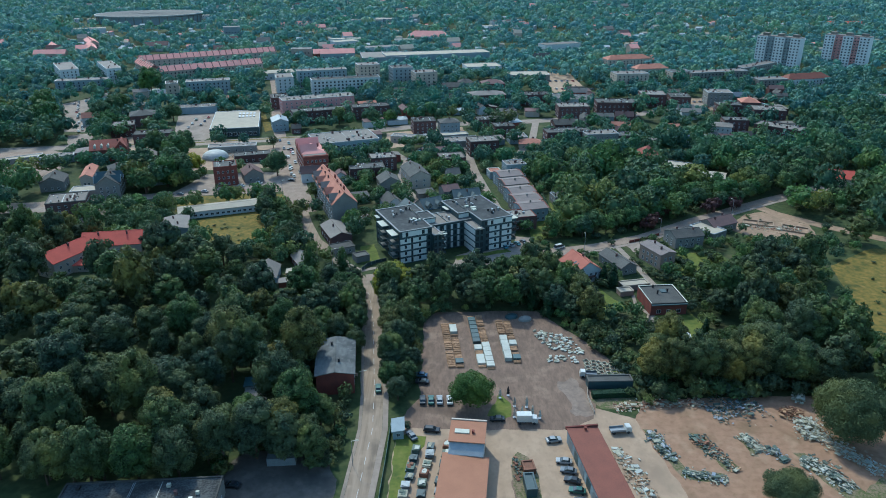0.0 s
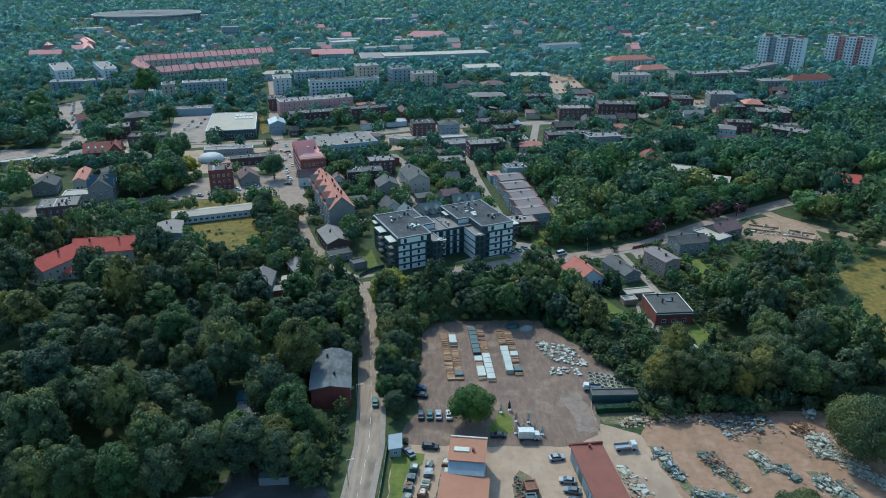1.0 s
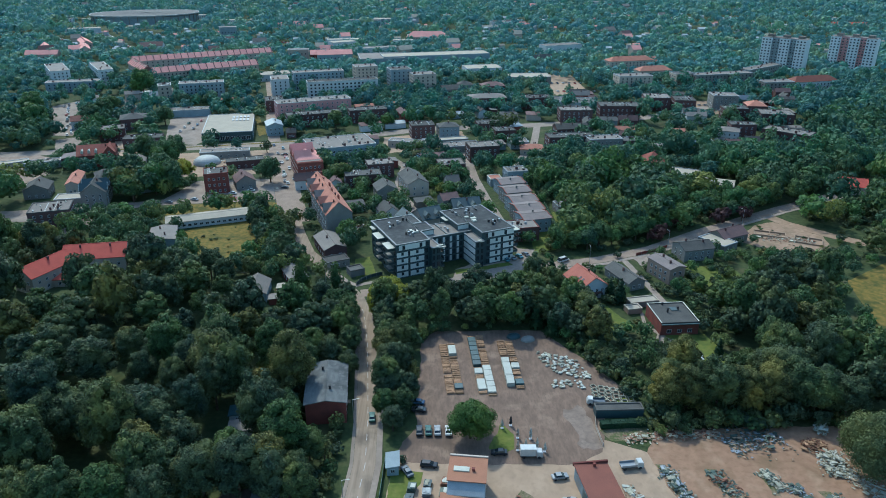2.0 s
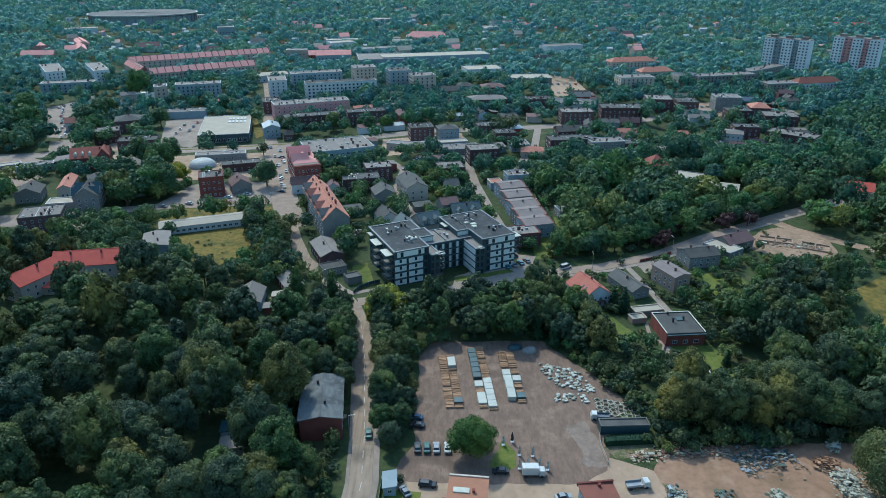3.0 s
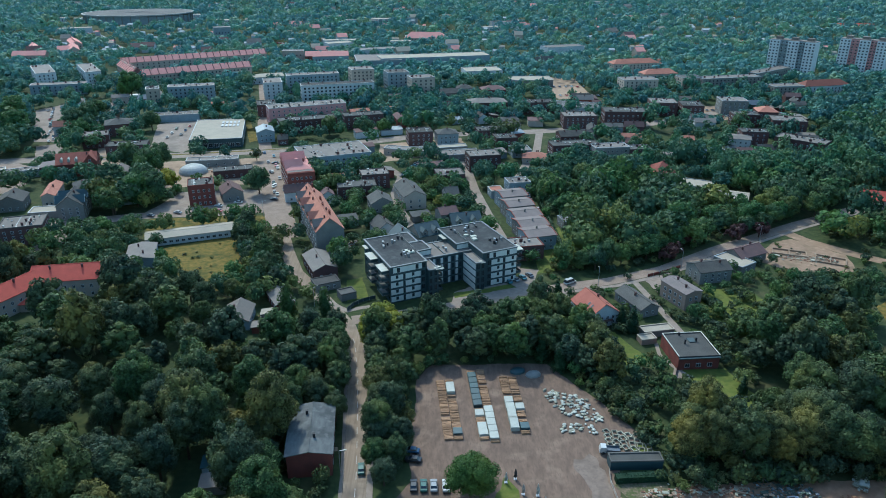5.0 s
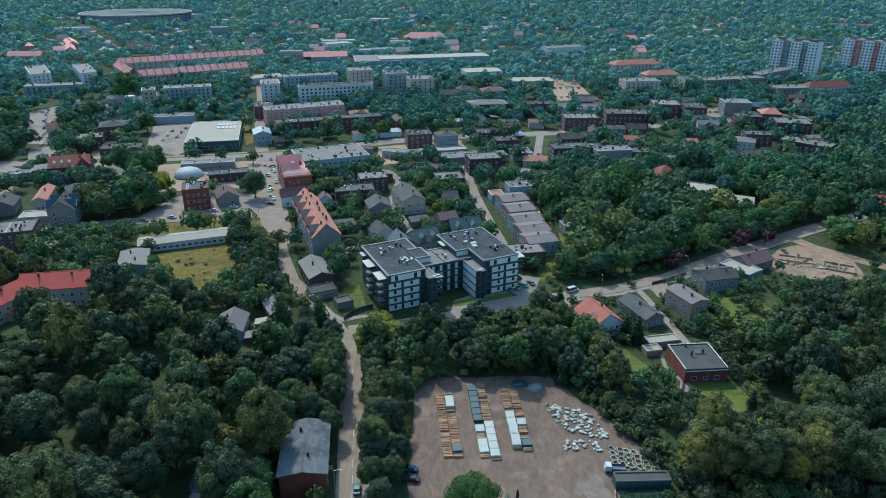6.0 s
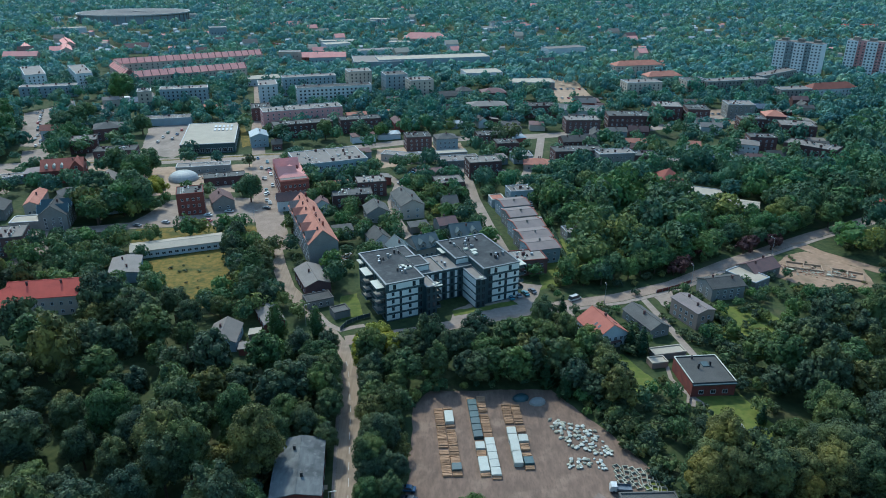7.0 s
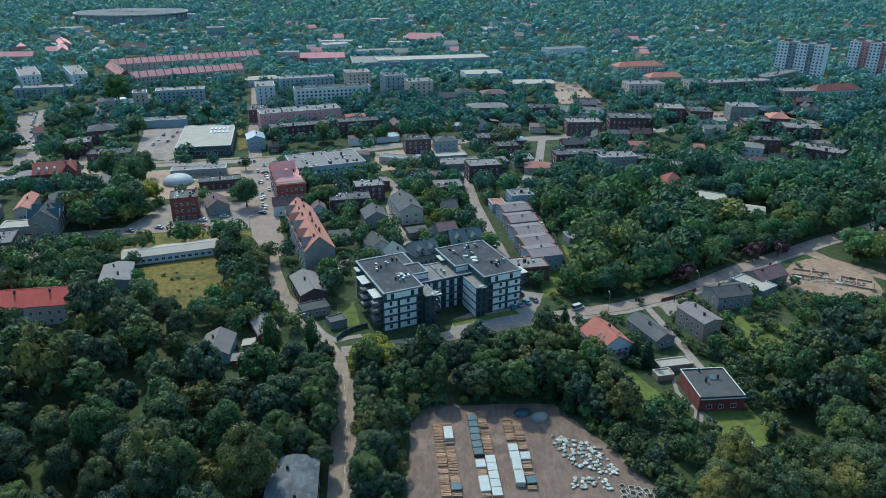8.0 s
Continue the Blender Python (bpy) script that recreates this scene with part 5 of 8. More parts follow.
building("house", "grey flat house among trees", 236, 362, 18, 12, 5, -20, wall="grey", cover="zinc", storeys=1, nf=5, ns=3)
building("house", "flat grey-roofed house among trees", 236, 432, 16, 10, 5, -10, wall="grey", cover="palefelt", storeys=1, nf=4, ns=3)
building("shed", "small shed with bleached roof at the tram yard", -235, 377, 9.5, 8, 3.0, 14, "gable", "grey", "whiteroof", rh=0.9, ridge="x", storeys=1, nf=2, ns=2, stacks=0, category="shed")
building("shed", "small pale shed beside gardens", -222.5, 384, 6.6, 6, 2.8, 14, "mono", "cream", "whiteroof", rh=0.5, storeys=0, stacks=0, category="shed")
building("platform_shed", "long low shed with pale felt roof in the tram yard", -262, 420, 30, 6, 3.0, 32, wall="grey", cover="whiteroof", storeys=1, nf=7, ns=1, stacks=0, category="shed")
building("platform_shed", "long low blue-grey shed in the tram yard", -238, 422, 20, 7, 4.0, 24, wall="blue", cover="palefelt", storeys=1, nf=5, ns=1, stacks=0, category="shed")
building("house", "small house with grey felt roof behind terraced houses", 61.5, 349, 9.5, 8.5, 4.0, 12, wall="grey", cover="palefelt", storeys=1, nf=3, ns=2, stacks=2)
# the ring of long blocks with red roofs
for x, y, w, d, rot in ((-231.2, 721.5, 101, 11, 31.6), (-257, 799, 146, 11, 28.7), (-298.5, 729, 11, 62, 34.2)):
    RING = building("housing_block", "long housing block with red tiled roof", x, y, w, d, 10, rot, "gable", "cream", "salmon", rh=4.2, ridge="x" if w > d else "y",
             storeys=3, nf=28 if w > d else 3, ns=3 if w > d else 16, stacks=18, stack="coping", category="apartment block", group="red-roofed ring of blocks")
    length, across = max(w, d), min(w, d)
    for k in range(int(length / 6.8) + 1):
        s = -length / 2 + 0.3 + k * (length - 0.6) / int(length / 6.8)
        bm = bmesh.new()
        prism(bm, [(-across / 2 - 0.2, 9.9), (across / 2 + 0.2, 9.9), (across / 2 + 0.2, 10.5), (0, 14.9), (-across / 2 - 0.2, 10.5)], s - 0.35, s + 0.35, "x" if w > d else "y")
        part("firewall", bm, M["browntile"], RING)
building("housing_block", "red-roofed block with gables", -130, 826, 34, 14, 9, 10, "gable", "brick", "salmon", rh=4, ridge="x", storeys=3, nf=8, ns=3, stacks=4, category="apartment block")


def tower(x, y, rot, red):
    """A slab of eleven storeys with bays, balconies and a plant room."""
    KEEP.append((x, y, 46, 18, rot, 2))
    ob = thing("tower_block", "white and " + ("salmon-red" if red else "grey-blue") + " striped eleven-storey tower block", "apartment block", x, y, rot, "pair of tower blocks")
    for i, (a, b, off, m) in enumerate(((-22, -12, 0, "towerwhite"), (-12, -4, 1.4, "pink" if red else "blue"), (-4, 6, 0, "towerwhite"), (6, 12, 1.4, "pink" if red else "blue"), (12, 22, 0, "towerwhite"))):
        bm = bmesh.new()
        box(bm, a, b, -7 + off, 7, 0, 33)
        part("bay", bm, M[m], ob)
        bm = bmesh.new()
        box(bm, a + 0.2, b - 0.2, -6.6 + off, 6.6, 33, 33.5)
        part("roof", bm, M["palefelt"], ob)
        for s in range(11):
            n = 2 if b - a < 9 else 3
            for k in range(n):
                w = new("window", window_mesh(1.7, 1.6))
                w.parent = ob
                w.matrix_basis = pose(a + (k + 0.5) * (b - a) / n, -7.004 + off, 1.2 + s * 2.9)
        if m != "towerwhite":
            for s in range(11):
                bm = bmesh.new()
                box(bm, a + 0.4, b - 0.4, -7 + off - 1.1, -7 + off, 1.0 + s * 2.9 - 0.5, 1.0 + s * 2.9 + 0.45)
                part("balcony", bm, M["blue" if not red else "pink"], ob)
    for a in (-15, 0, 15):
        bm = bmesh.new()
        box(bm, a - 3, a + 3, -2.5, 3, 33.5, 36)
        part("plant_room", bm, M["palefelt"], ob)
    for s in range(11):
        for k in range(3):
            w = new("window", window_mesh(1.5, 1.5))
            w.parent = ob
            w.matrix_basis = pose(-22.004, -4 + 4 * k, 1.2 + s * 2.9, 0, 0, -90)


tower(356, 772, -42, False)
tower(432, 780, -42, True)


def stadium(x, y):
    """An oval bowl: outer wall, stands, pillars and a wide roof ring that rises to the far side."""
    KEEP.append((x, y - 15, 200, 150, 8, 4))
    ob = thing("stadium", "large oval football stadium with pale roof ring", "stadium", x, y, 8)
    n = 64

    def ring(bm, r0, r1, z0, z1, lift=0.0):
        for i in range(n):
            q = []
            for ang in (2 * math.pi * i / n, 2 * math.pi * (i + 1) / n):
                rise = lift * (0.5 + 0.5 * math.sin(ang + 0.9))
                q.append([(math.cos(ang) * r, math.sin(ang) * r * 0.62, z + rise) for r, z in ((r0, z0), (r1, z0), (r1, z1), (r0, z1))])
            v = [[bm.verts.new(c) for c in s] for s in q]
            for k in range(4):
                bm.faces.new((v[0][k], v[0][(k + 1) % 4], v[1][(k + 1) % 4], v[1][k]))
        bmesh.ops.remove_doubles(bm, verts=bm.verts[:], dist=0.01)
        bmesh.ops.recalc_face_normals(bm, faces=bm.faces[:])
    bm = bmesh.new()
    ring(bm, 40, 83, 0, 11.5)
    part("stand", bm, M["blue"], ob, "blue-grey glazed stand")
    bm = bmesh.new()
    ring(bm, 1, 86, 12.4, 13.2, 2.0)
    part("roof", bm, M["stadiumroof"], ob)
    bm = bmesh.new()
    ring(bm, 85.2, 86.6, 11.6, 13.5, 2.0)
    part("roof_edge", bm, M["zincpale"], ob, "pale roof edge")
    for i in range(40):
        a = 2 * math.pi * i / 40
        bm = bmesh.new()
        box(bm, math.cos(a) * 84 - 0.6, math.cos(a) * 84 + 0.6, math.sin(a) * 52 - 0.6, math.sin(a) * 52 + 0.6, 0, 12.5)
        part("pillar", bm, M["grey"], ob)


stadium(-492, 1244)


# ---- sheds, garages and back houses between the streets ----
def taken(x, y, w, d):
    for cx, cy, cw, cd, rot, margin in KEEP:
        dx, dy = x - cx, y - cy
        c, q = math.cos(radians(rot)), math.sin(radians(rot))
        if abs(dx * c + dy * q) < (cw + w) / 2 + 1 and abs(-dx * q + dy * c) < (cd + d) / 2 + 1:
            return True
    return False


rnd_back = random.Random(5)
made = 0
for k in range(900):
    y = rnd_back.uniform(350, 640)
    x = rnd_back.uniform(-0.55, 0.5) * y
    if 55 < x < 260 and 300 < y < 455 or x < -0.5 * y or made > 84:
        continue
    w, d = rnd_back.uniform(6, 16), rnd_back.uniform(4.5, 9)
    if taken(x, y, w, d) or (-245 < x < -165 and 440 < y < 592) or (-172 < x < -102 and 398 < y < 462) or (-42 < x < 20 and 450 < y < 514) or (195 < x < 238 and 555 < y < 622) or (-92 > x > -136 and 330 < y < 366):
        continue
    made += 1
    kind = rnd_back.random()
    wall, cover = rnd_back.choice(("darkbrick", "grey", "brick", "cream", "blue", "white")), rnd_back.choice(("tar", "palefelt", "tar", "browntile", "zinc", "palefelt", "orange"))
    rot = (18 if x < 60 else -4) + rnd_back.choice((0, 0, 90)) + rnd_back.uniform(-4, 4)
    if kind < 0.5:
        building("outbuilding", "low outbuilding with sloping roof in a back court", x, y, w, d, rnd_back.uniform(2.6, 4.5), rot, "mono", wall, cover, rh=0.8, ridge="x", storeys=0, stacks=0, category="shed")
    else:
        building("back_house", "small back house with pitched roof", x, y, w, max(d, 6.5), rnd_back.uniform(3.5, 6.5), rot, "gable", wall, cover, rh=rnd_back.uniform(1.8, 3.2), ridge="x", storeys=1, nf=3, ns=1, sides="f", stacks=1)

# ---- small houses and halls on the skyline side ----
rnd_far = random.Random(77)
for name, label, x, y, w, d, h, rot, roof, wall, cover, rh in (
        ("shop", "white shop hall far off among trees", -620, 1236, 22, 12, 6, 10, "flat", "towerwhite", "whiteroof", 0),
        ("hall", "long pale hall beside the stadium", -346, 1206, 36, 16, 7, 4, "flat", "white", "whiteroof", 0),
        ("hall", "small white hall beside the stadium", -409, 1300, 24, 14, 6, 6, "flat", "towerwhite", "whiteroof", 0),
        ("house", "far house with pink tiled roof", -258, 1164, 18, 10, 4, -8, "gable", "white", "salmon", 4),
        ("house", "far house with pink tiled roof", -226, 1180, 21, 10, 4, -10, "gable", "white", "salmon", 4),
        ("house", "far house with pink tiled roof", -191, 1190, 21, 10, 4, -8, "gable", "white", "salmon", 4),
        ("school", "long grey-blue block far off", -122, 1180, 50, 14, 10, -6, "flat", "blue", "palefelt", 0),
        ("school", "pale green flat block far off", -90, 1212, 42, 20, 9, -4, "flat", "blue", "whiteroof", 0),
        ("hospital", "broad building with hipped red roof", -20, 1004, 56, 18, 6, -4, "hip", "cream", "salmon", 7),
        ("school", "building with red tiled roof before the factory", -119, 818, 38, 14, 10, 12, "gable", "blue", "salmon", 4),
        ("block", "small yellow block of flats", -164, 845, 23, 12, 11, 6, "flat", "cream", "palefelt", 0),
        ("shop", "low white shop with long flat roof", 74, 1140, 54, 14, 5, -4, "flat", "white", "whiteroof", 0),
        ("shop", "white shop with red sign band", 122, 1170, 30, 14, 6, 0, "flat", "towerwhite", "redtile", 0),
        ("block", "tall grey housing block among trees", -294, 1024, 22, 14, 16, 20, "flat", "blue", "palefelt", 0),
        ("house", "long house with salmon roof", -421, 872, 11, 42, 9, 28, "gable", "cream", "salmon", 4),
        ("house", "long house with salmon roof in trees", -470, 878, 10, 40, 8, 28, "gable", "cream", "salmon", 4),
        ("house", "terrace with salmon roof in trees", -446, 826, 34, 11, 8, 8, "gable", "cream", "salmon", 4),
        ("barn", "grey steep-roofed barn in trees", 110, 808, 20, 12, 5, 20, "gable", "grey", "tar", 6),
        ("house", "wide house with rows of orange dormers", 212, 812, 46, 12, 4, 4, "gable", "cream", "orange", 4),
        ("terrace", "far terrace with dark red roofs", 637, 1170, 66, 14, 5, -8, "gable", "cream", "redtile", 4)):
    building(name, label, x, y, w, d, h, rot, roof, wall, cover, rh=rh, ridge="x" if w > d else "y", storeys=2 if h > 5.5 else 1, nf=int(w / 4), ns=int(d / 4), sides="fl", stacks=2 if roof == "gable" else 0, category="building", stack="coping")
for k in range(70):
    y = 860 + 780 * rnd_far.random() ** 1.2
    x = (rnd_far.random() * 1.3 - 0.85) * 0.66 * y
    if abs(x + 508) < 140 and abs(y - 1250) < 140:
        continue
    big = k % 5 == 0
    w, d = (rnd_far.uniform(24, 50), rnd_far.uniform(12, 20)) if big else (rnd_far.uniform(10, 17), rnd_far.uniform(9, 12))
    rot = rnd_far.uniform(0, 30)
    if big:
        building("hall", "low pale hall far off among trees", x, y, w, d, rnd_far.uniform(6, 11), rot, wall="white", cover=("whiteroof", "palefelt")[k % 2], storeys=0, stacks=0, category="building")
    else:
        building("house", "small house far off among trees", x, y, w, d, rnd_far.uniform(6, 9), rot, "gable", ("cream", "white")[k % 2], ("palefelt", "whiteroof", "salmon", "browntile", "palefelt")[k % 5], rh=4.0,
                 ridge="x", storeys=0, stacks=0)
for x, y, w, rot in ((-440, 915, 46, -58), (-640, 1030, 50, -58), (-560, 900, 34, 20)):
    building("housing_block", "far housing block with red tiled roof", x, y, w, 12, 10, rot, "gable", "cream", "salmon", rh=3.5, ridge="x", storeys=3, nf=9, ns=3, stacks=6, category="apartment block")
# ---- vehicles ----
CARS = {}


def car_meshes(length, width, height, hood, deck):
    key = (length, height)
    if key in CARS:
        return CARS[key]
    a, w = length / 2, width / 2
    bm = bmesh.new()
    prism(bm, [(-a, 0.35), (a, 0.35), (a, 0.78), (a - 0.15, 0.88), (a - hood, 0.98), (-a + deck, 1.0), (-a + 0.1, 0.92), (-a, 0.75)], -w, w, "x")
    bmesh.ops.bevel(bm, geom=bm.edges[:], offset=0.06, segments=1, affect="EDGES")
    body = mesh_of("body", bm, M["car_white"])
    bm = bmesh.new()
    y0, y1, y2, y3 = -a + deck - 0.15, -a + deck + 0.35, a - hood - 0.75, a - hood + 0.1
    lo = [bm.verts.new(c) for c in ((-w + 0.08, y0, 0.97), (w - 0.08, y0, 0.97), (w - 0.08, y3, 0.97), (-w + 0.08, y3, 0.97))]
    hi = [bm.verts.new(c) for c in ((-w + 0.25, y1, height - 0.04), (w - 0.25, y1, height - 0.04), (w - 0.25, y2, height - 0.04), (-w + 0.25, y2, height - 0.04))]
    for i in range(4):
        bm.faces.new((lo[i], lo[(i + 1) % 4], hi[(i + 1) % 4], hi[i]))
    bm.faces.new(hi)
    glass = mesh_of("windows", bm, M["glass"])
    bm = bmesh.new()
    box(bm, -w + 0.22, w - 0.22, y1 - 0.04, y2 + 0.04, height - 0.045, height)
    top = mesh_of("roof", bm, M["car_white"])
    bm = bmesh.new()
    bmesh.ops.create_cone(bm, cap_ends=True, segments=10, radius1=0.33, radius2=0.33, depth=0.22, matrix=Matrix.Rotation(math.pi / 2, 4, "Y"))
    wheel = mesh_of("wheel", bm, M["black"])
    CARS[key] = (body, glass, top, wheel)
    return CARS[key]


def tinted(data, colour):
    """The same mesh in another paint."""
    name = data.name + "_" + colour
    if name not in TINTS:
        TINTS[name] = data.copy()
        TINTS[name].materials[0] = M["car_" + colour]
    return TINTS[name]


TINTS = {}


def car(x, y, rot, colour, group="", kind="car", note="parked"):
    sizes = {"car": (4.3, 1.75, 1.46, 1.15, 0.75), "estate": (4.6, 1.8, 1.5, 1.2, 0.25), "van": (5.2, 1.95, 2.1, 0.8, 0.1)}
    body, glass, top, wheel = car_meshes(*sizes[kind])
    ob = thing(kind if kind != "estate" else "car", "%s %s %s on the ground" % (note, colour, "van" if kind == "van" else "passenger car"), "van" if kind == "van" else "car", x, y, rot, group, z=0.05)
    part("body", tinted(body, colour), None, ob)
    part("cabin", glass, None, ob, "dark car glazing")
    part("roof", tinted(top, colour), None, ob)
    if y > 300:
        return ob
    a, w = sizes[kind][0] / 2 - 0.8, sizes[kind][1] / 2 - 0.1
    for sx, sy in ((-w, -a), (w, -a), (-w, a), (w, a)):
        o = part("wheel", wheel, None, ob)
        o.matrix_basis = pose(sx, sy, 0.33)
    return ob


def lorry(x, y, rot, cab="white", bed="white", length=6.0, box_h=2.2, label="small white lorry with a box body"):
    ob = thing("lorry", label, "lorry", x, y, rot, z=0.05)
    a = length / 2
    bm = bmesh.new()
    prism(bm, [(a - 1.7, 0.5), (a, 0.5), (a, 1.3), (a - 0.3, 2.1), (a - 1.7, 2.15)], -0.95, 0.95, "x")
    part("cab", bm, M["car_" + cab], ob)
    bm = bmesh.new()
    prism(bm, [(a - 0.02, 1.32), (a - 0.3, 2.05), (a - 0.33, 2.05), (a - 0.05, 1.32)], -0.85, 0.85, "x")
    part("windscreen", bm, M["glass"], ob)
    bm = bmesh.new()
    box(bm, -1.0, 1.0, -a, a - 1.8, 0.75, 0.95)
    part("chassis", bm, M["black"], ob)
    bm = bmesh.new()
    if box_h > 1:
        box(bm, -1.05, 1.05, -a, a - 1.85, 0.95, 0.95 + box_h)
    else:
        box(bm, -1.05, 1.05, -a, a - 1.85, 0.95, 1.05)
        box(bm, -1.05, -0.98, -a, a - 1.85, 1.05, 1.05 + box_h)
        box(bm, 0.98, 1.05, -a, a - 1.85, 1.05, 1.05 + box_h)
    part("load_bed", bm, M["car_" + bed], ob)
    wheel = car_meshes(4.3, 1.75, 1.46, 1.15, 0.75)[3]
    for sx in (-0.85, 0.85):
        for sy in (-a + 0.9, a - 1.0):
            o = part("wheel", wheel, None, ob)
            o.matrix_basis = Matrix.LocRotScale((sx, sy, 0.4), None, (1.3, 1.25, 1.25))
    return ob


rnd = random.Random(11)
PAINTS = ["white", "silver", "black", "red", "blue", "grey", "green", "white", "silver", "teal"]
for i, (x, c) in enumerate(((-6.0, "black"), (-3.5, "green"), (-1.0, "silver"), (2.0, "white"))):
    car(x, 174.0, 2, c, "row of cars in the gravel yard")
car(-7.0, 187.2, 80, "blue", note="shaded")
car(-6.4, 183.6, 80, "black", note="shaded")
car(-3.1, 160.2, -98, "black", kind="estate")
car(15.4, 165.0, 90, "black", note="shaded")
car(-8.6, 157.6, 30, "grey", kind="car", note="old dull")
car(30.1, 155.8, -80, "silver", note="pale")
car(-19.6, 180.0, 5, "green", note="dark")
def stored_stack(x, y, rot, cover, load, tall, seed):
    """Building material on a pallet: a bearer, a few layers that do not quite line up, and a sheet or frame on top."""
    rnd = random.Random(seed)
    ob = thing("material_stack", "weathered stack of stored building material on a pallet", "stack", x, y, rot, "rows of stored stacks beside the workshop", z=0.05)
    bm = bmesh.new()
    for k in range(3):
        box(bm, -1.1, 1.1, -1.0 + k * 0.9, -0.8 + k * 0.9, 0, 0.14)
    part("pallet", bm, M["wood"], ob)
    bm = bmesh.new()
    z = 0.14
    for k in range(3):
        a, b, dx, dy = rnd.uniform(0.9, 1.15), rnd.uniform(1.0, 1.3), rnd.uniform(-0.1, 0.1), rnd.uniform(-0.12, 0.12)
        box(bm, dx - a, dx + a, dy - b, dy + b, z, z + tall / 3 - 0.03)
        z += tall / 3
    part("load", bm, M[load], ob)
    bm = bmesh.new()
    for k in range(2 + seed % 3):
        a, b, dx, dy = rnd.uniform(0.25, 0.6), rnd.uniform(0.3, 0.8), rnd.uniform(-0.5, 0.5), rnd.uniform(-0.5, 0.5)
        box(bm, dx - a, dx + a, dy - b, dy + b, z - 0.03, z + rnd.uniform(0.04, 0.25))
    part("top", bm, M[cover], ob)


COVERS, LOADS = ("tarp", "greenjunk", "scrap", "slate", "tarp", "zinc", "rust"), ("greenjunk", "slate", "rust", "greenjunk", "scrap", "slate", "zinc")
for g0, (xa, ya, xb, yb) in enumerate(((-7.2, 151.6, -12.2, 116.0), (-3.4, 153.2, -8.0, 116), (1.4, 153.6, -4.0, 116))):
    for k in range(11):
        s = k / 10.5
        stored_stack(xa + (xb - xa) * s + rnd.uniform(-0.3, 0.3), ya + (yb - ya) * s, -8 + rnd.uniform(-6, 6), COVERS[(k * 3 + g0 * 2) % 7], LOADS[(k * 5 + g0) % 7], rnd.uniform(0.6, 1.4), 31 * g0 + k)
for x, y, r, c in ((31.6, 147.2, 80, "silver"), (32.2, 143.6, 75, "grey"), (32.6, 140.0, 70, "black"), (33.2, 136.4, 78, "green"), (33.8, 132.6, 76, "black"), (34.4, 129.0, 72, "blue")):
    car(x, y, r, c, "cars beside the maroon shed")
for x, y, c in ((27.4, 288.7, "teal"), (30.4, 290.4, "silver"), (33.4, 292.2, "teal"), (11.0, 270.6, "black"), (13.6, 271.8, "white"), (16.4, 273.0, "teal"), (36.3, 294.2, "grey")):
    car(x, y, 25 if y > 280 else 20, c, "cars in front of the flats")
for x, y, c in ((46.6, 393, "white"), (46.9, 387, "silver"), (49.0, 371, "white"), (49.4, 365.5, "white"), (51.0, 350, "silver"), (51.4, 344, "white")):
    car(x, y, 12, c, "cars behind the terraced houses")
car(51.6, 288.0, -58, "white", kind="van")
for x, y, r, c in ((-110.1, 366.8, 75, "red"), (-103.4, 379.0, 82, "white"), (-119, 365.2, 76, "black"), (-129.3, 364.2, 70, "silver"), (-141, 360, 70, "grey"), (-91.1, 405.1, 15, "white"), (-97.4, 431.5, 15, "white"), (-99.5, 449, 100, "black"),
                   (-88.5, 396, 14, "silver"), (-52.5, 138.4, 80, "black"), (-112, 374, 78, "white"), (-86, 384, 70, "black"), (-168, 346, 30, "teal")):
    car(x, y, r, c)
for k in range(11):
    s = (k * 0.618) % 1
    car(-84 - 26 * s + rnd.uniform(-0.5, 0.5) + (2.2 if k % 2 else -2.2), 392 + 84 * s, 16 + 180 * (k % 2), PAINTS[(k * 3) % 10], "cars on the main street", note="dusty")
LOT = [(-259, 497), (-270, 520), (-284, 548), (-297, 575), (-308, 594), (-300, 604), (-284, 607), (-266, 612)]
for k in range(26):
    (xa, ya), (xb, yb) = LOT[k * 7 // 26], LOT[k * 7 // 26 + 1]
    s = k * 7 / 26 % 1
    car(xa + (xb - xa) * s + rnd.uniform(-2, 2), ya + (yb - ya) * s + rnd.uniform(-1, 1), 20 + rnd.uniform(-8, 8), PAINTS[(k * 7) % 10], "cars in the dusty car park")
for k in range(9):
    car(-172 - (k % 3) * 6.5 - k * 0.3, 524 + (k // 3) * 12 - (k % 3) * 8, 12 + rnd.uniform(-6, 6), PAINTS[(k * 3 + 2) % 10], "cars in front of the supermarket")
for k in range(9):
    car(-21 + k * 0.9, 424 + k * 3.2, 70, PAINTS[(k * 3 + 1) % 10], "cars in the lane")
for k in range(14):
    car(104 + (k % 7) * 5.5, 655 + (k // 7) * 40, 10, PAINTS[(k * 3) % 10], "cars beside the low hall")
for k in range(12):
    car(203 + (k % 6) * 4.6, 578 + (k // 6) * 20, 5, PAINTS[(k * 7 + 2) % 10], "cars on the open lot")
lorry(23.8, 164.0, -90, label="white lorry with a box body at the yard")
lorry(49.2, 159.8, -82, bed="silver", box_h=0.5, label="pale flatbed lorry beside the maroon shed")
lorry(45.4, 187.2, 85, bed="grey", box_h=0.5, label="grey flatbed truck by the rubble", length=5.4)

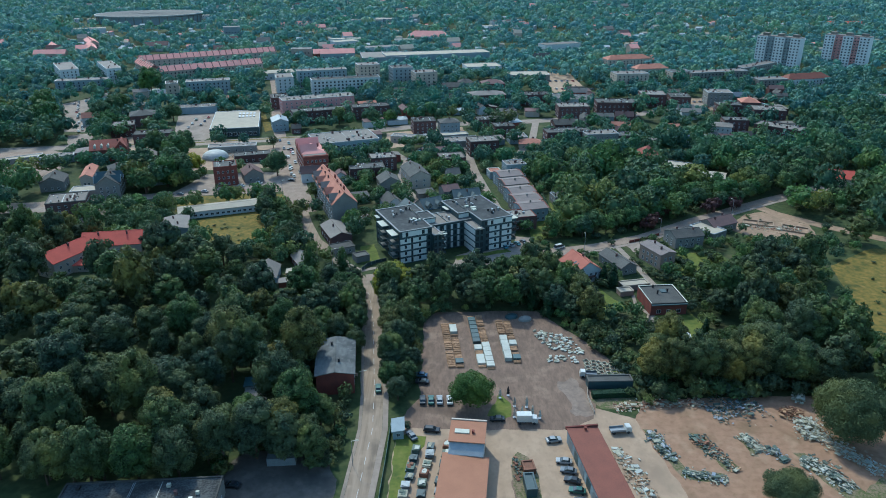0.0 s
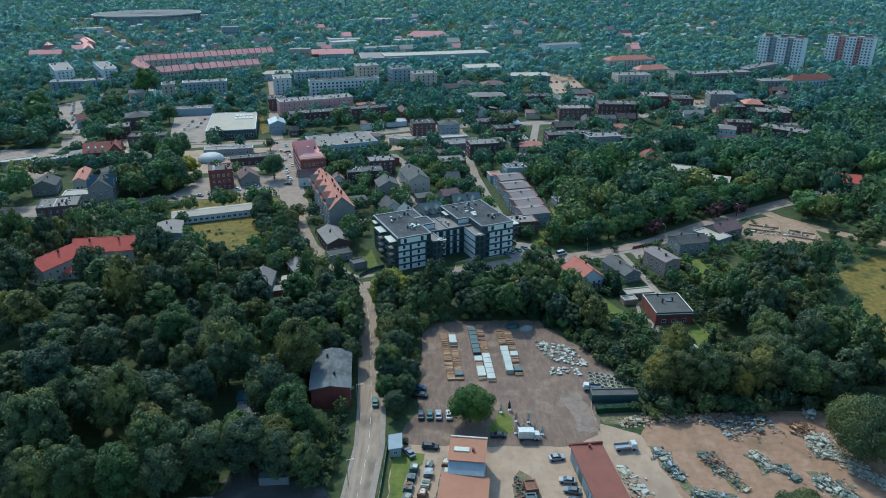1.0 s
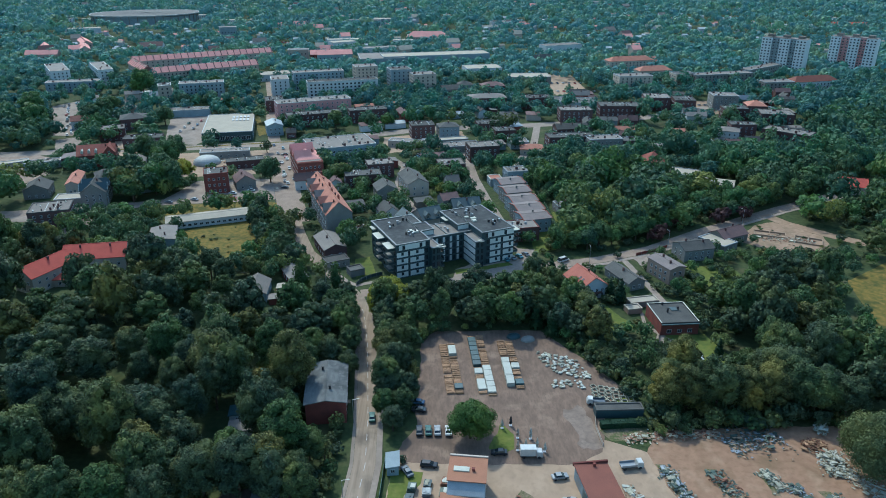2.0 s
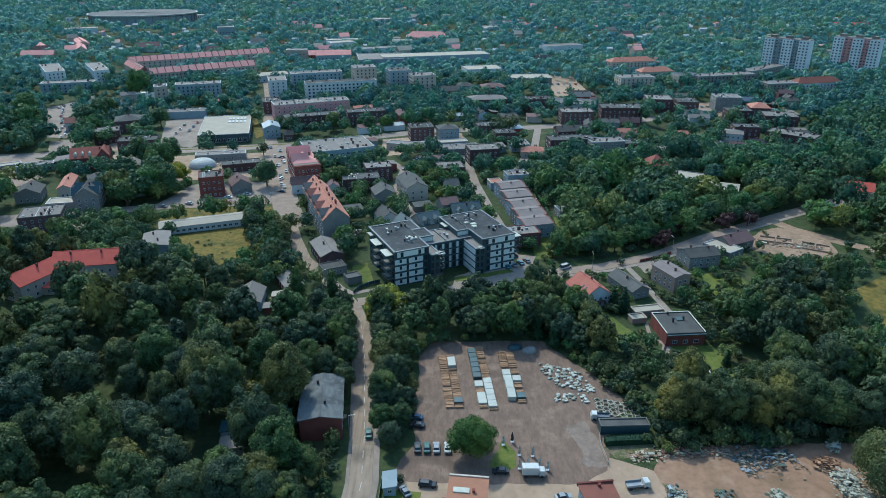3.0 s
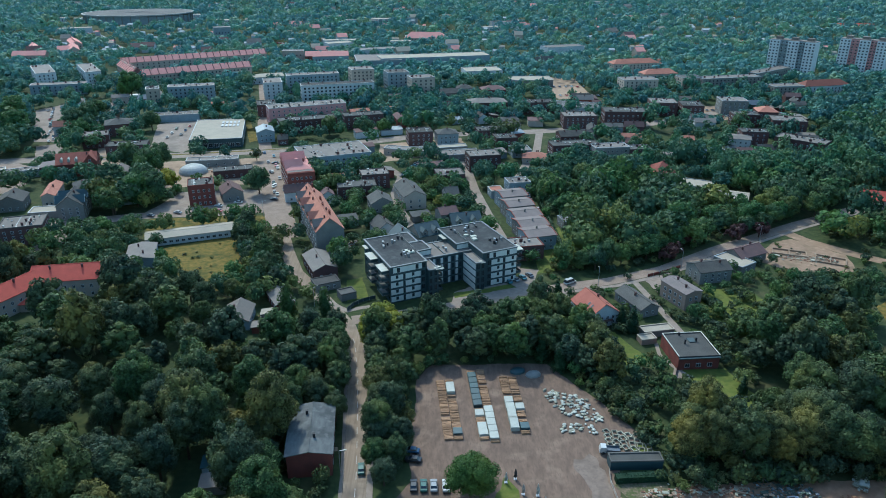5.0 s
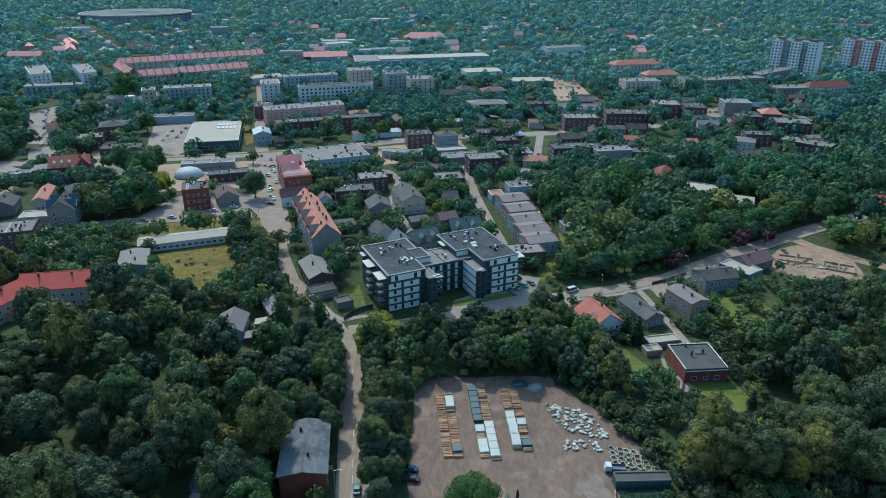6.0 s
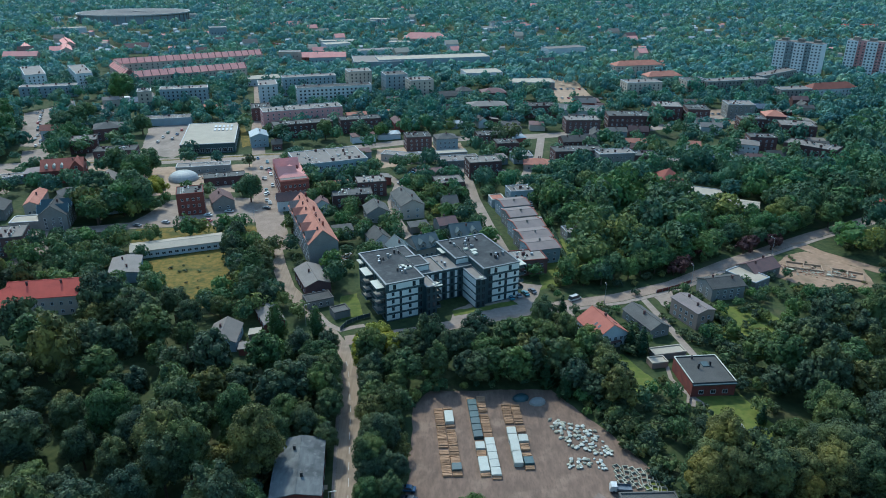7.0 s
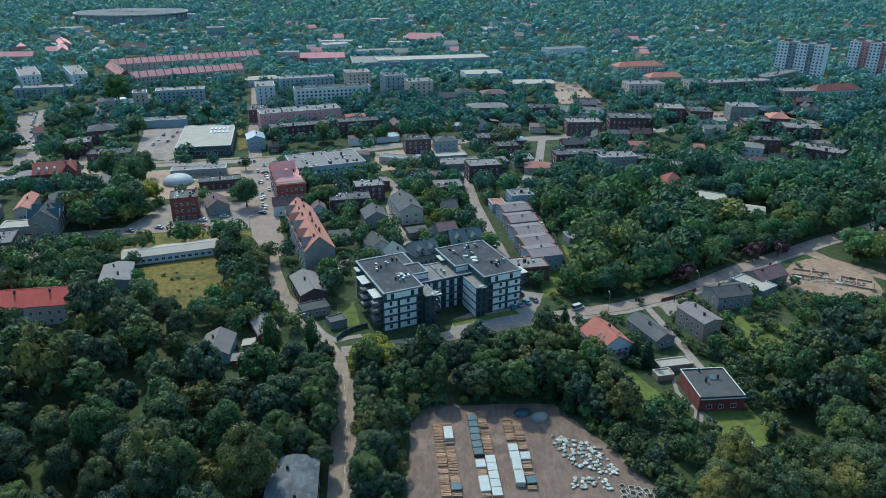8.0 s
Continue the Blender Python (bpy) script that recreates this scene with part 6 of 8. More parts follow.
# ---- the gravel yard ----
def pallet_stack_mesh(seed):
    """Boards laid side by side on a flat load, with gaps between them."""
    r = random.Random(seed)
    bm = bmesh.new()
    prof, y = [(0.56, 0.0), (-0.5, 0.0)], -0.5
    for i in range(4):
        z = 0.42 + r.uniform(0, 0.28)
        prof += [(y, z), (y + 0.2, z), (y + 0.2, 0.3), (y + 0.285, 0.3)]
        y += 0.285
    prism(bm, prof[:-2], -1.2, 1.2, "x")
    return mesh_of("pallet", bm, M["wood"])


STACKS = [pallet_stack_mesh(k) for k in range(4)]


def bale_mesh(name, mat, w, l, h):
    bm = bmesh.new()
    box(bm, -w / 2, w / 2, -l / 2, l / 2, 0, h)
    bmesh.ops.bevel(bm, geom=bm.edges[:], offset=0.09, segments=2, affect="EDGES")
    return mesh_of(name, bm, M[mat])


WHITE_BALE, BLUE_BALE, LONG_BALE = bale_mesh("tarpaulin_bale", "tarp", 2.5, 2.9, 1.1), bale_mesh("tarpaulin_bale", "bluetarp", 2.5, 2.7, 1.1), bale_mesh("tarpaulin_bale", "tarp", 2.4, 5.2, 1.4)


def row(xa, ya, xb, yb, covers):
    """A row of stacked boards; covers: stretches (from, to, mesh, label) that lie under tarpaulin."""
    n = int(math.hypot(xb - xa, yb - ya) / 1.22)
    rot = -math.degrees(math.atan2(xb - xa, yb - ya))
    for k in range(n):
        s = (k + 0.5) / n
        if any(a <= s <= b for a, b, _, _ in covers):
            continue
        if rnd.random() < 0.06:
            continue
        ob = new("pallet", STACKS[rnd.randrange(4)])
        ob.matrix_basis = pose(xa + (xb - xa) * s + rnd.uniform(-0.1, 0.1), ya + (yb - ya) * s, 0.04, 0, 0, rot + rnd.uniform(-4, 4))
        tagged(ob, "weathered wooden pallet loaded with boards on gravel", "pallet", "rows of board stacks")
    for a, b, data, label in covers:
        gap = 5.3 if data is LONG_BALE else 2.95
        m = max(1, int(abs(b - a) * math.hypot(xb - xa, yb - ya) / gap + 0.5))
        for k in range(m):
            s = a + (b - a) * (k + 0.5) / m
            ob = new("tarpaulin_bale", data)
            ob.matrix_basis = pose(xa + (xb - xa) * s, ya + (yb - ya) * s, 0.04, 0, 0, rot + rnd.uniform(-2, 2))
            tagged(ob, label, "covered stack", "rows of board stacks")


W, Bl = "stack under a clean white tarpaulin", "stack under a dark blue tarpaulin"
row(0.5, 220, 2.9, 192, [])
row(3.1, 220, 5.6, 192, [(0.12, 0.22, LONG_BALE, W), (0.86, 0.93, BLUE_BALE, Bl)])
row(10.0, 225, 12.6, 192, [(0.04, 0.56, BLUE_BALE, Bl), (0.62, 0.70, WHITE_BALE, W), (0.80, 0.96, WHITE_BALE, W)])
row(12.8, 226, 15.4, 191, [(0.56, 0.98, WHITE_BALE, W)])
row(19.9, 222, 21.4, 194.5, [(0.40, 0.62, WHITE_BALE, W), (0.62, 0.94, LONG_BALE, W)])
row(22.6, 222, 24.2, 194.5, [(0.50, 0.64, WHITE_BALE, W), (0.84, 0.95, BLUE_BALE, Bl)])


def lump_mesh(seed, sx, sy, sz, mat):
    r = random.Random(seed)
    bm = bmesh.new()
    bmesh.ops.create_icosphere(bm, subdivisions=1, radius=1)
    for v in bm.verts:
        k = r.uniform(0.75, 1.15)
        v.co = (v.co.x * sx * k, v.co.y * sy * k, (v.co.z * 0.7 + 0.55) * sz * k)
    return mesh_of("stone", bm, M[mat])


def slab_mesh(sx, sy, sz, mat, name="slab"):
    bm = bmesh.new()
    box(bm, -sx / 2, sx / 2, -sy / 2, sy / 2, 0, sz)
    bmesh.ops.bevel(bm, geom=bm.edges[:], offset=0.03, segments=1, affect="EDGES")
    return mesh_of(name, bm, M[mat])


BAGS = [lump_mesh(k, 0.75, 0.62, 0.55, "tarp" if k % 3 else "scrap") for k in range(5)]
for k in range(170):
    u, v = rnd.random(), rnd.random()
    x, y = 30.5 + u * 12.5 + v * 4.5, 216 - v * 13 - u * 4
    if k > 135:
        x, y = 34 + u * 10, 199 - v * 4
    ob = new("sack", BAGS[k % 5])
    ob.matrix_basis = Matrix.LocRotScale((x, y, 0.04), Euler((0, 0, u * 6.3)), (rnd.uniform(0.5, 1.05),) * 3)
    tagged(ob, "lumpy white bulk sack of rubble on the gravel", "sack", "heap of white sacks")


def empty_frame_mesh():
    bm = bmesh.new()
    box(bm, -0.8, 0.8, -1.0, -0.8, 0, 0.5)
    box(bm, -0.8, 0.8, 0.8, 1.0, 0, 0.5)
    box(bm, -0.8, -0.6, -0.8, 0.8, 0, 0.5)
    box(bm, 0.6, 0.8, -0.8, 0.8, 0, 0.5)
    return mesh_of("well_ring", bm, M["scrap"])


RING = empty_frame_mesh()
for k in range(24):
    ob = new("concrete_frame", RING)
    ob.matrix_basis = pose(46.5 + (k % 6) * 1.9 + rnd.uniform(-0.3, 0.3), 195.5 - (k // 6) * 1.9 - (k % 6) * 0.5, 0.05, 0, 0, rnd.uniform(-15, 25))
    tagged(ob, "square white concrete frame lying on the ground", "concrete frame", "rows of concrete frames")


def heap(label, x0, y0, x1, y1, n, spread, mats, big=1.0, name="scrap_heap", zmax=1.0):
    """A strip of stored building scrap: slabs, beams and lumps lying over one another, with small rubble between."""
    ob = thing(name, label, "scrap heap", (x0 + x1) / 2, (y0 + y1) / 2)
    d = Vector((x1 - x0, y1 - y0, 0))
    side = Vector((-d.y, d.x, 0)).normalized()

    def spot(s, tight=1.0):
        p = d * s + side * rnd.gauss(0, spread * 0.36 * tight)
        z = rnd.uniform(0.03, max(0.06, zmax * math.exp(-3 * s * s)))
        e = Euler((rnd.uniform(-0.2, 0.2), rnd.uniform(-0.2, 0.2), math.atan2(d.y, d.x) + rnd.choice((0, 0, 1.57)) + rnd.uniform(-0.3, 0.3)))
        return p, z, e
    for k in range(int(n * 0.62)):
        p, z, e = spot(rnd.random() - 0.5)
        m = mats[rnd.randrange(len(mats))]
        nm = ("lump", "slab", "slab", "beam")[rnd.randrange(4)]
        o = new(nm, HEAP[(m, nm)][rnd.randrange(2)])
        o.parent = ob
        o.matrix_basis = Matrix.LocRotScale((p.x, p.y, z), e, (big * rnd.uniform(0.4, 0.95),) * 3)
    bm = bmesh.new()
    for k in range(n * 4):
        p, z, e = spot(rnd.random() - 0.5, 1.25)
        a, b, c = rnd.uniform(0.12, 0.5), rnd.uniform(0.1, 0.28), rnd.uniform(0.05, 0.2)
        start = len(bm.verts)
        box(bm, -a, a, -b, b, 0, c, rnd.randrange(len(mats)))
        bm.verts.ensure_lookup_table()
        mm = Matrix.LocRotScale((p.x, p.y, z * 0.8), e, None)
        for v in bm.verts[start:]:
            v.co = mm @ v.co
    tagged(part("rubble", bm, [M[m] for m in mats], ob, "small loose scrap and rubble"), kind="stuff")
    return ob


HEAP = {}
for m in ("scrap", "greenjunk", "rust", "wood", "metal", "tarp", "concrete"):
    HEAP[(m, "lump")] = [lump_mesh(k + 40, 0.6, 0.5, 0.45, m) for k in range(3)]
    HEAP[(m, "slab")] = [slab_mesh(1.6, 1.0, 0.14, m), slab_mesh(2.2, 1.2, 0.25, m), slab_mesh(1.2, 1.2, 0.5, m)]
    HEAP[(m, "beam")] = [slab_mesh(3.2, 0.25, 0.2, m, "beam"), slab_mesh(2.2, 0.4, 0.3, m, "beam")]
G = ["greenjunk", "greenjunk", "scrap", "metal"]
heap("long heap of dark green metal parts", 57.4, 160, 60.2, 148, 60, 2.2, G)
heap("curved heap of green and grey scrap", 61.5, 143.5, 72, 140.5, 46, 2.0, G + ["scrap"])
heap("overgrown heap of dark scrap", 68.8, 158, 72.5, 150, 50, 2.6, ["greenjunk", "greenjunk", "rust"])
heap("low heap of beams and slabs", 71.5, 152, 75.5, 144, 34, 1.8, ["greenjunk", "scrap", "wood"])
heap("heap of pale slabs on green frames", 82.4, 158.5, 85, 151, 30, 2.2, ["scrap", "greenjunk", "scrap"], 1.3)
heap("small heap of green containers", 87, 153, 90, 147.5, 22, 1.6, G, 1.2)
heap("tall heap of white broken stone", 102.5, 166, 101.5, 156, 90, 4.0, ["scrap", "scrap", "tarp"], 1.0, zmax=2.0)
heap("long bank of pale stone slabs", 103, 158, 113, 143, 90, 3.2, ["scrap", "tarp", "concrete"], 1.1)
heap("rows of stacked pale slabs", 95, 149, 102, 137, 70, 3.4, ["scrap", "tarp", "greenjunk"], 1.2)
heap("rusty brown heap of timber and iron", 97.5, 169, 103, 166.5, 60, 3.0, ["rust", "wood"], zmax=1.8)
heap("white heap of broken plaster", 104.5, 176, 107, 174, 34, 2.4, ["tarp", "scrap"], zmax=2.4)
heap("line of stored concrete pieces along the hedge", 50, 171, 77, 173.5, 70, 2.6, ["scrap", "concrete", "rust"])
heap("shaded rows of dark stored parts", 77, 168.5, 93, 172.5, 90, 6.5, ["greenjunk", "greenjunk", "concrete", "metal"])
heap("pale plates and timber beside the shed wall", 46.6, 153, 50.8, 134, 70, 2.4, ["concrete", "wood", "scrap", "tarp"], 1.2, zmax=0.5)
sheet("gravel_island", "weedy gravel island in the concrete yard", M["weeds"], [(18.6, 128), (17.6, 140), (18.4, 149), (20.2, 151.5), (22.6, 149.5), (24.4, 142), (24.6, 128)], 0.07, rough=0.5)
building("container", "dark green steel container on the gravel island", 21.6, 137.6, 2.6, 6.0, 2.3, 4, wall="slate", cover="slate", storeys=0, stacks=0, category="container", coping="slate", clutter=False)
building("container", "rusty brown skip on the gravel island", 22.0, 144.4, 3.0, 3.6, 1.5, 8, wall="rust", cover="rust", storeys=0, stacks=0, category="container", coping="rust", clutter=False)
heap("dark vehicle parts on a weedy island", 19.6, 149, 19.2, 141, 14, 1.4, ["greenjunk", "greenjunk", "rust"], 1.0)
heap("footings and rubble of the building site", 142, 316, 168, 310, 60, 5, ["concrete", "scrap", "rust"], 1.5, zmax=0.4)
heap("timber and barrels by a cottage", -64, 262, -58, 256, 22, 2, ["metal", "wood", "tarp"])
heap("clutter behind the tenement", -42, 318, -38, 330, 40, 3.0, ["tarp", "scrap", "rust", "metal"])
heap("clutter in a walled court", -150, 432, -112, 438, 60, 8, ["tarp", "concrete", "rust"], 1.6)
sheet("gravel_island", "darker gravel island in the concrete yard", M["gravel"], [(18, 118), (24, 118), (24, 140), (22.4, 149), (20.4, 149), (17.4, 140)], 0.06)
sheet("concrete_patch", "paler worn stony patch on the gravel", M["palegravel"], [(35, 185), (40, 186), (43.5, 180), (43, 167), (38, 166), (36.6, 176)], 0.055, rough=1.7)
sheet("grass_patch", "patch of weeds on the gravel", M["lawn"], [(12.5, 167), (17, 178), (19.8, 173), (19.6, 167), (16, 165)], 0.06)
sheet("grass_patch", "yellowed weeds by the wall", M["lawn"], [(52, 186.5), (58, 187.5), (56, 191), (51.5, 189)], 0.07)


def block_thing(name, label, category, x, y, rot, w, d, h, mat, bevel=0.05):
    bm = bmesh.new()
    box(bm, -w / 2, w / 2, -d / 2, d / 2, 0, h)
    bmesh.ops.bevel(bm, geom=bm.edges[:], offset=bevel, segments=1, affect="EDGES")
    ob = new(name, mesh_of(name, bm, M[mat]))
    ob.matrix_basis = pose(x, y, 0.03, 0, 0, rot)
    return tagged(ob, label, category)


KEEP.append((51, 183, 15, 6, 2, 1))
building("shed", "low shed with dark felt roof beside the yard", 50.8, 182.2, 13.6, 3.4, 2.6, 2, wall="slate", cover="tar", storeys=0, stacks=0, category="shed", coping="tar", clutter=False)
building("shed", "small blue-grey kiosk shed by the fence", -12.4, 159.4, 3.0, 5.4, 2.6, 4, "mono", "blue", "blue", rh=0.4, storeys=1, nf=1, ns=1, stacks=0, category="shed")
block_thing("container", "long grey container in the shaded yard", "container", -42, 147.2, 4, 7.4, 2.4, 2.3, "zinc")
building("shed", "blue-roofed shed under the trees", -56.5, 180.5, 6.5, 4.5, 2.6, 8, "mono", "white", "bluetarp", rh=0.4, storeys=1, nf=2, ns=1, stacks=0, category="shed")
building("shed", "grey-roofed shed under the trees", -55.2, 173.6, 6.0, 5.0, 2.4, 8, "mono", "grey", "palefelt", rh=0.4, storeys=0, stacks=0, category="shed")
block_thing("crate", "pale box beside a shed", "crate", -56, 167.6, 10, 2.4, 1.2, 1.0, "coping")


def parasol(x, y, h, mat, tip=0.0):
    """A tall closed sunshade standing on its foot."""
    ob = thing("closed_parasol", "tall closed pale sunshade standing on gravel", "parasol", x, y, 0, "closed sunshades in the yard", z=0.04)
    bm = bmesh.new()
    prism(bm, [(-0.4, -0.4), (0.4, -0.4), (0.4, 0.4), (-0.4, 0.4)], 0, 0.12, "z")
    part("foot", bm, M["metal"], ob)
    bm = bmesh.new()
    rings = []
    for z, r in ((0.5, 0.16), (0.9, 0.48), (h * 0.55, 0.4), (h * 0.85, 0.2), (h, 0.05)):
        rings.append([bm.verts.new((math.cos(k * 0.7854 + z) * r * (1.15 if k % 2 else 0.85), math.sin(k * 0.7854 + z) * r * (1.15 if k % 2 else 0.85), z)) for k in range(8)])
    for a, b in zip(rings, rings[1:]):
        for k in range(8):
            bm.faces.new((a[k], a[(k + 1) % 8], b[(k + 1) % 8], b[k]))
    bm.faces.new(rings[0][::-1])
    bm.faces.new(rings[-1])
    part("cloth", bm, M[mat], ob)
    bm = bmesh.new()
    box(bm, -0.04, 0.04, -0.04, 0.04, 0.1, 0.55)
    part("pole", bm, M["metal"], ob)


for x, y, h, m in ((17.0, 175.8, 3.2, "tarp"), (19.5, 177.0, 3.4, "black"), (20.9, 171.6, 3.4, "cream"), (20.4, 166.4, 3.4, "cream"), (24.4, 171.2, 3.8, "tarp"), (27.6, 165.9, 3.0, "tarp"), (22.6, 166.8, 3.6, "tarp"), (25.6, 167.0, 3.8, "tarp")):
    parasol(x, y, h, m)
for x, y in ((24.8, 225.5), (29.5, 223.6)):
    bm = bmesh.new()
    bmesh.ops.create_icosphere(bm, subdivisions=2, radius=1)
    for v in bm.verts:
        v.co = (v.co.x * 2.6 * (1 + 0.12 * noise.noise(v.co * 2)), v.co.y * 2.0, max(v.co.z, 0) * 1.3)
    ob = new("gravel_heap", mesh_of("gravel_heap", bm, M["bluetarp" if x < 26 else "grey"]))
    ob.matrix_basis = pose(x, y, 0.02, 0, 0, 20)
    tagged(ob, "low heap under a blue-grey sheet" if x < 26 else "low heap of grey gravel", "heap")

# garden pool
ob = thing("garden_pool", "small above-ground turquoise pool with white rim", "pool", 82.3, 211.4, -8)
bm = bmesh.new()
ring = [(abs(math.cos(k * 0.3927)) ** 0.5 * math.copysign(2.7, math.cos(k * 0.3927)), abs(math.sin(k * 0.3927)) ** 0.5 * math.copysign(2.1, math.sin(k * 0.3927))) for k in range(16)]
prism(bm, ring, 0, 1.0, "z")
part("wall", bm, M["coping"], ob)
bm = bmesh.new()
prism(bm, [(x * 0.74, y * 0.74) for x, y in ring], 1.0, 1.03, "z")
part("water", bm, M["turquoise"], ob, "turquoise water")
bm = bmesh.new()
lo = [bm.verts.new((x * 1.06, y * 1.06, 0.98)) for x, y in ring] + [bm.verts.new((x * 0.72, y * 0.72, 1.12)) for x, y in ring]
for k in range(16):
    bm.faces.new((lo[k], lo[(k + 1) % 16], lo[16 + (k + 1) % 16], lo[16 + k]))
part("rim", bm, M["winframe"], ob)
bm = bmesh.new()
box(bm, -2.6, 2.6, -3.7, -2.3, 0, 0.12)
part("deck", bm, M["coping"], ob, "pale paved step before the pool")

# white dome in the court
ob = thing("dome", "pale translucent dome hall in a court", "dome", -143, 431, 10)
bm = bmesh.new()
bmesh.ops.create_uvsphere(bm, u_segments=24, v_segments=12, radius=1)
for v in bm.verts:
    v.co = (v.co.x * 8.2, v.co.y * 7.6, max(v.co.z, -0.02) * 4.8 + 0.3)
part("shell", bm, M["domecloth"], ob)
for k in range(8):
    a = k * math.pi / 8
    bm = bmesh.new()
    pts = [(math.cos(s * math.pi / 10) * 1.01, math.sin(s * math.pi / 10) * 1.015) for s in range(11)]
    for (u0, z0), (u1, z1) in zip(pts, pts[1:]):
        c, s_ = math.cos(a), math.sin(a)
        q = []
        for u, z in ((u0, z0), (u1, z1)):
            for o in (-0.08, 0.08):
                q.append(bm.verts.new((u * c * 8.2 - s_ * o, u * s_ * 7.6 + c * o, z * 4.8 + 0.3)))
        bm.faces.new((q[0], q[1], q[3], q[2]))
    part("rib", bm, M["coping"], ob)

# fences, walls, hedges, lamps
def fence(label, points, h, mat, step=2.5, board=True):
    ob = thing("fence", label, "fence", points[0][0], points[0][1])
    ox, oy = points[0]
    for (xa, ya), (xb, yb) in zip(points, points[1:]):
        n = max(1, int(math.hypot(xb - xa, yb - ya) / step))
        rot = math.degrees(math.atan2(yb - ya, xb - xa))
        length = math.hypot(xb - xa, yb - ya) / n
        for k in range(n):
            s = (k + 0.5) / n
            m = pose(xa + (xb - xa) * s - ox, ya + (yb - ya) * s - oy, 0, 0, 0, rot)
            bm = bmesh.new()
            box(bm, -length / 2 + 0.04, length / 2 - 0.04, -0.03, 0.03, 0.08, h)
            part("panel", bm, M[mat], ob).matrix_basis = m
            bm = bmesh.new()
            box(bm, -length / 2 - 0.05, -length / 2 + 0.04, -0.06, 0.06, 0, h + 0.1)
            part("post", bm, M["metal"], ob).matrix_basis = m


fence("green mesh fence beside the road", [(-14.6, 162), (-15.0, 148), (-15.6, 134), (-16.2, 118)], 1.3, "car_green")
fence("dark wall along the curved drive", [(-33.5, 264.5), (-31.8, 268.5), (-28.4, 271.8), (-24.0, 274.4)], 1.6, "slate", 2.0)
fence("brown garden fence along the drive", [(73, 221), (79, 236), (83.4, 245.5)], 1.1, "browntile", 3.0)
fence("brick gate posts and fence along the street", [(84, 294), (92, 297.8), (100, 303)], 1.3, "brick", 2.5)
fence("low pale wall along the gravel yard", [(43.6, 168), (43.2, 176), (43.8, 180)], 1.2, "cream", 2.5)


def street_lamp(x, y, rot=0, h=8.0):
    ob = thing("street_lamp", "slim grey street lamp by the road", "street lamp", x, y, rot, "street lamps")
    bm = bmesh.new()
    bmesh.ops.create_cone(bm, cap_ends=True, segments=8, radius1=0.11, radius2=0.06, depth=h, matrix=Matrix.Translation((0, 0, h / 2)))
    part("pole", bm, M["metal"], ob)
    bm = bmesh.new()
    prism(bm, [(0, h - 0.1), (1.4, h + 0.25), (1.4, h + 0.32), (0, h)], -0.04, 0.04, "y")
    part("arm", bm, M["metal"], ob)
    bm = bmesh.new()
    box(bm, 1.2, 1.9, -0.14, 0.14, h + 0.22, h + 0.36)
    part("head", bm, M["coping"], ob)


for x, y, r in ((-24.6, 178, 0), (-23.4, 146, 0), (-29.4, 214, 0), (143.5, 329.4, 120), (-46, 268, 20), (62, 284.5, 90), (100, 302, 110), (-86, 360, 0), (-13, 300, 0)):
    street_lamp(x, y, r)

# weeds round the heaps of the builders yard
for pts in ([(56.4, 161), (58.6, 161), (61.6, 148), (63, 145), (72, 143), (71.6, 139.6), (61, 141.5), (58.4, 149)], [(68, 159), (71, 159), (76.5, 145), (73.6, 143.6), (70, 151)], [(93, 151), (96, 151), (104, 137), (112, 142), (114, 138), (104, 130), (98, 134)], [(80.6, 158), (83, 158), (84, 150), (82, 150)],
            [(44.2, 175.6), (58, 176.6), (57, 171), (46, 170.4)]):
    sheet("grass_patch", "patchy weeds between heaps of scrap", M["weeds"], pts, 0.05, rough=1.0)


def footing(x, y, rot, w, d):
    """Low concrete footings of a house to be."""
    ob = thing("footing", "low concrete footings on sandy soil", "foundation", x, y, rot, z=0.05)
    for a, b, c, e in ((-w / 2, w / 2, -d / 2, -d / 2 + 0.4), (-w / 2, w / 2, d / 2 - 0.4, d / 2), (-w / 2, -w / 2 + 0.4, -d / 2 + 0.4, d / 2 - 0.4), (w / 2 - 0.4, w / 2, -d / 2 + 0.4, d / 2 - 0.4), (-0.2, 0.2, -d / 2 + 0.4, d / 2 - 0.4)):
        bm = bmesh.new()
        box(bm, a, b, c, e, 0, 0.7)
        part("wall", bm, M["concrete"], ob)


footing(166, 310, -28, 12, 8)
footing(152, 318, -20, 14, 6)


# ---- rows of cars along the avenues before the stadium, too small to count ----
def far_rows(rows):
    rnd = random.Random(8)
    bm = bmesh.new()
    for xa, ya, xb, yb in rows:
        n = int(math.hypot(xb - xa, yb - ya) / 3.1)
        KEEP.append(((xa + xb) / 2, (ya + yb) / 2, math.hypot(xb - xa, yb - ya), 7, math.degrees(math.atan2(yb - ya, xb - xa)), 4))
        for k in range(n):
            if rnd.random() < 0.15:
                continue
            x, y, slot = xa + (xb - xa) * k / n, ya + (yb - ya) * k / n, rnd.randrange(5)
            box(bm, x - 1.0, x + 1.0, y - 2.1, y + 2.1, 0.3, 0.95, slot)
            box(bm, x - 0.8, x + 0.8, y - 1.1, y + 0.9, 0.95, 1.45, slot)
    tagged(new("parked_cars", mesh_of("parked_cars", bm, [M["car_white"], M["car_silver"], M["car_white"], M["car_red"], M["car_silver"]])), "long rows of cars along distant avenues", "cars", "", "stuff")


far_rows(((-507, 1089, -446, 1003), (-418, 968, -360, 891), (-458, 1112, -385, 1023), (-536, 1027, -493, 990), (-500, 1095, -440, 1008), (-240, 960, -190, 930), (-212, 985, -165, 950)))


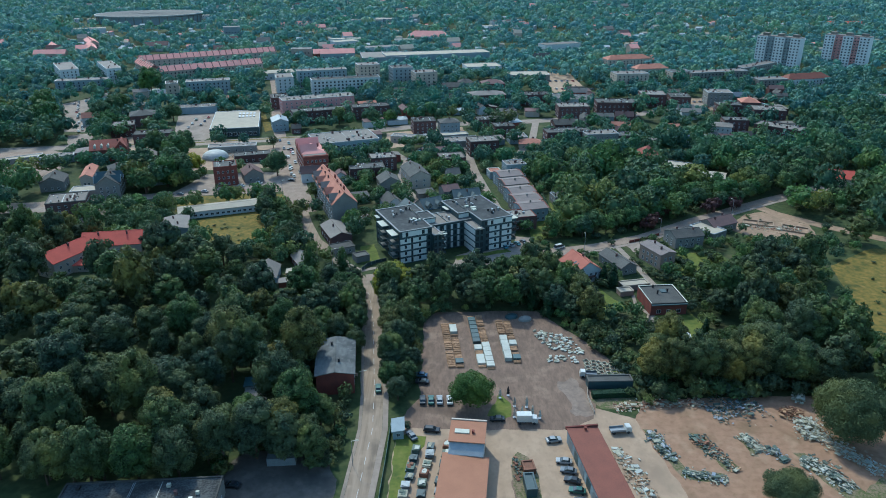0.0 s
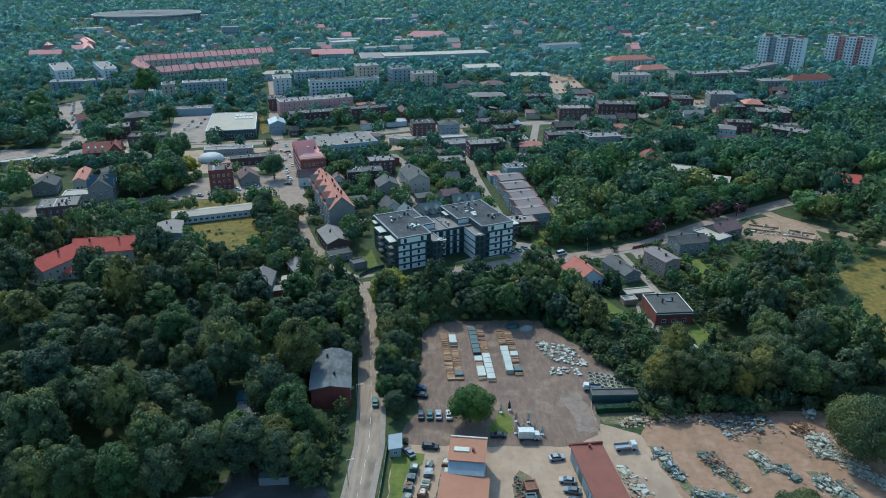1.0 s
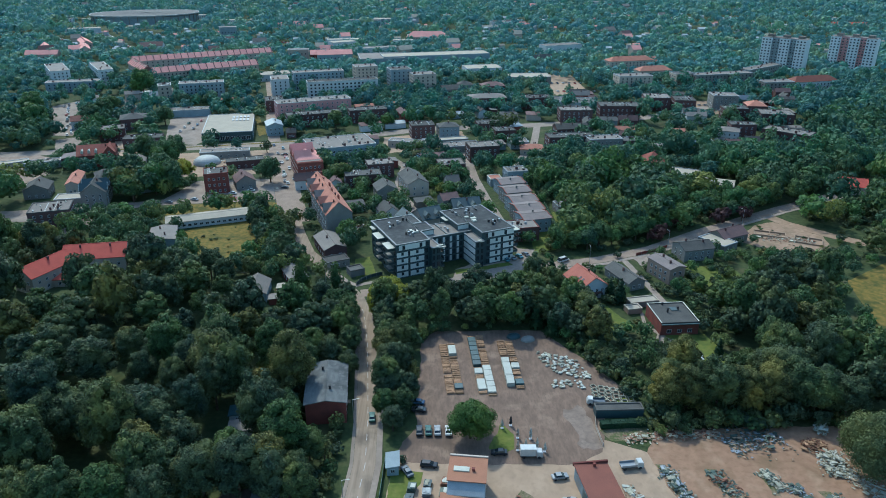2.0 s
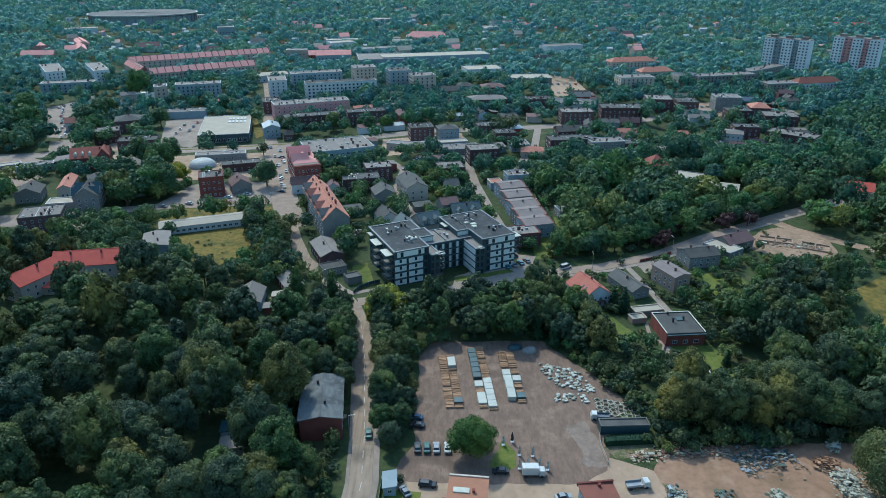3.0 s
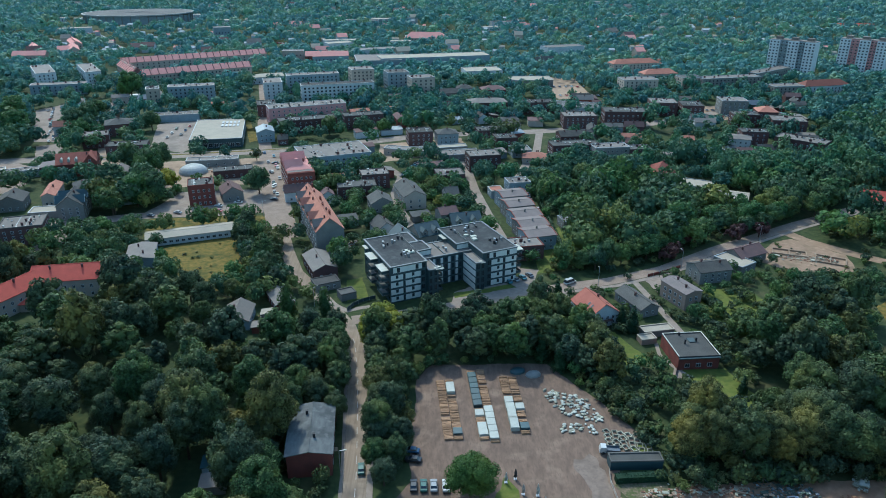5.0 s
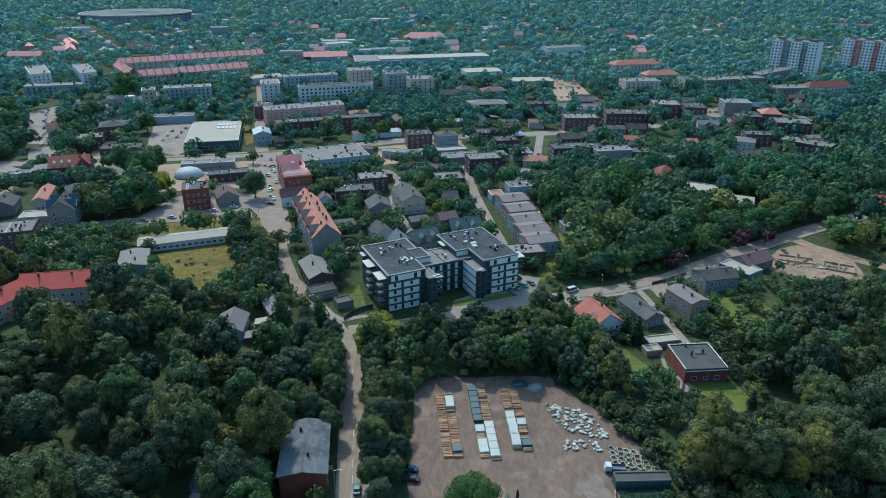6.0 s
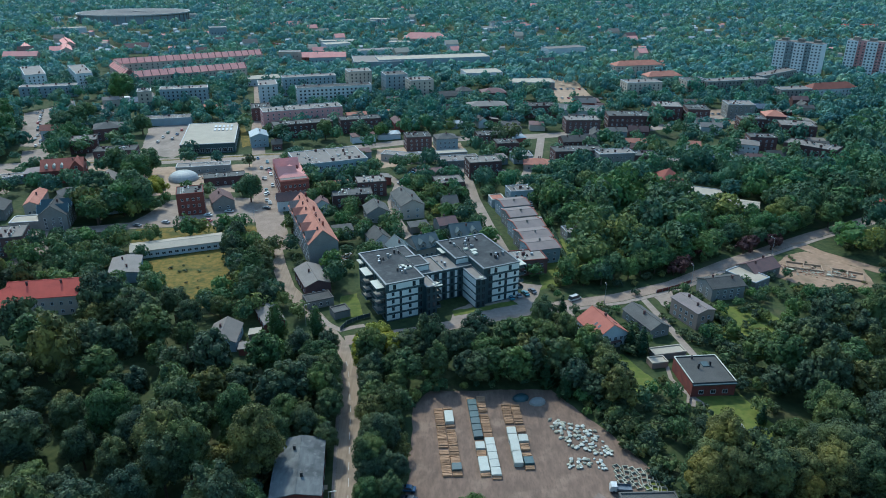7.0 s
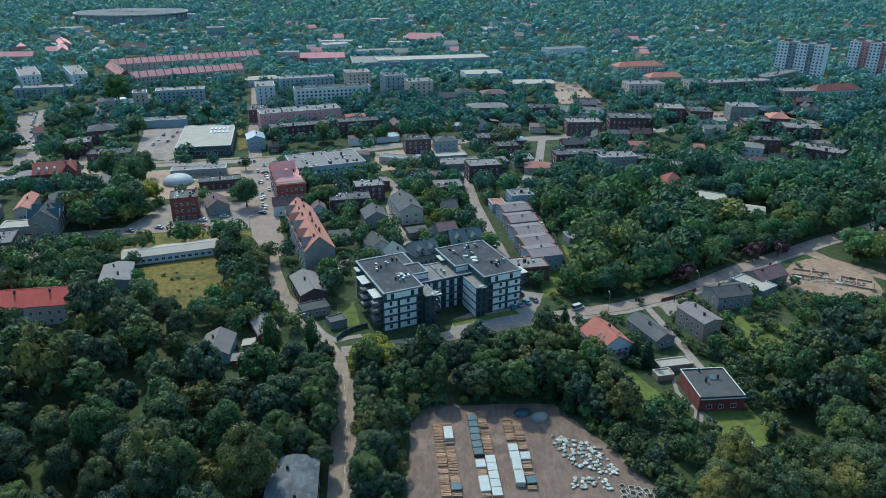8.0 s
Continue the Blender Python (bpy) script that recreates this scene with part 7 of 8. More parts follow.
# ---- garden huts in the allotments, too small to count ----
def huts():
    rnd = random.Random(9)
    bm = bmesh.new()
    for k in range(420):
        y = rnd.uniform(880, 1700)
        x = rnd.uniform(-0.5, 0.66) * y
        a, b, h, slot = rnd.uniform(2, 4.5), rnd.uniform(2, 3.5), rnd.uniform(3.5, 6), rnd.choice((0, 0, 0, 1, 1, 2))
        KEEP.append((x, y - 2, 2 * a, 2 * b + 4, 0, 3))
        box(bm, x - a, x + a, y - b, y + b, 0, h, 0)
        prism(bm, [(y - b - 0.3, h), (y + b + 0.3, h), (y, h + 1.6)], x - a - 0.3, x + a + 0.3, "x", slot)
    tagged(new("garden_huts", mesh_of("garden_huts", bm, [M["white"], M["whiteroof"], M["salmon"]])), "small pale garden huts among distant trees", "huts", "", "stuff")


huts()
# ---- trees ----
def crown_mesh(name, seed, radius, height, lobes, clumps, size, mat, shape="round", base=0.25):
    """A crown: boughs bulging from one uneven dome, each made of many small bent leaf clumps over a dark core."""
    rng = np.random.default_rng(seed)
    if shape == "round":
        half = height * (1 - base) / 2
        k = np.arange(lobes) + 0.5
        up = 1 - 1.45 * k / lobes
        turn = k * 2.39996 + rng.uniform(-0.4, 0.4, lobes)
        flat = np.sqrt(np.clip(1 - up ** 2, 0, 1))
        out = np.stack([np.cos(turn) * flat, np.sin(turn) * flat, up], 1) + rng.normal(0, 0.10, (lobes, 3))
        # a few heavy limbs push the outline out on some sides and leave it hollow on others
        limbs = rng.normal(size=(5, 3))
        limbs /= np.linalg.norm(limbs, axis=1)[:, None]
        swell = 0.62 + 0.13 * np.max(out @ limbs.T, axis=1) + rng.uniform(-0.08, 0.08, lobes)
        span = np.array([radius, radius, half])
        centres = out * swell[:, None] * span + np.array([0, 0, height * base + half])
        radii = radius * rng.uniform(0.24, 0.40, lobes)
    else:
        u = (np.arange(lobes) + 0.5) / lobes
        wide = 0.15 if shape == "column" else 0.08
        rise = base + (1 - base) * u * (0.93 if shape == "column" else 1.0)
        centres = np.stack([rng.normal(0, radius * wide, lobes), rng.normal(0, radius * wide, lobes), height * rise], 1)
        radii = radius * (0.55 + 0.5 * np.sin(np.pi * np.minimum(1, u * 0.9 + 0.1))) if shape == "column" else radius * (1.05 - u) * 0.95 + 0.25
    stretch = {"column": 1.5, "cone": 0.8, "round": 0.9}[shape]
    verts, faces = [], []
    ico = bmesh.new()
    bmesh.ops.create_icosphere(ico, subdivisions=1, radius=1)
    iv = np.array([v.co[:] for v in ico.verts])
    fv = [[v.index for v in f.verts] for f in ico.faces]
    ico.free()
    cores = [(c, np.array([r, r, r * stretch]) * 0.8) for c, r in zip(centres, radii)] if shape != "round" or clumps > 1000 else []
    if shape == "round":
        cores.append((np.array([0, 0, height * base + half]), span * 0.64))
    for c, r in cores:
        o = len(verts)
        verts += [tuple(p) for p in c + iv * r * rng.uniform(0.85, 1.1, (len(iv), 1))]
        faces += [[o + k for k in f] for f in fv]
    # leaf clumps on the outer side of the boughs
    pick = rng.choice(lobes, clumps, p=radii ** 2 / (radii ** 2).sum())
    way = rng.normal(size=(clumps, 3))
    way[:, 2] += 0.3
    way /= np.linalg.norm(way, axis=1)[:, None]
    if shape == "round":
        way += 0.75 * out[pick]
        way /= np.linalg.norm(way, axis=1)[:, None]
    pos = centres[pick] + way * (radii[pick] * rng.uniform(0.88, 1.18, clumps))[:, None] * np.array([1, 1, stretch])
    nrm = way + rng.normal(0, 0.36, (clumps, 3))
    nrm /= np.linalg.norm(nrm, axis=1)[:, None]
    side = np.cross(nrm, rng.normal(size=(clumps, 3)))
    side /= np.linalg.norm(side, axis=1)[:, None]
    up = np.cross(nrm, side)
    s = size * rng.uniform(0.5, 1.3, clumps)[:, None]
    o = len(verts)
    tri = np.stack([pos - side * s * 0.55 - up * s * 0.3, pos + side * s * 0.55 - up * s * 0.3, pos + up * s * 0.65 + nrm * s * 0.2], 1).reshape(-1, 3)
    verts += [tuple(p) for p in tri]
    faces += [[o + 3 * i, o + 3 * i + 1, o + 3 * i + 2] for i in range(clumps)]
    data = bpy.data.meshes.new(name)
    data.from_pydata(verts, [], faces)
    data.materials.append(mat)
    return data


def trunk_mesh(height, radius, spread, seed):
    rnd = random.Random(seed)
    bm = bmesh.new()
    def limb(a, b, r0, r1):
        a, b = Vector(a), Vector(b)
        q = (b - a).to_track_quat("Z", "Y").to_matrix()
        rings = []
        for p, r in ((a, r0), (b, r1)):
            rings.append([bm.verts.new(p + q @ Vector((math.cos(k * 1.2566) * r, math.sin(k * 1.2566) * r, 0))) for k in range(5)])
        for k in range(5):
            bm.faces.new((rings[0][k], rings[0][(k + 1) % 5], rings[1][(k + 1) % 5], rings[1][k]))
    limb((0, 0, -0.2), (0.1, 0, height * 0.4), radius, radius * 0.72)
    limb((0.1, 0, height * 0.4), (0, 0.1, height * 0.8), radius * 0.72, radius * 0.25)
    for k in range(5):
        a = k * 1.2566 + rnd.uniform(-0.3, 0.3)
        z = height * rnd.uniform(0.25, 0.5)
        limb((0.05, 0, z), (math.cos(a) * spread, math.sin(a) * spread, z + height * 0.25), radius * 0.4, radius * 0.12)
    return mesh_of("trunk", bm, M["bark"])


TREES = {}


def tree_kind(key, label, name, category, height, radius, lobes, clumps, size, leaf, shape="round", variants=3, base=0.10):
    kinds = []
    for k in range(variants):
        kinds.append((trunk_mesh(height, 0.22 + radius * 0.035, radius * 0.55, k), crown_mesh("crown", 31 * k + len(TREES) * 7 + 5, radius, height, lobes, clumps, size, LEAF[leaf], shape, base)))
    TREES[key] = (name, label, category, kinds)


def plant(key, x, y, scale=1.0, turn=0.0, variant=0, tall=1.0):
    if key == "wood" and y < 208:
        key = "edge"
    name, label, category, kinds = TREES[key]
    v = variant % len(kinds)
    m = Matrix.LocRotScale((x, y, 0), Euler((0, 0, turn)), (scale, scale, scale * tall))
    ob = new(name)
    ob.matrix_basis = m
    tagged(ob, label, category)
    for piece, data in (("trunk", kinds[v][0]), ("crown", kinds[v][1])):
        new(piece, data).parent = ob
    return ob


tree_kind("wood", "tall broad-leaved tree with dense dark green crown", "tree", "tree", 16, 5.0, 44, 2700, 0.60, "deciduous", variants=8, base=0.05)
tree_kind("edge", "tall broad-leaved tree with dense dark green crown", "tree", "tree", 16, 5.0, 48, 5600, 0.42, "deciduous", variants=6, base=0.05)
tree_kind("deep", "tall broad-leaved tree of the wood", "tree", "tree", 16, 5.0, 34, 1350, 0.84, "deciduous", variants=6, base=0.05)
tree_kind("town", "broad-leaved tree with rounded green crown", "tree", "tree", 10.5, 4.6, 20, 420, 1.02, "deciduous", variants=6)
tree_kind("square", "large spreading green tree of a town square", "tree", "tree", 14, 5.8, 40, 2500, 0.68, "garden", variants=4)
tree_kind("street", "small broad-leaved town tree", "tree", "tree", 10.5, 4.6, 14, 240, 1.3, "deciduous", variants=6)
tree_kind("gold", "broad tree with yellow-green crown", "tree", "tree", 10, 4.8, 28, 1900, 0.56, "yellowish", variants=2)
tree_kind("poplar", "slender columnar dark green poplar", "poplar_tree", "tree", 14, 2.1, 7, 1000, 0.6, "poplar", "column", 2, 0.1)
tree_kind("spruce", "dark conical conifer with dense needles", "conifer_tree", "tree", 11, 2.4, 7, 800, 0.62, "conifer", "cone", 2, 0.06)
tree_kind("bush", "low rounded green bush on the ground", "bush", "bush", 3.2, 2.2, 8, 260, 0.55, "deciduous", variants=3, base=0.05)
tree_kind("willow", "large rounded grey-green willow with hanging crown", "willow_tree", "tree", 14, 8.5, 60, 19000, 0.38, "willow", variants=1, base=0.08)
tree_kind("plum", "low tree with purple leaves", "tree", "tree", 7, 3.6, 8, 700, 0.6, "purple", variants=1)


def blocked(x, y, extra=0.0):
    for cx, cy, w, d, rot, margin in KEEP:
        dx, dy = x - cx, y - cy
        if abs(dx) + abs(dy) > w + d + 8:
            continue
        c, s = math.cos(radians(rot)), math.sin(radians(rot))
        if abs(dx * c + dy * s) < w / 2 + margin + extra and abs(-dx * s + dy * c) < d / 2 + margin + extra:
            return True
    return False


def inside(x, y, poly):
    hit = False
    for i in range(len(poly)):
        (xa, ya), (xb, yb) = poly[i], poly[i - 1]
        if (ya > y) != (yb > y) and x < (xb - xa) * (y - ya) / (yb - ya) + xa:
            hit = not hit
    return hit


def scatter(poly, spacing, seed, keep=1.0):
    """Uneven even planting over a patch of land."""
    rnd = random.Random(seed)
    xs, ys = [p[0] for p in poly], [p[1] for p in poly]
    spots = []
    j = 0
    y = min(ys)
    while y < max(ys):
        x = min(xs) + (spacing / 2 if j % 2 else 0)
        while x < max(xs):
            px, py = x + rnd.uniform(-0.42, 0.42) * spacing, y + rnd.uniform(-0.42, 0.42) * spacing
            if rnd.random() < keep and inside(px, py, poly):
                spots.append((px, py, rnd))
            x += spacing
        y += spacing * 0.87
        j += 1
    return spots


OPEN = [  # yards, fields, lots and courts stay open
    [(-66, 262), (-52, 256), (-46, 262), (-52, 280), (-64, 278)],
    [(-142, 336), (-92, 358), (-84, 364), (-86, 398), (-104, 402), (-142, 374)],
    [(-170, 250), (-148, 244), (-132, 252), (-124, 274), (-146, 276), (-160, 264)],
    [(-300, 440), (-262, 452), (-240, 440), (-228, 410), (-230, 394), (-246, 386), (-270, 408), (-300, 420)],
    [(51, 316), (59, 316), (63, 338), (68, 346), (56, 346), (53, 340)],
    [(-14, 100), (62, 100), (55, 166), (47, 180), (56, 192), (46, 210), (34, 226), (-3, 226), (-7, 218)],
    [(55, 168), (60, 100), (140, 100), (136, 140), (108, 172)],
    [(-122, 321), (-94, 338), (-87, 318), (-79, 291), (-91, 277), (-102, 291)],
    [(134, 312), (150, 330), (160, 334), (178, 316), (172, 300), (155, 297)],
    [(150, 202), (152, 226), (158, 250), (163, 270), (190, 290), (260, 290), (260, 180), (165, 188)],
    [(55, 252), (61, 252), (69, 232), (60, 226), (54, 238)],
    [(77, 228), (89, 228), (90, 213), (85, 205), (78, 206)],
    [(-190, 482), (-163, 470), (-158, 500), (-170, 556), (-187, 566), (-206, 546)],
    [(-243, 439), (-265, 486), (-248, 496), (-227, 444)],
    [(-208, 446), (-222, 486), (-208, 492), (-192, 446)],
    [(-252, 496), (-271, 496), (-298, 548), (-320, 590), (-307, 615), (-260, 624), (-260, 604), (-295, 595), (-278, 555)],
    [(-170, 400), (-104, 410), (-106, 462), (-172, 452)],
    [(-58, 118), (-27, 118), (-27, 138), (-34, 146), (-50, 150), (-58, 140)],
    [(-38, 452), (18, 478), (14, 512), (-40, 494)],
    [(100, 640), (132, 648), (130, 750), (100, 745)],
    [(196, 560), (236, 575), (232, 620), (200, 610)],
    [(4, 268), (34, 279), (41, 300), (34, 302), (6, 284)],
    [(-37, 290), (-31, 293), (-27, 276), (-34, 272)],
    [(70, 216), (76, 218), (88, 246), (82, 262), (66, 250), (66, 240), (74, 236)],
    [(38, 281), (49, 283), (50, 262), (44, 258), (41, 270)],
    [(-63, 150), (-50, 152), (-50, 184), (-63, 184)],
]
LOW = [[(56, 198), (72, 198), (72, 184), (96, 184), (98, 262), (56, 262)],
       [(-86, 236), (-48, 236), (-42, 262), (-86, 264)],
       [(128, 186), (150, 196), (168, 268), (152, 268), (140, 228)],
       [(126, 262), (150, 262), (190, 290), (170, 300), (150, 300), (134, 306), (122, 288)]]  # gardens with shrubs and small trees only


def free(x, y, extra=0.0):
    return not blocked(x, y, extra) and not any(inside(x, y, p) for p in OPEN)


KEEP += [(132, 396, 26, 14, -26, 3), (146, 376, 26, 14, -24, 3), (122, 412, 16, 14, 0, 2), (218, 370, 18, 14, -20, 2), (186, 450, 18, 14, 0, 2), (-141, 269, 26, 10, 10, 1), (-70, 247, 10, 8, 0, 0)]  # kept clear before low houses
PLAN = []


def wood(poly, spacing, seed, key="wood", keep=1.0, low=0.75, high=1.2, extra=1.5, odd=0.0):
    """Marks where trees stand, within the stretch of land that is overlooked."""
    for x, y, rnd in scatter(poly, spacing, seed, keep):
        s, turn, v, tall = rnd.uniform(low, high), rnd.uniform(0, 6.28), rnd.randrange(99), rnd.uniform(0.78, 1.22)
        kind = "gold" if rnd.random() < odd else key
        if abs(x) < 0.63 * y + 30 and free(x, y, extra) and all((x - p[1]) ** 2 + (y - p[2]) ** 2 > (0.45 * spacing) ** 2 for p in PLAN[-400:]):
            if kind == "wood" and any(inside(x, y, p) for p in LOW):
                kind, s = "town", 0.35 + 0.25 * s
            PLAN.append(("street" if kind == "town" and y > 470 else kind, x, y, s, turn, v, tall))


wood([(-260, 140), (-240, 258), (-165, 255), (-120, 268), (-95, 264), (-82, 246), (-58, 246), (-44, 254), (-34, 242), (-28.5, 212), (-42, 206), (-42, 174), (-31, 170), (-30, 152), (-36, 147), (-50, 152), (-62, 150), (-66, 139), (-120, 137)], 10.6, 1, odd=0.0, low=0.6, high=1.35)
wood([(-16.5, 177), (-9.5, 177), (-9, 212), (-13, 246), (-25, 246), (-21, 212)], 6.2, 2, extra=-0.6, low=0.5, high=0.85)
wood([(-12, 229.5), (36, 230), (50, 216), (58, 222), (52, 244), (38, 258), (-10, 250)], 7.4, 3, extra=0.5, low=0.72, high=1.0)
wood([(52, 208), (60, 178), (112, 180), (150, 160), (230, 160), (230, 300), (178, 296), (150, 294), (128, 284), (124, 262), (98, 246), (96, 222), (76, 224), (66, 236), (56, 228)], 9.4, 4, odd=0.0, low=0.62, high=1.25)
wood([(-175, 296), (-128, 290), (-98, 268), (-92, 262), (-160, 250), (-240, 262), (-240, 300)], 9.0, 7, "wood", keep=0.95, low=0.6, high=1.05)
wood([(-84, 350), (-62, 300), (-72, 290), (-92, 330)], 8.0, 9, "wood", keep=0.9, low=0.5, high=0.8, odd=0.03)
wood([(-178, 345), (-150, 350), (-140, 395), (-150, 425), (-178, 420), (-186, 400)], 8.5, 8, "town", low=1.0, high=1.6, odd=0.03)
wood([(50, 300), (64, 300), (88, 308), (120, 330), (166, 360), (230, 392), (300, 400), (300, 470), (240, 450), (180, 450), (120, 440), (60, 436), (54, 400), (58, 350)], 9.8, 5, "town", low=0.65, high=1.75)
wood([(170, 330), (210, 300), (330, 300), (360, 460), (260, 400), (185, 352)], 10.0, 6, "town", low=0.65, high=1.75)
wood([(-380, 320), (-230, 300), (-205, 330), (-232, 420), (-260, 470), (-290, 560), (-420, 560)], 10.0, 10, "town", keep=0.9, low=0.7, high=1.7)
wood([(-60, 560), (60, 545), (70, 600), (40, 640), (-40, 640)], 9.0, 11, "town", low=0.8, high=1.2)
wood([(250, 400), (420, 420), (430, 640), (330, 620), (270, 560), (262, 480)], 10.5, 12, "town", low=0.7, high=1.75)
wood([(-420, 400), (430, 400), (470, 720), (-460, 720)], 10.6, 13, "town", keep=0.85, low=0.6, high=1.25, extra=1.0)
wood([(-200, 300), (60, 300), (160, 400), (-180, 400)], 8.6, 14, "town", keep=0.75, low=0.45, high=0.95, extra=0.8)
wood([(-175, 300), (-60, 262), (-38, 262), (-36, 300), (-60, 350), (-84, 372), (-130, 350), (-180, 330)], 7.6, 21, "town", keep=0.85, low=0.5, high=1.0, extra=0.5)
wood([(40, 300), (48, 262), (60, 246), (98, 246), (130, 262), (150, 300), (168, 345), (120, 318), (84, 296)], 7.0, 22, "town", keep=0.6, low=0.25, high=0.6, extra=0.6)
wood([(-40, 330), (30, 330), (30, 430), (-80, 430)], 7.4, 23, "town", keep=0.85, low=0.5, high=1.0, extra=0.5)
wood([(-30, 162), (-26, 196), (-31, 214), (-42, 214), (-48, 170)], 5.5, 24, "town", keep=0.9, low=0.25, high=0.55, extra=0.4)
wood([(44, 172), (112, 172), (114, 184), (60, 186), (56, 214), (44, 232), (42, 224), (54, 198)], 5.0, 25, "town", keep=0.9, low=0.25, high=0.6, extra=0.4)
wood([(-18, 172), (-6, 176), (-6, 226), (36, 232), (36, 236), (-12, 236)], 4.5, 26, "town", keep=0.8, low=0.2, high=0.45, extra=0.2)
wood([(43, 216), (50, 198), (57, 186), (61, 190), (58, 208), (48, 230), (40, 230)], 3.0, 31, "bush", keep=0.9, low=0.6, high=1.2, extra=-1.0)
wood([(-64, 158), (-46, 158), (-44, 200), (-66, 204)], 6.5, 32, "town", keep=0.8, low=0.4, high=0.8, extra=1.0)
wood([(60, 200), (100, 200), (104, 262), (60, 258)], 4.6, 33, "bush", keep=0.7, low=0.5, high=1.3, extra=0.2)
wood([(40, 300), (52, 262), (66, 256), (130, 262), (150, 296), (120, 318), (84, 296), (60, 284)], 4.6, 34, "bush", keep=0.55, low=0.4, high=1.1, extra=0.3)
wood([(-36, 214), (-28, 206), (-26, 196), (-27, 172), (-30, 150), (-34, 148), (-32, 172), (-42, 178), (-44, 206)], 4.0, 35, "bush", keep=0.8, low=0.5, high=1.1, extra=-0.6)
wood([(-100, 300), (-40, 262), (-36, 300), (-60, 352), (-90, 345)], 5.5, 36, "bush", keep=0.5, low=0.5, high=1.2, extra=0.3)
wood([(150, 292), (178, 284), (196, 300), (190, 322), (178, 318), (170, 298)], 4.6, 47, "bush", keep=0.6, low=0.4, high=1.1, extra=-0.5)
wood([(176, 336), (200, 318), (230, 300), (240, 330), (206, 352), (186, 350)], 5.0, 48, "bush", keep=0.6, low=0.5, high=1.3, extra=0.0)
wood([(150, 342), (176, 352), (200, 366), (190, 374), (160, 356)], 5.0, 49, "town", keep=0.7, low=0.4, high=0.8, extra=0.3)
wood([(58, 175), (112, 176), (114, 192), (60, 192)], 3.4, 45, "bush", keep=0.85, low=0.7, high=1.4, extra=-1.0)
wood([(-58, 136), (-30, 146), (-30, 168), (-60, 172)], 3.8, 46, "bush", keep=0.7, low=0.6, high=1.2, extra=0.0)
for poly, step, seed in (([(134, 312), (150, 330), (160, 334), (178, 316), (172, 300), (155, 296), (140, 304)], 6.0, 41), ([(150, 236), (190, 285), (240, 285), (240, 200), (165, 205)], 9.0, 42), ([(-120, 321), (-94, 337), (-86, 318), (-78, 290), (-91, 276), (-102, 291)], 6.5, 43)):
    for x, y, rnd in scatter(poly, step, seed, 0.4):
        PLAN.append(("bush", x, y, rnd.uniform(0.2, 0.55), rnd.uniform(0, 6), rnd.randrange(9), 0.7))


def join_trees(name, label, rows):
    """Trees too many to count, as one mesh."""
    verts, faces, offset, tints = [], [], 0, []
    shade = np.random.default_rng(len(rows))
    for kind, x, y, s, turn, v, tall in rows:
        key = (kind, v % len(TREES[kind][3]))
        if key not in ARRAYS:
            data = TREES[kind][3][key[1]][1]
            co = np.empty(len(data.vertices) * 3)
            data.vertices.foreach_get("co", co)
            tri = np.empty(len(data.polygons) * 3, dtype=np.int32)
            data.loops.foreach_get("vertex_index", tri)
            ARRAYS[key] = (co.reshape(-1, 3), tri)
        co, tri = ARRAYS[key]
        c, q = math.cos(turn), math.sin(turn)
        verts.append(np.stack([(co[:, 0] * c - co[:, 1] * q) * s + x, (co[:, 0] * q + co[:, 1] * c) * s + y, co[:, 2] * s * tall], 1))
        faces.append(tri + offset)
        tints.append(np.full(len(co), shade.uniform(0, 1)))
        offset += len(co)
    verts, faces = np.concatenate(verts), np.concatenate(faces)
    k = len(faces) // 3
    data = bpy.data.meshes.new(name)
    data.vertices.add(len(verts))
    data.vertices.foreach_set("co", verts.ravel())
    data.loops.add(len(faces))
    data.loops.foreach_set("vertex_index", faces)
    data.polygons.add(k)
    data.polygons.foreach_set("loop_start", np.arange(k) * 3)
    data.polygons.foreach_set("loop_total", np.full(k, 3))
    data.update()
    data.attributes.new("tint", "FLOAT", "POINT").data.foreach_set("value", np.concatenate(tints))
    data.validate()
    data.materials.append(TREES[rows[0][0]][3][0][1].materials[0])
    return tagged(new(name, data), label, "trees", "", "stuff")


ARRAYS = {}
near = [p for p in PLAN if p[2] < 268 and p[0] != "bush" and (p[0] == "gold" or abs(p[1]) < 120)]
near = sorted(near, key=lambda p: p[2])[:150]
for p in near:
    plant(*p)
chosen = set(id(p) for p in near)
rest = [p for p in PLAN if id(p) not in chosen]
join_trees("wood_trees", "crowded broad-leaved trees of the wood", [("deep",) + p[1:] for p in rest if p[0] == "wood"])
join_trees("shrubs", "dense green shrubs along yards and gardens", [p for p in rest if p[0] == "bush"])
join_trees("yellowing_trees", "scattered trees with yellow-green crowns", [p for p in rest if p[0] == "gold"])
# mid and outer bands take leaf colours with distance haze mixed in
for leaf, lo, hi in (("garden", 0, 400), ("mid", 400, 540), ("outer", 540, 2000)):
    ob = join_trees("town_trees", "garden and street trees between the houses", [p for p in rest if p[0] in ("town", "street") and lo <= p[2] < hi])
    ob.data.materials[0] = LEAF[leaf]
tree_kind("lone", "full round bright green tree on gravel", "tree", "tree", 12.5, 6.2, 52, 10500, 0.37, "fresh", variants=1, base=0.02)
plant("lone", 8.0, 171.6, 0.92)
plant("willow", 109.6, 156, 1.02, 0.4, 0, 1.25)
plant("willow", 83, 131.5, 0.68, 1.0)
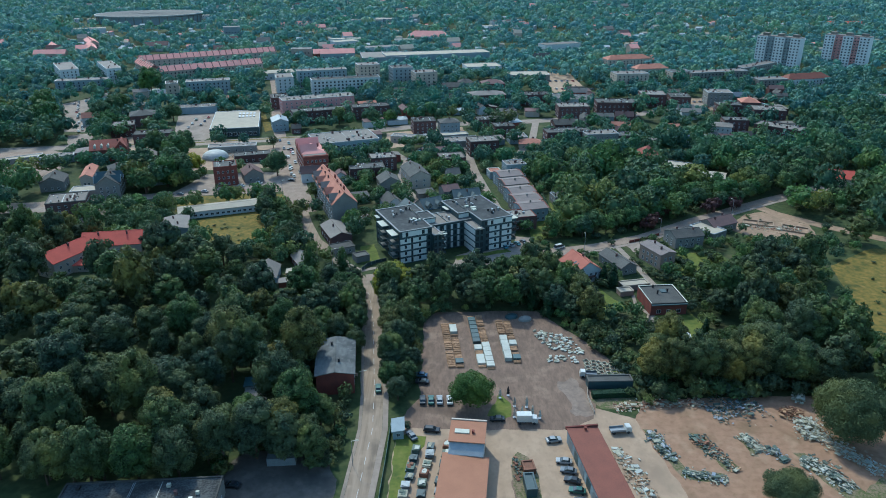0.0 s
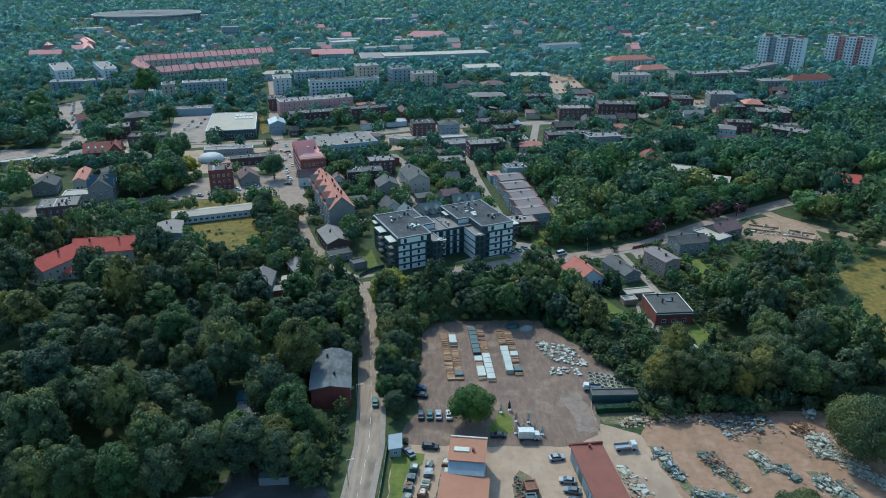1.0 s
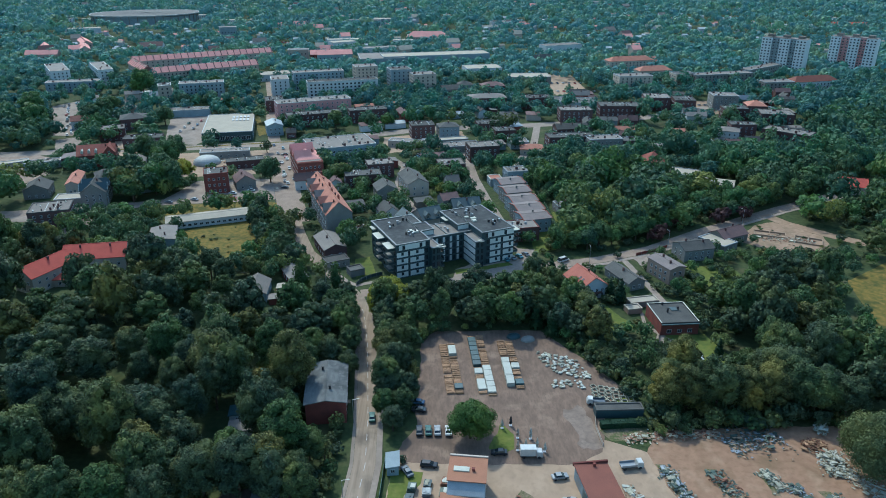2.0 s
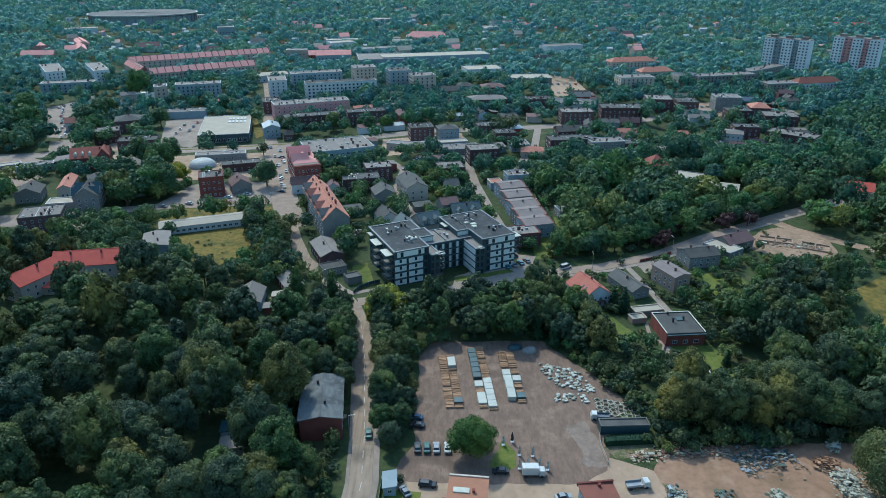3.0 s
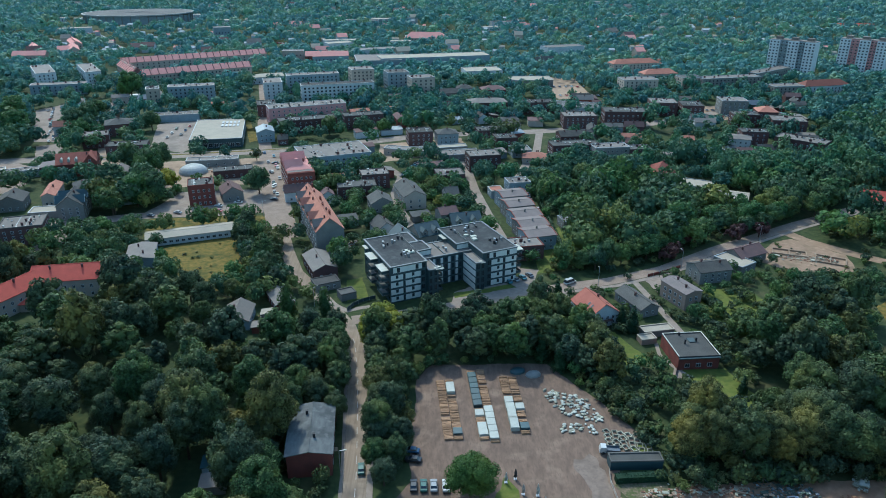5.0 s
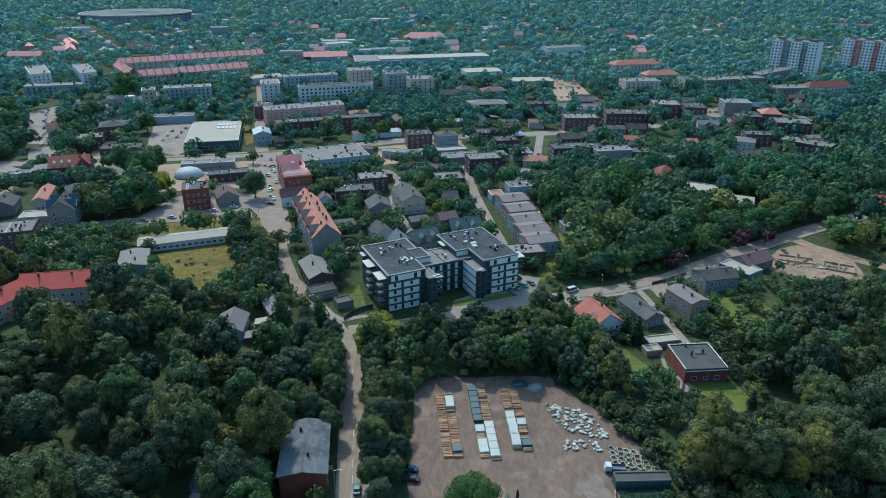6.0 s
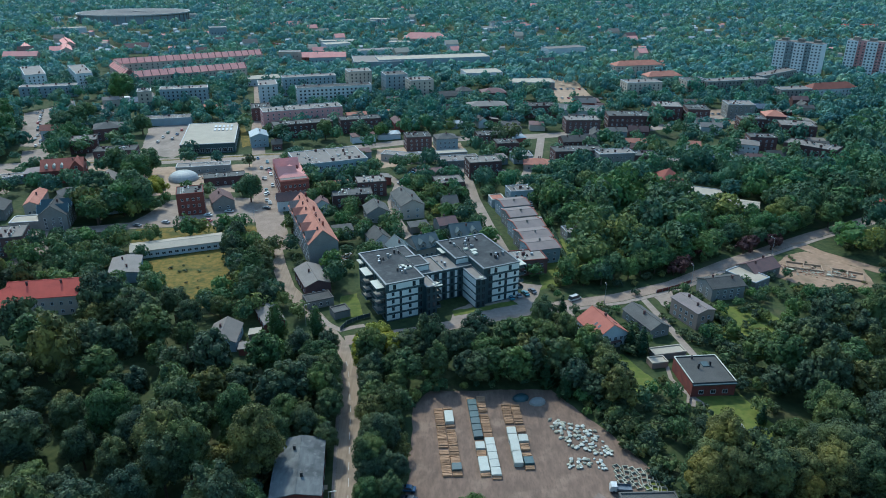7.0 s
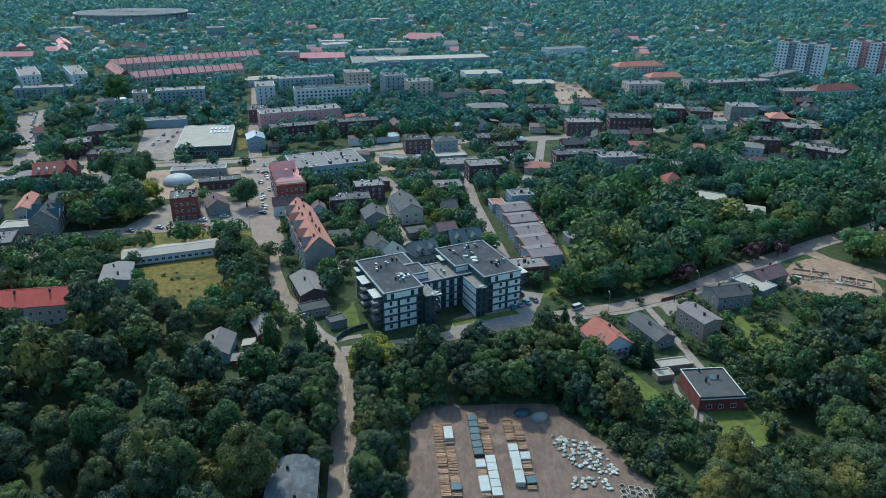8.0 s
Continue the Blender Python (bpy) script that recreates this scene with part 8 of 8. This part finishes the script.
for x, y, s in ((-52, 155, 0.95), (-43, 152, 1.05), (-35.5, 150, 0.8), (-61, 147, 0.9), (-70, 142, 0.8), (-85, 140, 0.9), (-99, 139, 0.85), (-112, 141, 1.0), (-31, 205, 0.55)):
    plant("wood", x, y, s, x, int(-x))
for x, y, s in ((-168, 372, 1.5), (-160, 362, 1.3), (-112, 455, 0.8), (-72, 316, 1.1), (-70, 327, 0.9), (-67, 352, 0.9), (40, 500, 1.3), (48, 512, 1.2)):
    plant("town", x, y, s, x, int(-x))
for x, y, s in ((-29.8, 146, 1.0), (-28.6, 152, 1.2), (-28.4, 158, 1.0), (-27.6, 165, 0.9), (-10, 161.5, 0.6), (61, 262, 0.9), (64, 264, 1.0), (84, 262, 0.9), (86, 258, 1.0), (95, 268, 0.9), (98, 290, 0.8), (75.5, 292, 0.8), (82.5, 270, 0.7), (80.5, 274, 0.6), (60, 282, 0.7), (77, 252, 0.6)):
    plant("bush", x, y, s, x, int(y))
for x, y, s in ((-22.0, 245.5, 1.05), (-19.0, 251, 1.0), (-15.5, 247, 0.95), (-23.5, 241, 0.6), (52, 258, 0.6)):
    plant("gold", x, y, s, x, int(x))
for x, y, s in ((-52.0, 252.5, 1.2), (-39.5, 254.0, 1.05), (-53.5, 256, 0.8)):
    plant("poplar", x, y, s, x, int(y))
for x, y, s in ((44.5, 274, 0.85), (66.5, 250, 1.0), (64, 254, 0.8), (91, 214, 0.6), (33, 232, 1.0), (38, 226, 0.95)):
    plant("spruce", x, y, s, x, int(y))
for x, y, s in ((-37, 236.5, 0.85), (-33.0, 228.5, 0.8), (-31.0, 219.5, 0.75), (-37.3, 227, 0.9), (-34.0, 240.5, 0.65), (-43, 243, 0.8), (-46, 251, 0.5), (-30.5, 212, 0.6),
                (-57, 242, 0.5), (-82, 252, 0.7), (-84, 262, 0.85), (-92, 270, 0.9), (-62, 280, 0.7), (-70, 285, 0.75), (-77, 272, 0.6), (-72, 301, 0.9), (-66, 290, 0.8)):
    plant("wood", x, y, s, x, int(-x))
for k in range(8):
    y = 197 + 6.6 * k
    i = max(j for j in range(len(MAIN)) if MAIN[j][1] <= y)
    s = (y - MAIN[i][1]) / (MAIN[i + 1][1] - MAIN[i][1])
    x = MAIN[i][0] + (MAIN[i + 1][0] - MAIN[i][0]) * s
    if y < 235:
        plant("wood", x + 6.4, y, 0.66 + 0.05 * (k % 3), k, k, 0.95)
    if k != 1:
        plant("wood", x - 6.0, y + 3, 0.62 + 0.06 * (k % 3), k + 2, k + 3, 1.0)
for x, y, s in ((-42.8, 174.9, 0.8), (-40.5, 161, 1.2), (-33.8, 160.5, 0.75), (-54, 186, 0.6), (-42, 199, 0.85), (-40.5, 206, 0.9), (-35, 204, 0.8), (-43.5, 190, 0.7), (-43, 180, 0.6)):
    plant("wood", x, y, s, x, int(-x))
for x, y, s in ((-16.1, 181, 0.62), (-13.3, 174.5, 0.58), (-10.9, 182.5, 0.6), (-16.6, 188, 0.66), (-9.6, 190, 0.6)):
    plant("wood", x, y, s, x, int(-x * 3), 0.9)
# the tall edge of the wood behind the builders' yard, and round the shaded yard
for k in range(7):
    plant("wood", 64 + 7.6 * k, 183.5 + 1.5 * (k % 2), 0.92 + 0.08 * (k % 3), k * 1.3, k, 1.0)
for x, y, s in ((-57, 147, 1.1), (-49, 149, 1.15), (-41, 147.5, 1.0), (-34, 145.5, 0.8), (-66, 140, 1.0), (-76, 139.5, 1.1), (-92, 139, 1.05)):
    plant("wood", x, y, s, x, int(-x))
# trees along the far side of the narrow street
for k in range(15):
    i, s = 3 + k // 4, (k % 4) / 4
    x, y = SIDE[i][0] + (SIDE[i + 1][0] - SIDE[i][0]) * s, SIDE[i][1] + (SIDE[i + 1][1] - SIDE[i][1]) * s
    if 60 < x < 152:
        plant("square", x - 4.0, y + 10.5 + 2 * (k % 2), 0.62 + 0.1 * (k % 3), k * 2.1, k + 2, 1.0)
for x, y, s in ((64, 296, 0.6), (70, 299, 0.9), (77, 300, 0.7), (83, 305, 1.0), (90, 308, 0.8), (97, 313, 1.0), (104, 318, 0.7), (112, 323, 0.9), (119, 328, 0.8), (127, 333, 1.0), (48, 300, 1.2), (53, 304, 1.4), (57, 300, 1.1), (50, 309, 1.3), (60, 306, 1.2), (44, 296, 0.8)):
    plant("bush", x, y, s, x, int(y))
# large trees of the squares, courts and avenues
for x, y, s in ((-173, 392.6, 1.62), (-180.8, 436, 1.6), (-161.5, 415, 1.9), (-147, 379.7, 1.7), (-164, 438.5, 1.5), (-152.7, 374, 1.7), (-160, 364, 1.3), (-96.0, 394, 1.45), (-103.6, 507.5, 1.3), (-170.1, 576.5, 1.1), (-258.7, 632, 2.3),
                (-204.4, 580, 1.2), (-187, 582, 1.2), (-308, 545, 2.0), (-254, 524, 1.6), (-252, 540, 1.7), (-242, 506, 1.3), (-282, 500, 2.0), (-258, 568, 1.3), (-203, 528, 1.4), (-76.6, 518, 1.3), (-41.9, 424, 1.0), (-55, 396, 1.1), (-64, 388, 0.9), (-50.8, 515, 1.1), (-39.4, 520, 1.1), (-201, 650, 1.4), (148.4, 350, 1.2), (180.4, 378, 1.3), (184, 362, 1.2), (172, 370, 1.1), (196, 374, 1.2), (205, 386, 1.3), (150, 344, 0.9), (157, 350, 1.1), (163, 356, 1.0), (170, 361, 1.1), (158, 362, 1.2), (166, 370, 1.2), (141, 340, 0.9)):
    plant("square", x, y, s * 0.72, x, int(-x))
for x, y, s in ((146, 336, 1.0), (108, 326, 1.0), (150, 340, 0.8), (99.4, 311.5, 1.1), (95, 309, 0.8), (135.8, 334.1, 1.1), (132, 331.5, 0.9)):
    plant("plum", x, y, s, x)


# ---- woods and suburbs too far off to count ----
def far_woods(name, label, polys, spacing, seed, radius, clumps):
    rng = np.random.default_rng(seed)
    pts = []
    for poly, keep in polys:
        pts += [(x, y) for x, y, r in scatter(poly, spacing, seed + len(pts), keep) if not blocked(x, y, 2.0) and not blocked(x, y + 9, 1.0) and noise.noise(Vector((x * 0.011, y * 0.006, seed))) > r.uniform(-0.75, -0.15)]
    pts = np.array(pts)
    n = len(pts)
    r = radius * rng.uniform(0.55, 1.2, n)
    h = r * rng.uniform(1.0, 1.7, n)
    way = rng.normal(size=(n, clumps, 3))
    way[..., 2] = np.abs(way[..., 2]) * 0.9 - 0.25
    way[..., 1] *= 1.0
    way /= np.linalg.norm(way, axis=2)[..., None]
    pos = np.empty((n, clumps, 3))
    lump = rng.uniform(0.75, 1.15, (n, clumps))
    pos[..., 0] = pts[:, 0, None] + way[..., 0] * r[:, None] * lump
    pos[..., 1] = pts[:, 1, None] + way[..., 1] * r[:, None] * lump
    pos[..., 2] = h[:, None] + way[..., 2] * r[:, None] * lump * 0.95
    nrm = way + rng.normal(0, 0.12, way.shape)
    nrm /= np.linalg.norm(nrm, axis=2)[..., None]
    side = np.cross(nrm, rng.normal(size=way.shape))
    side /= np.linalg.norm(side, axis=2)[..., None]
    up = np.cross(nrm, side)
    s = (r[:, None] * rng.uniform(0.4, 0.75, (n, clumps)))[..., None]
    leaf = np.stack([pos - side * s * 0.55 - up * s * 0.3, pos + side * s * 0.55 - up * s * 0.3, pos + up * s * 0.65 + nrm * s * 0.15], 2).reshape(-1, 3)
    k = len(leaf) // 3
    data = bpy.data.meshes.new(name)
    data.vertices.add(len(leaf))
    data.vertices.foreach_set("co", leaf.ravel())
    data.loops.add(3 * k)
    data.loops.foreach_set("vertex_index", np.arange(3 * k))
    data.polygons.add(k)
    data.polygons.foreach_set("loop_start", np.arange(k) * 3)
    data.polygons.foreach_set("loop_total", np.full(k, 3))
    data.attributes.new("tint", "FLOAT", "POINT").data.foreach_set("value", np.repeat(rng.uniform(0, 1, n), 3 * clumps))
    data.update()
    data.validate()
    # leaf colour with the far haze already in it
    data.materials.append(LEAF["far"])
    return tagged(new(name, data), label, "trees", "", "stuff")


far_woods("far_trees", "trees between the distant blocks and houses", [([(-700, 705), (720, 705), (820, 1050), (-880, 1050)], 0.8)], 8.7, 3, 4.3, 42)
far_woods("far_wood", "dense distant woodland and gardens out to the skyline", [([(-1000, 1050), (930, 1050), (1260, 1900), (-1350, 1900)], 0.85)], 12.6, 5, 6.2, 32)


# clipped hedge below the low shed and along gardens
def hedge(label, xa, ya, xb, yb, h, thick, seed):
    rng = np.random.default_rng(seed)
    length = math.hypot(xb - xa, yb - ya)
    rot = math.atan2(yb - ya, xb - xa)
    bm = bmesh.new()
    box(bm, -length / 2, length / 2, -thick / 2 * 0.8, thick / 2 * 0.8, 0, h * 0.92)
    for k in range(int(length * 22)):
        u, v, z = rng.uniform(-0.5, 0.5) * length, rng.choice((-0.5, 0.5, 0.0)), rng.uniform(0.1, 1.0)
        p = Vector((u, v * thick + rng.normal(0, 0.08) if v else rng.uniform(-0.5, 0.5) * thick, (z if v else 1.0) * h))
        a = Vector(rng.normal(size=3)).normalized() * 0.22
        b = Vector(rng.normal(size=3)).normalized() * 0.22
        bm.faces.new([bm.verts.new(q) for q in (p - a, p - b, p + a, p + b)])
    ob = new("hedge", mesh_of("hedge", bm, LEAF["conifer"]))
    ob.matrix_basis = pose((xa + xb) / 2, (ya + yb) / 2, 0, 0, 0, math.degrees(rot))
    return tagged(ob, label, "hedge")


hedge("dark clipped hedge beside the yard", 44.5, 176.2, 57.5, 177.2, 2.0, 2.4, 1)
hedge("long dark hedge behind the terraced houses", 50.5, 398, 53.5, 318, 2.6, 2.0, 2)
hedge("dark garden hedge beside the lawn", 97.5, 282, 104.5, 256, 1.8, 1.6, 3)
